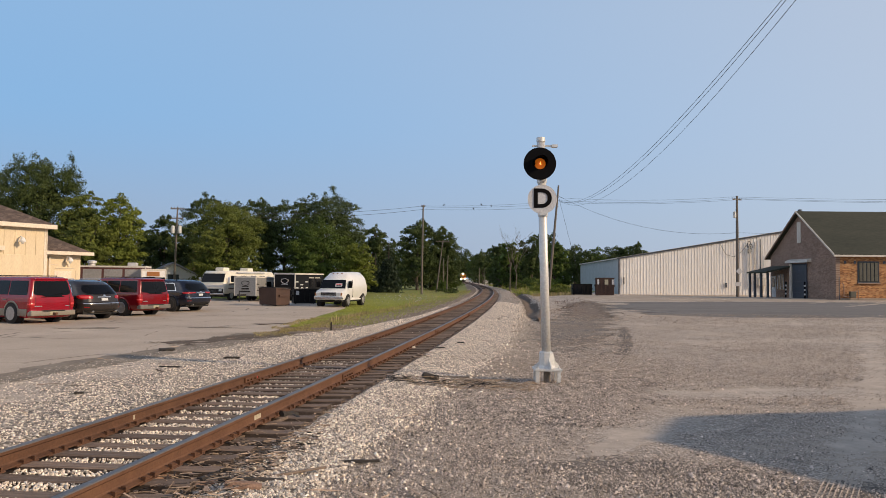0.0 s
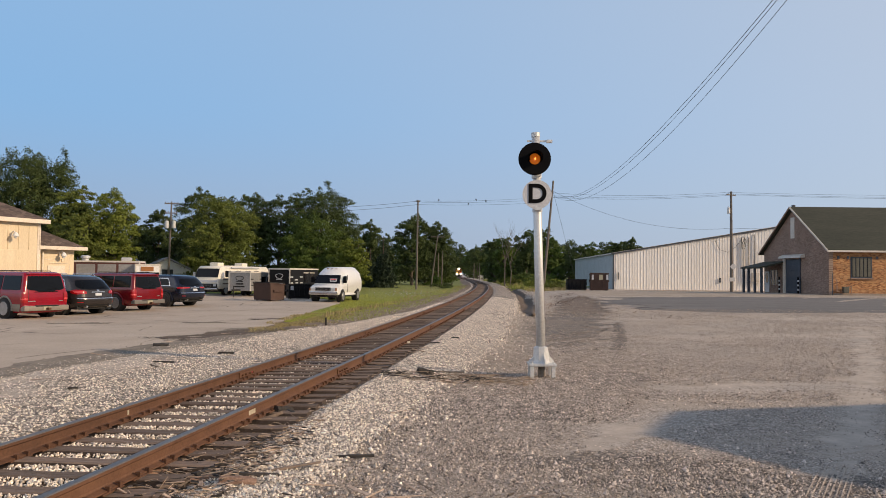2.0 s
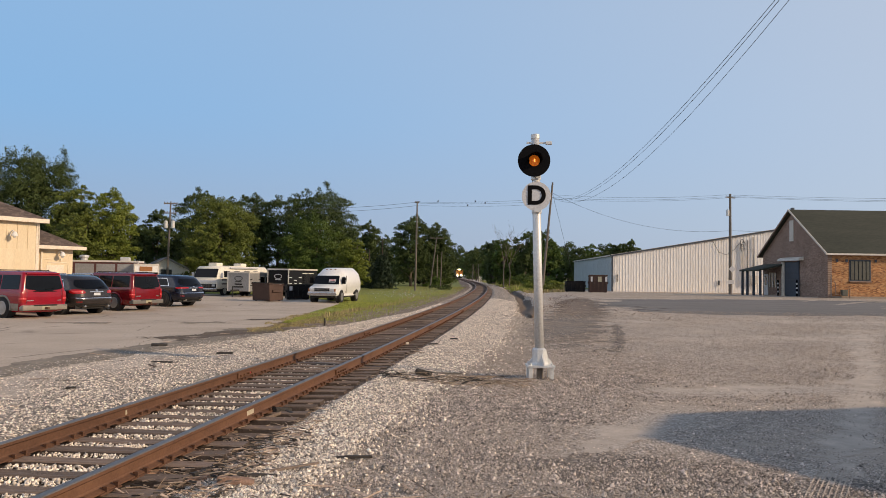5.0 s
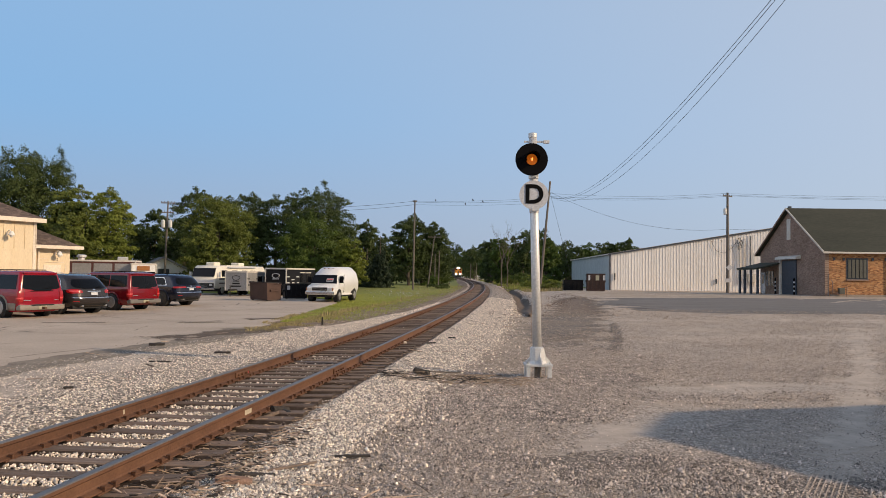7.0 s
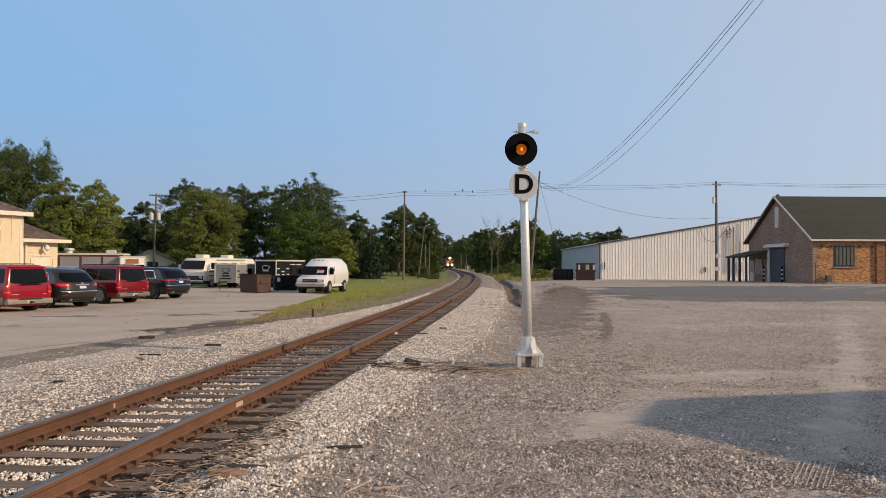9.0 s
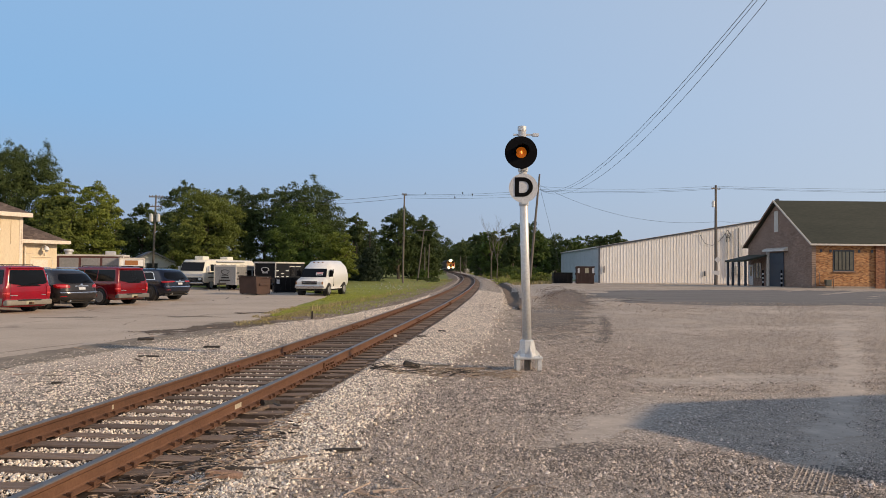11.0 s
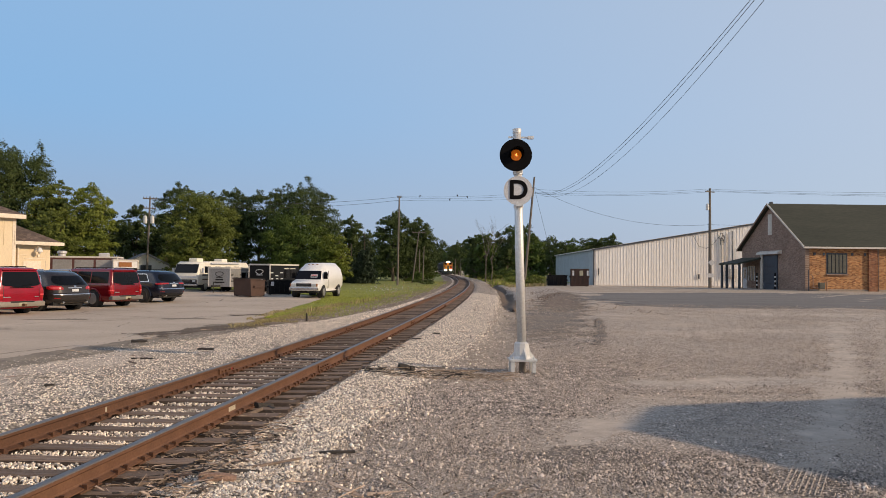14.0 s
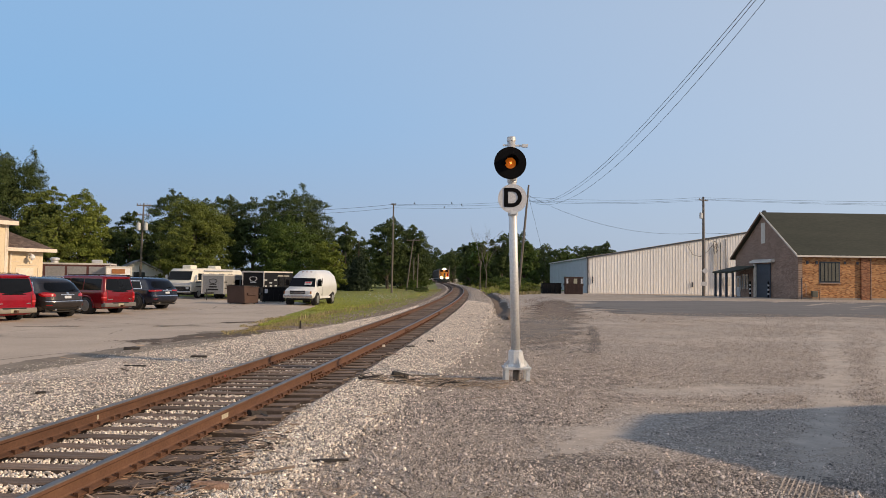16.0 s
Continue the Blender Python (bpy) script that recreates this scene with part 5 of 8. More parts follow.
# ---- poles and wires ----
def pole(x, y, h, lean_x=0.0, lean_y=0.0, arms=(), cans=0, label="", r=0.16, signs=0):
    z = float(ground_z(x, y))
    t = thing("utility_pole", pose(x, y, z - 0.1), label or "weathered wooden utility pole with crossarm", "utility pole", "poles along the track")
    top = Vector((lean_x, lean_y, h))
    part("shaft", tube([(0, 0, -0.2), tuple(top * 0.5), tuple(top)], [r, r * 0.85, r * 0.62], 10), M_POLE, t)
    for az, half, turn in arms:
        p = top * (az / h)
        b = box(-half, -0.05, -0.05, half, 0.05, 0.05)
        for k in (-0.92, -0.5, 0.5, 0.92):
            tube([(k * half, 0, 0.06), (k * half, 0, 0.17)], [0.03, 0.045], 6, b)
        o = part("crossarm", b, M_POLE, t)
        o.matrix_basis = Matrix.Translation(p) @ Matrix.Rotation(radians(turn), 4, "Z")
    for i in range(cans):
        p = top * ((h - 2.2) / h)
        a = i * 2.2 + 0.3
        o = part("transformer", lathe([(0.15, -0.34), (0.18, -0.3), (0.18, 0.3), (0.15, 0.35), (0.045, 0.37), (0.045, 0.47)], 14), M_GALV, t, "grey pole transformer can")
        o.matrix_basis = Matrix.Translation(p + Vector((0.33 * (-1) ** (i + 1), -0.1, 0)))
    if signs:
        o = part("notice", box(-0.28, -0.2, -0.28, 0.28, -0.17, 0.28), M_WHITE, t, "small white notice board")
        o.matrix_basis = Matrix.Translation((0.15, 0, 3.0)) @ Matrix.Rotation(radians(45), 4, "Y")
        part("notice", box(-0.35, -0.2, 1.3, 0.35, -0.17, 1.75), M_WHITE, t, "small white notice board")
    return Vector((x, y, z - 0.1)) + top


P_B = pole(33.56, 84.0, 11.6, 0.0, 0, ((11.2, 0.85, 35), (10.1, 0.5, 60)), 1, "dark wooden utility pole with one transformer beside the warehouse", 0.19, 1)
P_A = pole(-2.44, 85.4, 10.5, 0.1, 0, ((10.35, 0.25, 0),), 0, "tall bare wooden pole in the grass field", 0.13)
P_C = pole(-25.5, 70.0, 8.55, 0.2, 0, ((8.35, 0.62, 10), (7.45, 0.55, 10)), 2, "wooden utility pole with two white transformers", 0.11)
P_L = pole(12.9, 90.0, 13.5, 1.2, 0, (), 0, "leaning weathered wooden pole behind the signal", 0.175)
pole(-0.9, 100.0, 7.2, 0.9, 0, ((7.0, 0.9, 0),), 0, "leaning old line-side pole with crossarm", 0.10)
pole(0.55, 100.0, 5.2, 0.15, 0, (), 0, "short old line-side pole", 0.09)
pole(0.1, 108.0, 5.0, 0.0, 0, (), 0, "short old line-side pole", 0.09)
P_R = Vector((82, 74, 12.0))


def wire(a, b, sag, r=0.018, label="thin black overhead wire"):
    a, b = Vector(a), Vector(b)
    n = 24 if sag < 3 else 90
    pts = [a.lerp(b, i / n) - Vector((0, 0, 4 * sag * (i / n) * (1 - i / n))) for i in range(n + 1)]
    o = part("overhead_wire", tube(pts, r, 5), M_WIRE)
    tagged(o, label, "wire", "overhead wires")


for i, dz in enumerate((0.0, -0.35, -0.55)):
    wire(P_L + Vector((0, 0, -1.5 + dz)), P_B + Vector((-0.5 + 0.5 * i, 0, -0.1 + dz * 0.5)), 0.35, 0.011)
    wire(P_B + Vector((-0.5 + 0.5 * i, 0, -0.1 + dz * 0.5)), P_R + Vector((0, 0, dz - 0.8)), 0.5, 0.011)
SPAN = [(P_A + Vector((0, 0, -0.1 + da)), P_L + Vector((0, 0, dl))) for da, dl in ((0.0, -1.95), (-0.12, -2.25), (-0.4, -2.6))]
for a_, c_ in SPAN:
    wire(a_, c_, 0.2, 0.011)
for dz in (0.0, -0.4):
    wire(P_C + Vector((0, 0, -0.3 + dz)), P_A + Vector((0, 0, -0.1 + dz)), 0.6, 0.016)


def bird(k, q, turn):
    """A small dark bird sitting on a wire."""
    a_, c_ = SPAN[k]
    p = a_.lerp(c_, q) - Vector((0, 0, 0.8 * q * (1 - q)))
    t = thing("bird", Matrix.Translation(p + Vector((0, 0, 0.01))) @ Matrix.Rotation(radians(turn), 4, "Z"), "small dark bird perched on an overhead wire", "bird", "birds on the wires")
    part("body", tube([(-0.1, 0, 0.06), (0, 0, 0.11), (0.08, 0, 0.19)], [0.03, 0.075, 0.05], 8), M_WIRE, t)
    part("head", tube([(0.07, 0, 0.18), (0.1, 0, 0.22), (0.17, 0, 0.22)], [0.04, 0.05, 0.008], 8), M_WIRE, t)
    part("tail", tube([(-0.09, 0, 0.07), (-0.24, 0, -0.04)], [0.03, 0.012], 6), M_WIRE, t)
    for f in (-1, 1):
        part("leg", tube([(0, f * 0.03, 0.0), (0, f * 0.025, 0.07)], 0.008, 5), M_WIRE, t)


for k, q, turn in ((0, 0.146, 70), (0, 0.416, 110), (1, 0.489, 250), (2, 0.36, 80)):
    bird(k, q, turn)
wire(P_L + Vector((0, 0, -1.3)), P_B + Vector((0, 0, -4.2)), 1.6, 0.014)
wire(P_B + Vector((0, 0, -4.2)), (60, 77, 10), 1.0, 0.014)
wire(P_L + Vector((0, 0, -1.4)), (13.3 + 4.2, 92, 0.2), 0.0, 0.015, "thin guy wire of the leaning pole")
for x_end, z_end, sag in ((8.59, 14.91, 4.30), (8.78, 15.32, 4.64), (10.35, 18.31, 5.96)):
    wire((14.1, 90, 11.5), (x_end, -6, z_end), sag, 0.0105)


# ---- trees ----
def leaf_cloud(rng, lobes, count, size, droop=0.0):
    """Leaf sprays over the skins of lobes (centre, radii); uneven, with gaps."""
    V, F = [], []
    vol = np.array([r[0] * r[1] + r[1] * r[2] + r[0] * r[2] for _, r in lobes])
    pick = rng.choice(len(lobes), count, p=vol / vol.sum())
    C = np.array([c for c, _ in lobes])[pick]
    R = np.array([r for _, r in lobes])[pick]
    # every lobe carries puffs of leaves with dark gaps between them
    puffs = 13
    pd = rng.randn(len(lobes), puffs, 3)
    if not droop:
        pd[..., 2] = np.where(pd[..., 2] < -0.5, -pd[..., 2] * 0.7, pd[..., 2])
    pd /= np.linalg.norm(pd, axis=2)[..., None]
    pr = rng.uniform(0.24, 0.50, (len(lobes), puffs))
    own = rng.randint(0, puffs, count)
    pd, pr = pd[pick, own], pr[pick, own]
    d = rng.randn(count, 3)
    d[:, 2] += 0.35
    d /= np.linalg.norm(d, axis=1)[:, None]
    rad = np.clip(1.0 - np.abs(rng.randn(count)) * 0.28, 0.1, 1.2) + (rng.rand(count) < 0.06) * rng.uniform(0, 0.5, count)
    flat = np.array([1.15, 1.15, 0.72])
    P = C + pd * R * rng.uniform(0.72, 0.9, count)[:, None] + d * R * flat * (pr * rad)[:, None]
    s = size * rng.uniform(0.5, 1.3, count)
    a, b = rng.randn(count, 3), rng.randn(count, 3)
    a -= d * (a * d).sum(1)[:, None] * 0.82
    a /= np.linalg.norm(a, axis=1)[:, None]
    b -= d * (b * d).sum(1)[:, None] * 0.85
    b -= a * (a * b).sum(1)[:, None]
    b /= np.linalg.norm(b, axis=1)[:, None]
    if droop:
        a = a * (1 - droop) + np.array([0, 0, -1.0]) * droop
    fold = np.cross(a, b) * 0.25
    A, B = a * s[:, None], b * s[:, None] * 0.62
    Fo = fold * s[:, None]
    V = np.stack([P - A * 0.9 - B * 0.35, P + B * 0.75 + Fo, P + A], 1).reshape(-1, 3)
    i = (np.arange(count) * 3)[:, None]
    F = np.concatenate([i, i + 1, i + 2], 1)
    return V, F


def tree(x, y, w, h, mat=0, base=None, seed=1, trunk=0.25, label="", lobes_n=11, size=0.34, count=3600, bottom=0.12, shape="round", group="trees behind the lot"):
    """A broadleaf tree: tapered trunk, limbs, and a crown of many leaf sprays."""
    r = np.random.RandomState(seed)
    z = float(ground_z(x, y)) - 0.1
    t = thing("tree", pose(x, y, z), label or "leafy green deciduous tree behind the lot", "tree", group)
    b = bmesh.new()
    tube([(0, 0, 0), (r.uniform(-0.2, 0.2), 0, h * 0.3), (r.uniform(-0.3, 0.3), 0, h * 0.75)], [trunk, trunk * 0.75, trunk * 0.25], 8, b)
    lobes = []
    n = int(lobes_n * 2.6)
    z0 = h * bottom
    zc, rz = (z0 + h) / 2, (h - z0) / 2
    for i in range(n):
        up = 1 - 2 * (i + 0.5) / n + r.uniform(-0.06, 0.06)
        a = i * 2.39996 + r.uniform(-0.35, 0.35)
        reach = max(1 - abs(up) ** (2.2 if up > 0 else 5.0), 0.02) ** 0.5
        if shape == "column":
            reach = max(1 - abs(up) ** (3.4 if up > 0 else 6.0), 0.02) ** 0.5
        lr = w * r.uniform(0.10, 0.20)
        off = (w * 0.5 - lr * 0.8) * reach * r.uniform(0.72, 1.05)
        lz = lr * r.uniform(0.55, 0.95) * (1.5 if shape == "column" else 1.0)
        zz = min(zc + up * rz * r.uniform(0.86, 1.0), h - lz * 0.75)
        c = (math.cos(a) * off, math.sin(a) * off, zz)
        lobes.append((c, (lr, lr, lz)))
        if up > -0.3 and i % 2 == 0:
            # a spire of young shoots that breaks the outline
            k = r.uniform(0.3, 0.5)
            lobes.append(((c[0] * 1.04, c[1] * 1.04, min(zz + lz * 0.9, h)), (lr * k, lr * k, lz * r.uniform(0.6, 1.0))))
        if i % 4 == 0:
            tube([(0, 0, zz * 0.5), tuple(Vector(c) * 0.5 + Vector((0, 0, zz * 0.3))), tuple(c)], [trunk * 0.35, trunk * 0.22, trunk * 0.08], 5, b)
    part("trunk", b, M_BARK, t, "brown bark trunk and limbs")
    V, F = leaf_cloud(r, lobes, int(count * 4.9), size * 0.41)
    V2, F2 = leaf_cloud(r, [((0, 0, zc), (w * 0.29, w * 0.29, rz * 0.7)), ((0, 0, zc * 0.7), (w * 0.28, w * 0.28, rz * 0.5))], count // 2, size * 1.0)
    put("crown", fast_mesh("crown", np.concatenate([V, V2]), np.concatenate([F, F2 + len(V)]), M_LEAF[mat]), t)
    return t


def spruce(x, y, w, h, seed=1, label="dark green spruce with drooping boughs"):
    r = np.random.RandomState(seed)
    t = thing("spruce", pose(x, y, float(ground_z(x, y)) - 0.1), label, "tree", "trees behind the lot")
    part("trunk", tube([(0, 0, 0), (0, 0, h)], [0.2, 0.03], 8), M_BARK, t)
    lobes = []
    n = 13
    for i in range(n):
        q = i / n
        rr_ = w * 0.5 * (1 - q) + 0.12
        for k in range(5 if i < 9 else 2):
            a = k * 1.26 + i * 0.7
            lobes.append(((math.cos(a) * rr_ * 0.5, math.sin(a) * rr_ * 0.5, h * (0.05 + 0.92 * q) - rr_ * 0.15), (rr_ * 0.55, rr_ * 0.55, h * 0.05 + 0.1)))
    V, F = leaf_cloud(r, lobes, 9000, 0.22, 0.35)
    put("crown", fast_mesh("crown", V, F, M_LEAF[3]), t)


def px_tree(px0, px1, top, dist, **kw):
    """A tree that spans a stretch of the view at a distance."""
    k = dist / 1305.0
    x, w, h = ((px0 + px1) / 2 - 784) * k, (px1 - px0) * k * 1.06, (493 - top) * k + EYE
    tree(x, dist, w, h, **kw)


px_tree(-85, 30, 300, 74, mat=0, seed=1, size=0.30, count=5200, label="tall green tree behind the tan house")
px_tree(-12, 146, 298, 70, mat=1, seed=2, size=0.30, count=10500, lobes_n=19, shape="column", label="tall dense dark green maple behind the tan house")
px_tree(100, 190, 345, 66, mat=4, seed=3, size=0.28, count=4200)
px_tree(158, 256, 356, 64, mat=5, seed=4, size=0.26, count=5200, lobes_n=14, bottom=0.05, label="yellow-green willow-like tree behind the lot")
px_tree(105, 205, 392, 62, mat=4, seed=5, size=0.26, count=3600, bottom=0.03)
px_tree(210, 280, 395, 74, mat=1, seed=6, size=0.28, count=3000, bottom=0.02)
px_tree(255, 325, 390, 84, mat=1, seed=7, size=0.32, count=3200, bottom=0.02)
px_tree(300, 380, 400, 80, mat=1, seed=8, size=0.3, count=3000, bottom=0.02)
px_tree(330, 472, 372, 72, mat=4, seed=9, size=0.27, count=8000, lobes_n=17, bottom=0.04, label="broad round green tree behind the motorhome")
px_tree(315, 420, 355, 86, mat=1, seed=10, size=0.32, count=4200)
px_tree(400, 500, 358, 90, mat=1, seed=11, size=0.33, count=4600)
px_tree(450, 560, 358, 88, mat=1, seed=12, size=0.33, count=4200, bottom=0.02)
px_tree(505, 652, 351, 84, mat=1, seed=13, size=0.30, count=9000, lobes_n=18, bottom=0.06, label="large dark green maple at the edge of the field")
px_tree(500, 640, 402, 80, mat=0, seed=14, size=0.28, count=5000, bottom=0.02)
px_tree(600, 668, 432, 76, mat=5, seed=15, size=0.24, count=3400, bottom=0.03, label="small yellow-green tree by the field")
px_tree(630, 690, 402, 100, mat=1, seed=16, size=0.34, count=3600, bottom=0.05)
spruce((688 - 784) * 92 / 1305, 92, 3.6, 6.6, 17)
spruce((665 - 784) * 96 / 1305, 96, 3.0, 5.2, 18)
px_tree(700, 778, 393, 112, mat=1, seed=19, size=0.34, count=5200, lobes_n=14, bottom=0.03, label="dense green tree at the bend of the track")
px_tree(742, 815, 402, 116, mat=1, seed=20, size=0.34, count=5200, lobes_n=14, bottom=0.03)
px_tree(655, 725, 432, 128, mat=1, seed=22, size=0.36, count=3200, bottom=0.02)
px_tree(725, 800, 440, 122, mat=3, seed=21, size=0.34, count=3600, bottom=0.02)
for i, (a, c, tp, d) in enumerate(((795, 850, 447, 460), (825, 880, 452, 420), (770, 820, 442, 440), (850, 900, 440, 360), (700, 780, 452, 430))):
    px_tree(a, c, tp, d, mat=1, seed=30 + i, size=1.3, count=1600, bottom=0.02, trunk=0.5, group="trees along the track", label="far dark green trees at the end of the line")
# The last three trees are added beside the track to shade the locomotive.
for i, (a, c, tp, d, mt) in enumerate(((905, 962, 452, 172, 1), (862, 908, 430, 165, 1), (880, 925, 427, 140, 0), (915, 965, 418, 150, 1), (935, 1000, 412, 160, 1), (955, 1010, 432, 135, 0), (860, 900, 462, 175, 0),
                                    (990, 1045, 436, 190, 1), (1030, 1080, 438, 185, 0), (1060, 1115, 436, 195, 1), (1085, 1125, 433, 170, 1), (1108, 1150, 430, 165, 1), (1010, 1060, 445, 175, 1), (834, 876, 447, 266, 1), (828, 868, 449, 290, 1), (824, 858, 451, 330, 0))):
    px_tree(a, c, tp, d, mat=mt, seed=50 + i, size=0.55, count=2000, bottom=0.02, trunk=0.3, group="trees along the track", label="green tree beyond the gravel lot")


def undergrowth(spans, seed, label):
    """A tangled dark thicket under and behind the crowns."""
    r = np.random.RandomState(seed)
    lobes = []
    for a, c, dist, top in spans:
        for p in np.arange(a, c, 14.0):
            d = dist + r.uniform(-4, 4)
            hh = top * r.uniform(0.65, 1.1)
            lobes.append((((p - 784) * d / 1305, d, hh * 0.45), (d * 0.012 + 0.4, 1.2, hh * 0.55)))
    V, F = leaf_cloud(r, lobes, 420 * len(lobes), 0.004 * spans[0][2])
    tagged(put("undergrowth", fast_mesh("undergrowth", V, F, M_LEAF[1])), label, "undergrowth", kind="stuff")


undergrowth([(20, 640, 97, 3.6), (640, 800, 124, 4.2)], 71, "dark undergrowth beneath the trees behind the lot")
undergrowth([(890, 1140, 205, 7.5)], 72, "dark undergrowth beneath the trees beyond the lot")
undergrowth([(680, 900, 470, 11.0)], 73, "far dark undergrowth at the end of the line")


def bush(x, y, w, h, mat, seed):
    r = np.random.RandomState(seed)
    t = thing("bush", pose(x, y, float(ground_z(x, y)) - 0.05), "weedy green bush beside the track", "bush", "bushes along the track")
    b = bmesh.new()
    for k in range(6):
        a = k * 1.05
        tube([(0, 0, 0), (math.cos(a) * w * 0.15, math.sin(a) * w * 0.15, h * 0.4), (math.cos(a) * w * 0.35, math.sin(a) * w * 0.35, h * 0.8)], [0.03, 0.02, 0.008], 5, b)
    part("stems", b, M_BARK, t)
    lobes = [((r.uniform(-0.3, 0.3) * w, r.uniform(-0.3, 0.3) * w, h * r.uniform(0.25, 0.6)), (w * 0.28, w * 0.28, h * 0.32)) for _ in range(6)]
    V, F = leaf_cloud(r, lobes, 1500, 0.15)
    put("foliage", fast_mesh("foliage", V, F, M_LEAF[mat]), t)


rb = np.random.RandomState(9)
for i in range(26):
    s = rb.uniform(84, 210)
    x, y, _ = on_line(s, rb.uniform(7.0, 9.5 + max(s - 100, 0) * 0.08))
    if x / y < 0.062:
        continue      # keeps the line clear
    bush(float(x), float(y), rb.uniform(2.0, 4.2), rb.uniform(0.9, 2.6), int(rb.choice([0, 2, 5, 5])), 100 + i)
for i in range(16):
    s = rb.uniform(98, 175)
    x, y, _ = on_line(s, rb.uniform(5.2, 9.0))
    bush(float(x), float(y), rb.uniform(1.8, 3.2), rb.uniform(0.8, 1.7), int(rb.choice([2, 5, 5, 4])), 170 + i)
for i in range(10):
    s = rb.uniform(88, 180)
    x, y, _ = on_line(s, -rb.uniform(4.5, 9))
    bush(float(x), float(y), rb.uniform(1.6, 3.2), rb.uniform(0.8, 2.2), int(rb.choice([0, 1])), 140 + i)


def bare_tree(x, y, h, seed=3):
    r = np.random.RandomState(seed)
    t = thing("bare_tree", pose(x, y, float(ground_z(x, y)) - 0.1), "dead leafless grey tree with upright branches", "tree", "trees along the track")
    b = bmesh.new()
    def grow(p, d, L, rad, lvl):
        q = p + d * L
        tube([tuple(p), tuple(p.lerp(q, 0.5) + Vector((r.uniform(-1, 1), r.uniform(-1, 1), 0)) * 0.04 * L), tuple(q)], [rad, rad * 0.8, rad * 0.55], 5, b)
        if lvl:
            for k in range(3):
                dd = (d + Vector((r.uniform(-0.55, 0.55), r.uniform(-0.55, 0.55), r.uniform(0.0, 0.35)))).normalized()
                grow(p.lerp(q, r.uniform(0.55, 1.0)), dd, L * r.uniform(0.55, 0.75), rad * 0.5, lvl - 1)
    grow(Vector((0, 0, 0)), Vector((0, 0, 1)), h * 0.36, 0.09, 4)
    part("trunk", b, M_DEAD, t)


bare_tree((903 - 784) * 120 / 1305, 120, 13.5)
bare_tree((913 - 784) * 121 / 1305, 121, 12.0, 6)
for x_, y_, h_ in ((10.6, 215.0, 5.2), (13.2, 232.0, 5.6), (15.4, 236.0, 5.4)):
    pole(x_, y_, h_, 0.05, 0, (), 0, "thin far pale line-side pole beside the track", 0.14)


# ---- tan house ----
M_TAN = surf("tan_siding", (0.65, 0.53, 0.355), (0.75, 0.63, 0.445), 0.75, 0.8, 10, relief=0.15, stretch=(4, 4, 0.5))
M_TAN_TRIM = surf("peach_trim", (0.70, 0.60, 0.48), (0.80, 0.71, 0.58), 0.7, 1.5, 10, relief=0.08)
M_LAMP_WHITE = plain("white_lamp_enamel", (0.78, 0.76, 0.72), 0.4)
M_UNDER_TRIM = plain("dark_vent", (0.1, 0.1, 0.1), 0.7)
M_BROWN_ROOF = brick_mat("brown_shingle", ((0.10, 0.07, 0.053), (0.155, 0.112, 0.087), (0.21, 0.155, 0.122)), (0.07, 0.05, 0.04), 1.0)


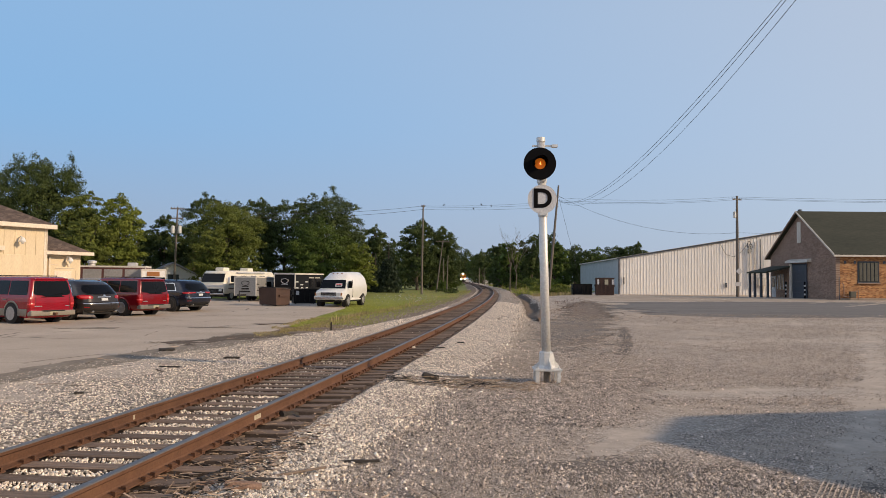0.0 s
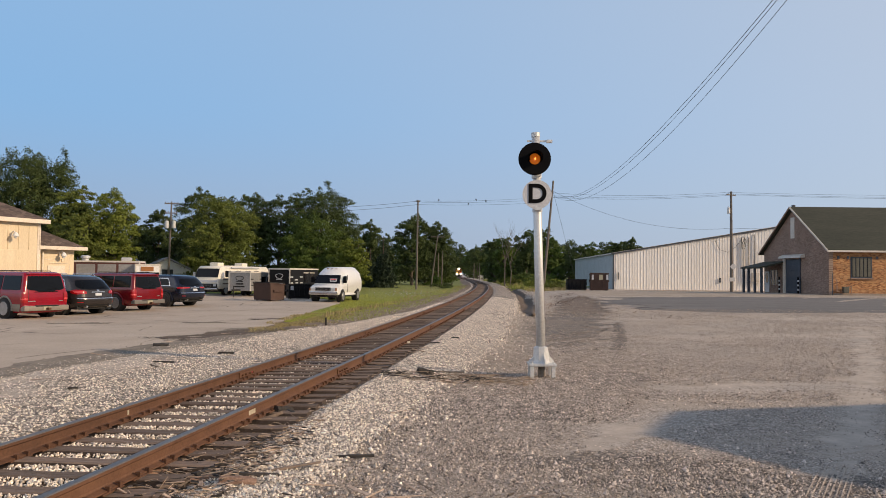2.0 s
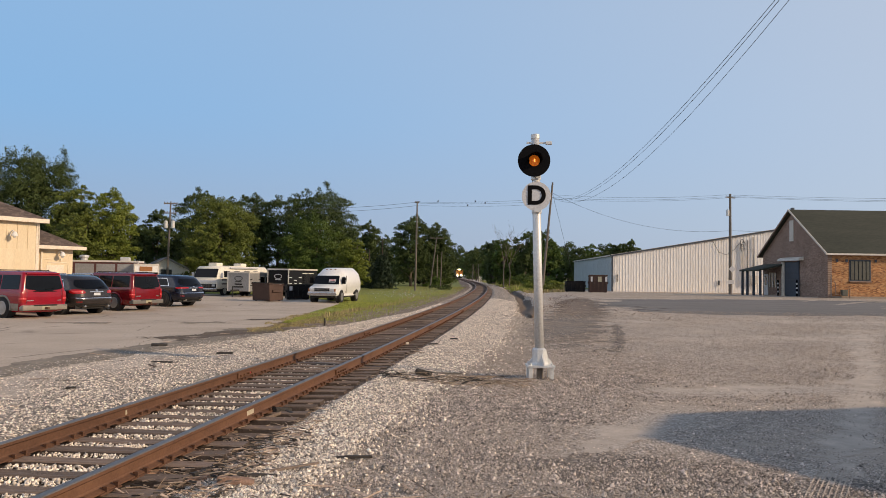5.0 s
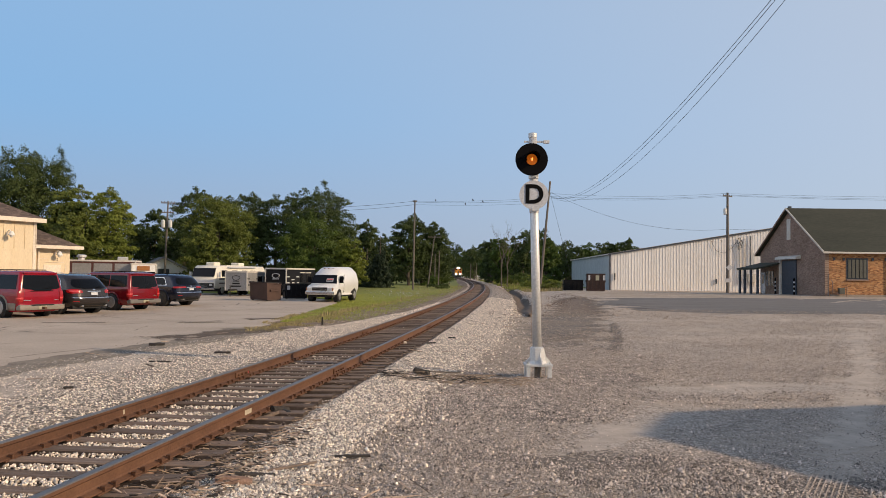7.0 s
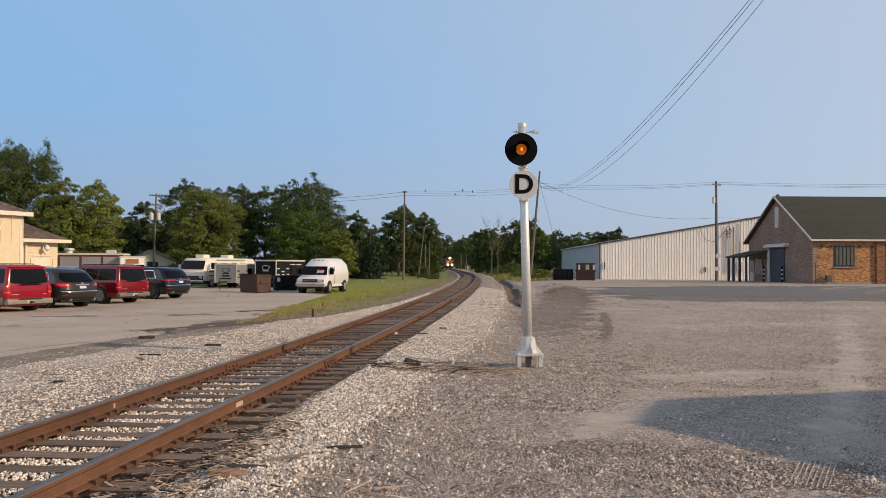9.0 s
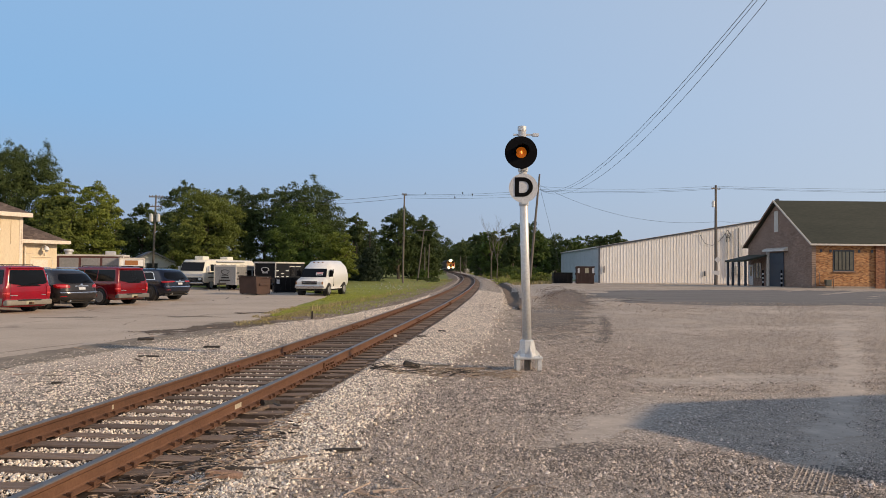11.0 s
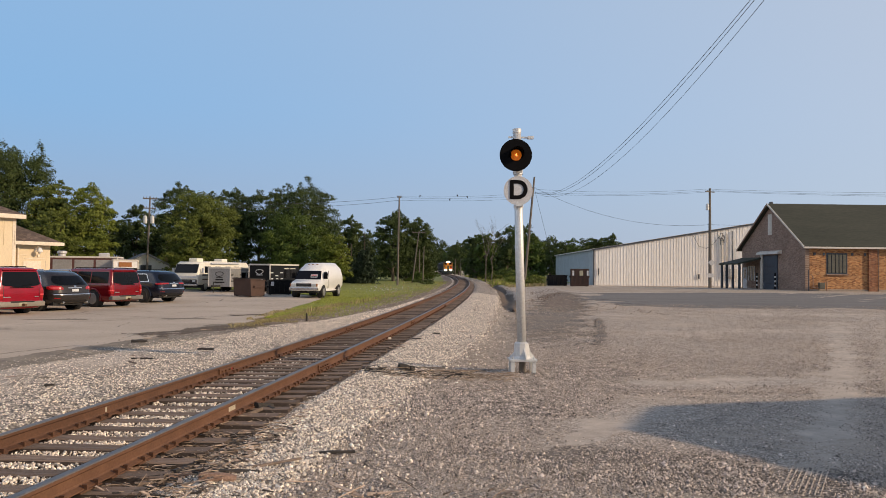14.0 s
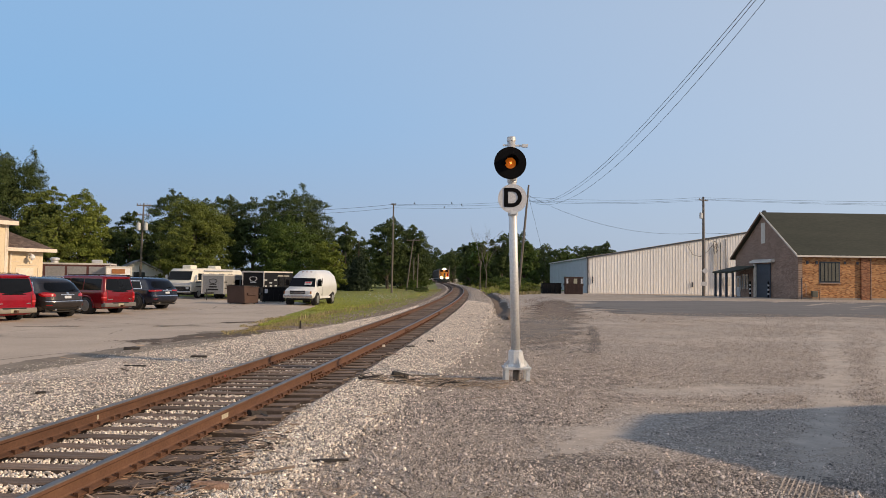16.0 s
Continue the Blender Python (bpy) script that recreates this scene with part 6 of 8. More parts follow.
def tan_house():
    # local +x runs along the lit wall away from the camera, local -y faces the lot
    t = thing("house", pose(-22.6, 42.0, 0.0, 0, 0, 62), "tan sided house with brown shingle roof and wall lamps", "house")
    L, D, E = 15.0, 11.0, 4.62
    part("wall", box(-L, 0.0, -0.2, 0.0, 0.25, E), M_TAN, t, "tan panelled wall")
    part("wall", box(-0.25, 0.25, -0.2, 0.0, D, E), M_TAN, t)
    part("wall", box(-L, 0.25, -0.2, -L + 0.25, D, E), M_TAN, t)
    part("wall", box(-L, D, -0.2, 0.0, D + 0.25, E), M_TAN, t)
    o, R = 0.36, 7.6
    b = bmesh.new()
    eave = [(-L - o, -o, E), (o, -o, E), (o, D + o, E), (-L - o, D + o, E)]
    lo = [b.verts.new(p) for p in eave]
    up_ = [b.verts.new((p[0], p[1], p[2] + 0.06)) for p in eave]
    r0, r1 = b.verts.new((-L + 4.8, D / 2, R)), b.verts.new((-4.8, D / 2, R))
    b.faces.new(lo)
    for i in range(4):
        j = (i + 1) % 4
        b.faces.new((lo[i], lo[j], up_[j], up_[i]))
    b.faces.new((up_[0], up_[1], r1, r0))
    b.faces.new((up_[1], up_[2], r1))
    b.faces.new((up_[2], up_[3], r0, r1))
    b.faces.new((up_[3], up_[0], r0))
    part("roof", b, M_BROWN_ROOF, t, "brown shingle hip roof")
    part("fascia", box(-L - o, -o - 0.03, E - 0.16, o, -o - 0.004, E + 0.07), M_TAN_TRIM, t, "pale peach fascia board")
    part("fascia", box(o + 0.004, -o, E - 0.16, o + 0.03, D + o, E + 0.07), M_TAN_TRIM, t)
    for k in range(24):
        part("batten", box(-0.06 - k * 0.6, -0.03, 2.95, -0.02 - k * 0.6, -0.002, E - 0.01), M_TAN, t)
    part("wall_band", box(-L, -0.12, -0.1, -1.35, -0.004, 2.95, 0.02), M_TAN, t, "lower plain panelled band")
    part("corner_board", box(-0.16, -0.03, -0.1, 0.03, -0.002, E - 0.01), M_TAN_TRIM, t)
    part("vent", box(-7.9, -0.16, 1.75, -7.2, -0.122, 2.2, 0.01), M_UNDER_TRIM, t)
    # lower wing
    W2, D2, E2 = 2.6, 6.0, 3.2
    part("wall", box(0.02, 0.6, -0.2, W2, 0.8, E2), M_TAN, t, "tan wall of the lower wing")
    part("wall", box(W2 - 0.2, 0.8, -0.2, W2, D2, E2), M_TAN, t)
    b = bmesh.new()
    q = [b.verts.new(p) for p in ((0.03, 0.1, E2), (W2 + 0.5, 0.1, E2), (W2 + 0.5, D2 + 0.4, E2), (0.03, D2 + 0.4, E2), (0.03, 3.2, 4.95))]
    for f in ((0, 1, 4), (1, 2, 4), (2, 3, 4), (3, 0, 4), (0, 3, 2, 1)):
        b.faces.new([q[k] for k in f])
    part("roof", b, M_BROWN_ROOF, t, "brown shingle hipped roof of the lower wing")
    part("fascia", box(0.02, 0.03, E2 - 0.17, W2 + 0.46, 0.095, E2 + 0.03), M_TAN_TRIM, t)
    part("fascia", box(W2 + 0.465, 0.03, E2 - 0.16, W2 + 0.5, D2 + 0.4, E2 + 0.03), M_TAN_TRIM, t)
    part("drain_pipe", tube([(0.55, 0.52, 0.0), (0.55, 0.52, 2.9)], 0.05, 8), M_TAN_TRIM, t)
    part("door_frame", box(0.9, 0.56, 0.0, 2.0, 0.598, 2.1, 0.01), M_TAN_TRIM, t)
    def lamp(x, y, z):
        b_ = tube([(x, y, z - 0.12), (x, y - 0.12, z + 0.12), (x, y - 0.3, z + 0.2), (x, y - 0.44, z + 0.1)], 0.032, 8)
        lathe([(0.09, -0.03), (0.09, 0.0)], 14, "y", b_)
        l = part("wall_lamp", b_, M_LAMP_WHITE, t, "white gooseneck wall lamp")
        part("shade", lathe([(0.05, 0.12), (0.1, 0.06), (0.16, -0.04), (0.17, -0.12), (0.15, -0.12), (0.09, 0.03)], 18), M_LAMP_WHITE, l).matrix_basis = Matrix.Translation((x, y - 0.46, z + 0.02))
        part("bulb_guard", lathe([(0.07, -0.02), (0.09, -0.12), (0.07, -0.2), (0.02, -0.22)], 12), M_GALV, l).matrix_basis = Matrix.Translation((x, y - 0.46, z + 0.0))
    lamp(-1.7, 0.0, 3.75)
    # conduits, junction boxes and a sign on the wing's wall
    for pts_ in ([(0.3, 0.58, 0.1), (0.3, 0.58, 2.45), (1.1, 0.58, 2.45)], [(2.3, 0.58, 0.3), (2.3, 0.58, 2.1)], [(1.0, 0.58, 2.25), (2.2, 0.58, 2.25)]):
        part("conduit", tube(pts_, 0.022, 6), M_TAN_TRIM, t, "painted conduit on the wall")
    part("junction_box", box(0.22, 0.5, 1.5, 0.4, 0.598, 1.8, 0.01), M_TAN_TRIM, t)
    part("junction_box", box(1.75, 0.52, 2.35, 1.87, 0.598, 2.5, 0.01), M_TAN_TRIM, t)
    part("notice", box(-7.2, -0.15, 2.2, -6.6, -0.123, 2.75), M_WHITE, t, "small framed notice on the wall")
    part("junction_box", box(-2.9, -0.2, 3.15, -2.5, -0.032, 3.4, 0.02), M_TAN_TRIM, t)
    lamp(1.6, 0.6, 2.75)


tan_house()


M_HOUSE_WHITE = surf("white_house_siding", (0.62, 0.62, 0.62), (0.76, 0.76, 0.75), 0.7, 1.0, 12, relief=0.1)


def far_house():
    t = thing("house", pose(-26.1, 71.5, 0, 0, 0, 25), "distant grey house with pale gable behind trees", "house")
    part("wall", prism([(-2.6, -0.2), (2.6, -0.2), (2.6, 1.7), (0, 3.0), (-2.6, 1.7)], "y", 0.0, 6.0), M_HOUSE_WHITE, t, "white gable wall")
    part("window", box(-0.5, -0.04, 1.2, 0.5, -0.004, 2.0, 0.01), M_PANE, t)
    for s in (-1, 1):
        part("roof", prism([(s * 3.0, 1.5), (0, 3.05), (0, 3.2), (s * 3.0, 1.68)], "y", -0.4, 6.4), M_CLAD_ROOF, t)


M_CLAD_ROOF = surf("grey_shingle", (0.22, 0.22, 0.23), (0.3, 0.3, 0.31), 0.9, 1, 8, relief=0.3)
far_house()


# ---- vehicles ----
def car_paint(name, c, flake=0.15):
    m, nt, b = nodes_of(name)
    n = noise_tex(nt, 1.2, 4)
    nt.links.new(ramp(nt, n, [(0.3, tuple(x * 0.85 for x in c)), (0.7, tuple(min(1, x * 1.12) for x in c))]), b.inputs["Base Color"])
    b.inputs["Roughness"].default_value, b.inputs["Metallic"].default_value = 0.26, flake
    b.inputs["Coat Weight"].default_value, b.inputs["Coat Roughness"].default_value = 0.45, 0.06
    b.inputs["Specular IOR Level"].default_value = 0.4
    return m


M_RED = car_paint("red_car_paint", (0.27, 0.001, 0.012), 0.0)
M_MAROON = car_paint("maroon_car_paint", (0.17, 0.002, 0.007), 0.0)
M_GREY_CAR = car_paint("dark_grey_car_paint", (0.04, 0.034, 0.032), 0.35)
M_NAVY = car_paint("dark_blue_car_paint", (0.014, 0.018, 0.034), 0.35)
M_CLAD = surf("grey_cladding", (0.12, 0.11, 0.10), (0.18, 0.165, 0.15), 0.6, 4, 30, relief=0.08)
M_TAIL = plain("red_tail_lamp", (0.34, 0.006, 0.008), 0.2, 0, 0.0, 0.5)
M_TAIL_LIT = plain("bright_tail_lamp", (0.62, 0.06, 0.065), 0.2, 0, 0.0, 0.5)
M_TAN_CLAD = surf("tan_cladding", (0.21, 0.18, 0.145), (0.29, 0.255, 0.21), 0.45, 4, 30, relief=0.05)
M_PLATE_WHITE = plain("white_number_plate", (0.6, 0.61, 0.62), 0.4)
M_PLATE = plain("number_plate", (0.4, 0.37, 0.26), 0.5)
M_RIM = plain("alloy_rim", (0.42, 0.42, 0.42), 0.35, 0.7)
M_RIM_DARK = plain("dark_rim", (0.06, 0.06, 0.06), 0.4, 0.5)
M_UNDER = plain("underbody", (0.02, 0.02, 0.02), 0.9)
M_VAN = surf("white_van_paint", (0.72, 0.71, 0.68), (0.82, 0.81, 0.78), 0.4, 1.0, 12, relief=0.03, coat=0.3)
M_CREAM = surf("cream_fibreglass", (0.70, 0.65, 0.53), (0.80, 0.76, 0.65), 0.5, 1.0, 12, relief=0.04)
M_LAMP_GLASS = plain("clear_lamp", (0.55, 0.56, 0.56), 0.15)


def smooth_rows(sections, name, material, parent, label="", close_ends=True):
    """A skin over equal-sized closed sections (lists of points)."""
    b = bmesh.new()
    rings = [[b.verts.new(p) for p in sec] for sec in sections]
    n = len(rings[0])
    for r0, r1 in zip(rings, rings[1:]):
        for k in range(n):
            b.faces.new((r0[k], r0[(k + 1) % n], r1[(k + 1) % n], r1[k]))
    if close_ends:
        b.faces.new(rings[0])
        b.faces.new(list(reversed(rings[-1])))
    o = part(name, b, material, parent, label)
    me = o.data
    me.shade_smooth()
    me.set_sharp_from_angle(angle=radians(50))
    return o


def section(x, half, z0, z1, half_top=None, round_=0.08):
    """An upright cross-section: rounded box of half width, narrowing to half_top."""
    ht = half_top or half
    r = min(round_, (z1 - z0) * 0.35)
    right = [(x, -half + r * 0.6, z0), (x, -half, z0 + r), (x, -half - 0.015, (z0 + z1) * 0.5), (x, -ht, z1 - r), (x, -ht + r, z1)]
    return right + [(p[0], -p[1], p[2]) for p in reversed(right)]


def wheel(parent, x, y, r, w, rim, side):
    t = part("wheel", lathe([(r * 0.55, -w / 2), (r * 0.93, -w / 2), (r, -w * 0.3), (r, w * 0.3), (r * 0.93, w / 2), (r * 0.55, w / 2)], 28, "y"), M_RUBBER, parent, "black tyre on rim", True)
    t.matrix_basis = Matrix.Translation((x, y, r))
    # hub, spokes and lip stand a little proud of the dark middle
    y0, y1 = side * (w / 2 + 0.006), side * (w / 2 + 0.016)
    b = lathe([(0.01, y1), (r * 0.16, y1), (r * 0.2, y0)], 16, "y")
    lathe([(r * 0.57, y0), (r * 0.60, y1), (r * 0.66, y1), (r * 0.69, y0)], 28, "y", b)
    for k in range(7):
        a = k * math.tau / 7
        vs = [b.verts.new((math.cos(a + da) * q * r, y1 - side * 0.004, math.sin(a + da) * q * r)) for q, da in ((0.15, -0.5), (0.15, 0.5), (0.6, 0.26), (0.6, -0.26))]
        b.faces.new(vs)
    part("rim", b, rim, t)


SHELLS = {
    # height, tail, nose, half width, rear corner radius, front corner radius
    "truck": [(0.36, -1.02, 4.30, 0.86, 0.10, 0.25), (0.46, -1.14, 4.48, 0.955, 0.10, 0.28), (0.62, -1.17, 4.56, 0.985, 0.10, 0.30), (0.66, -1.15, 4.57, 0.985, 0.09, 0.30),
              (0.95, -1.15, 4.57, 1.0, 0.09, 0.30), (1.08, -1.145, 4.50, 0.995, 0.09, 0.30), (1.15, -1.14, 4.30, 0.985, 0.09, 0.30), (1.19, -1.13, 3.10, 0.965, 0.09, 0.25),
              (1.24, -1.12, 2.98, 0.95, 0.10, 0.25), (1.60, -1.05, 2.52, 0.885, 0.11, 0.24), (1.80, -1.00, 2.24, 0.845, 0.12, 0.24), (1.88, -0.96, 2.10, 0.81, 0.14, 0.24),
              (1.935, -0.86, 1.95, 0.74, 0.16, 0.24), (1.955, -0.70, 1.75, 0.62, 0.18, 0.22), (1.965, -0.40, 1.40, 0.35, 0.18, 0.18)],
    "crossover": [(0.30, -0.80, 3.60, 0.82, 0.30, 0.40), (0.40, -1.02, 3.80, 0.90, 0.34, 0.46), (0.52, -1.13, 3.90, 0.955, 0.38, 0.50), (0.68, -1.16, 3.93, 0.975, 0.40, 0.52),
                  (0.76, -1.14, 3.93, 0.98, 0.40, 0.52), (0.80, -1.08, 3.92, 0.98, 0.38, 0.52), (1.00, -1.05, 3.86, 0.97, 0.38, 0.50), (1.08, -1.03, 3.70, 0.955, 0.38, 0.50),
                  (1.12, -1.01, 2.95, 0.935, 0.38, 0.40), (1.16, -0.98, 2.78, 0.915, 0.38, 0.40), (1.45, -0.74, 2.24, 0.82, 0.38, 0.36), (1.58, -0.60, 1.98, 0.765, 0.38, 0.34),
                  (1.66, -0.46, 1.80, 0.71, 0.36, 0.32), (1.72, -0.22, 1.55, 0.61, 0.34, 0.30), (1.75, 0.05, 1.20, 0.46, 0.30, 0.28), (1.76, 0.35, 0.90, 0.22, 0.16, 0.16)],
    "wagon": [(0.32, -0.86, 3.60, 0.84, 0.20, 0.36), (0.42, -1.04, 3.80, 0.92, 0.24, 0.42), (0.54, -1.14, 3.90, 0.955, 0.26, 0.46), (0.70, -1.16, 3.93, 0.97, 0.27, 0.48),
              (0.76, -1.13, 3.93, 0.975, 0.26, 0.48), (0.80, -1.09, 3.92, 0.975, 0.24, 0.48), (1.02, -1.07, 3.86, 0.965, 0.24, 0.46), (1.09, -1.05, 3.70, 0.95, 0.25, 0.46),
              (1.13, -1.03, 2.95, 0.93, 0.26, 0.40), (1.17, -1.00, 2.78, 0.91, 0.27, 0.40), (1.45, -0.80, 2.20, 0.83, 0.28, 0.36), (1.58, -0.68, 1.95, 0.785, 0.28, 0.34),
              (1.66, -0.56, 1.78, 0.73, 0.28, 0.32), (1.71, -0.34, 1.50, 0.62, 0.28, 0.30), (1.73, -0.05, 1.20, 0.46, 0.26, 0.28), (1.74, 0.3, 0.9, 0.22, 0.16, 0.16)]}


def suv(name, m, label, paint, kind_="truck", L=5.6, W=2.0, H=1.97, lower=None, rim=None, wheel_r=0.39, group="cars parked in a row", drop=0.0, plain_=False):
    """A sport utility vehicle drawn over level slices; its rear axle is over the origin, its nose towards +x."""
    t = thing(name, m, label, "car", group)
    rows = np.array(SHELLS[kind_])
    rows[:, 2] *= (L - 1.16) / rows[:, 2].max()
    rows[:, 3:] *= W / 2 / rows[:, 3].max()
    kz = H / rows[:, 0].max()
    rows[:, 0] *= kz
    rows[:, 0] -= drop
    truck = kind_ == "truck"

    def spot(p, z, lift=0.0):
        """The place on the skin p metres round from the middle of the tail (left side positive) at height z."""
        xr, xf, hw, rr_, rf = (float(np.interp(z, rows[:, 0], rows[:, k])) for k in range(1, 6))
        s, q = (1 if p >= 0 else -1), abs(p)
        a, arc, side = hw - rr_, rr_ * math.pi / 2, xf - rf - xr - rr_
        bow = (0.05 if truck else 0.12)
        if q <= a:
            x, y, n = xr, q, (-1.0, 0.0)
        elif q <= a + arc:
            th = (q - a) / rr_
            x, y, n = xr + rr_ - rr_ * math.cos(th), a + rr_ * math.sin(th), (-math.cos(th), math.sin(th))
        elif q <= a + arc + side:
            x, y, n = xr + rr_ + q - a - arc, hw, (0.0, 1.0)
        elif q <= a + arc + side + rf * math.pi / 2:
            th = (q - a - arc - side) / rf
            x, y, n = xf - rf + rf * math.sin(th), hw - rf + rf * math.cos(th), (math.sin(th), math.cos(th))
        else:
            x, y, n = xf, max(hw - rf - (q - a - arc - side - rf * math.pi / 2), 0.0), (1.0, 0.0)
        x += (bow * (y / max(hw, 0.01)) ** 2 - bow * 0.5) * (1 if x < 1 else -1.2) * min(1.0, hw)
        return Vector((x + n[0] * lift, s * (y + n[1] * lift), z))

    def round_of(z):
        xr, xf, hw, rr_, rf = (float(np.interp(z, rows[:, 0], rows[:, k])) for k in range(1, 6))
        return hw - rr_ + rr_ * math.pi / 2 + xf - rf - xr - rr_ + rf * math.pi / 2 + hw - rf

    def at_x(x, z):
        """How far round the skin the side reaches x."""
        xr, xf, hw, rr_, rf = (float(np.interp(z, rows[:, 0], rows[:, k])) for k in range(1, 6))
        return hw - rr_ + rr_ * math.pi / 2 + x - xr - rr_

    # the painted shell
    b = bmesh.new()
    zs = sorted(set([*rows[:, 0]] + [*np.linspace(rows[0, 0], rows[-1, 0], 26)]))
    rings = []
    for z in zs:
        full = round_of(z)
        xr, xf, hw, rr_, rf = (float(np.interp(z, rows[:, 0], rows[:, k])) for k in range(1, 6))
        a, arc, side = hw - rr_, rr_ * math.pi / 2, xf - rf - xr - rr_
        marks = [*np.linspace(0, a, 5)] + [*(a + np.linspace(0, arc, 6)[1:])] + [*(a + arc + np.linspace(0, side, 12)[1:])] + [*(a + arc + side + np.linspace(0, rf * math.pi / 2, 6)[1:])] + [*np.linspace(a + arc + side + rf * math.pi / 2, full, 4)[1:]]
        half = [spot(p, z) for p in marks]
        other = [Vector((v.x, -v.y, v.z)) for v in half[1:-1]]
        rings.append([b.verts.new(v) for v in half + other[::-1]])
    n = len(rings[0])
    for r0, r1 in zip(rings, rings[1:]):
        for k in range(n):
            b.faces.new((r0[k], r0[(k + 1) % n], r1[(k + 1) % n], r1[k]))
    b.faces.new(rings[0])
    b.faces.new(list(reversed(rings[-1])))
    body = part("body", b, paint, t, "glossy painted body shell")
    body.data.shade_smooth()
    body.data.set_sharp_from_angle(angle=radians(38))

    def patch(name_, outline, material, parent=t, lift=0.012, label_="", rounds=2):
        """A piece of skin with the outline of (round, height), a little proud of the shell."""
        pts = [tuple(q) for q in outline]
        if rounds:
            # corners cut back by a fixed small radius
            nxt = []
            for (pa, za), (p0, z0), (p1, z1) in zip(pts[-1:] + pts[:-1], pts, pts[1:] + pts[:1]):
                la, lb = math.hypot(pa - p0, za - z0), math.hypot(p1 - p0, z1 - z0)
                ca, cb = min(0.04 * rounds, la * 0.45) / la, min(0.04 * rounds, lb * 0.45) / lb
                A, B = (p0 + (pa - p0) * ca, z0 + (za - z0) * ca), (p0 + (p1 - p0) * cb, z0 + (z1 - z0) * cb)
                for f in (0.0, 0.33, 0.67, 1.0):
                    nxt.append(tuple((1 - f) ** 2 * A[k] + 2 * f * (1 - f) * (p0, z0)[k] + f * f * B[k] for k in (0, 1)))
            pts = nxt
        fine = []
        for (p0, z0), (p1, z1) in zip(pts, pts[1:] + pts[:1]):
            k_ = max(1, int(math.hypot(p1 - p0, z1 - z0) / 0.09))
            fine += [(p0 + (p1 - p0) * i / k_, z0 + (z1 - z0) * i / k_) for i in range(k_)]
        pts = fine
        cp = (min(p for p, _ in pts) + max(p for p, _ in pts)) / 2
        cz = (min(z for _, z in pts) + max(z for _, z in pts)) / 2
        q = bmesh.new()
        levels = [[q.verts.new(spot(p, z, -0.012)) for p, z in pts]]
        for f in (1.0, 0.82, 0.64, 0.46, 0.28, 0.12):
            levels.append([q.verts.new(spot(cp + (p - cp) * f, cz + (z - cz) * f, lift)) for p, z in pts])
        mid = q.verts.new(spot(cp, cz, lift))
        k_ = len(pts)
        for l0, l1 in zip(levels, levels[1:]):
            for i in range(k_):
                q.faces.new((l0[i], l0[(i + 1) % k_], l1[(i + 1) % k_], l1[i]))
        for i in range(k_):
            q.faces.new((levels[-1][i], levels[-1][(i + 1) % k_], mid))
        o = part(name_, q, material, parent, label_, True)
        o.data.set_sharp_from_angle(angle=radians(40))
        return o

    def band(name_, p0, p1, z0, z1, material, lift=0.01, nu=40, nv=5, label_=""):
        """A strip round the skin, with closed edges."""
        q = bmesh.new()
        grid = []
        for i in range(nu + 1):
            p = p0 + (p1 - p0) * i / nu
            col = [q.verts.new(spot(p, z0, -0.02))] + [q.verts.new(spot(p, z0 + (z1 - z0) * k / nv, lift)) for k in range(nv + 1)] + [q.verts.new(spot(p, z1, -0.02))]
            grid.append(col)
        for c0, c1 in zip(grid, grid[1:]):
            for k in range(len(c0) - 1):
                q.faces.new((c0[k], c1[k], c1[k + 1], c0[k + 1]))
        q.faces.new(grid[0])
        q.faces.new(grid[-1][::-1])
        o = part(name_, q, material, t, label_, True)
        o.data.set_sharp_from_angle(angle=radians(40))
        return o

    hw = W / 2
    g = lambda z: z * kz - drop
    H = H - drop
    # glass
    if truck:
        wa, wb = hw - 0.20, hw - 0.27
        patch("rear_window", [(-wb, g(1.79)), (wb, g(1.79)), (wa + 0.03, g(1.30)), (wa - 0.1, g(1.245)), (wa * 0.55, g(1.225)), (wa * 0.45, g(1.195)), (-wa * 0.45, g(1.195)), (-wa * 0.55, g(1.225)), (-wa + 0.1, g(1.245)), (-wa - 0.03, g(1.30))], M_GLASS_DARK, label_="dark tinted rear window", rounds=1)
        panes = ((-0.92, 0.22, 0.06, 0.0), (0.30, 1.26, 0.0, 0.0), (1.34, 2.62, 0.0, -0.55))
        z0, z1 = g(1.25), g(1.80)
    else:
        wa, wb = hw - 0.22, hw - 0.30
        patch("rear_window", [(-wb, g(1.53)), (wb, g(1.53)), (wa + 0.06, g(1.30)), (wa - 0.02, g(1.17)), (wa * 0.5, g(1.13)), (-wa * 0.5, g(1.13)), (-wa + 0.02, g(1.17)), (-wa - 0.06, g(1.30))], M_GLASS_DARK, label_="dark tinted wraparound rear window")
        panes = ((-0.30, 0.62, 0.22, 0.0), (0.70, 1.50, 0.0, 0.0), (1.58, 2.45, 0.0, -0.52))
        z0, z1 = g(1.15), g(1.52)
    kx = (L - 1.16) / (4.57 if truck else 3.93)
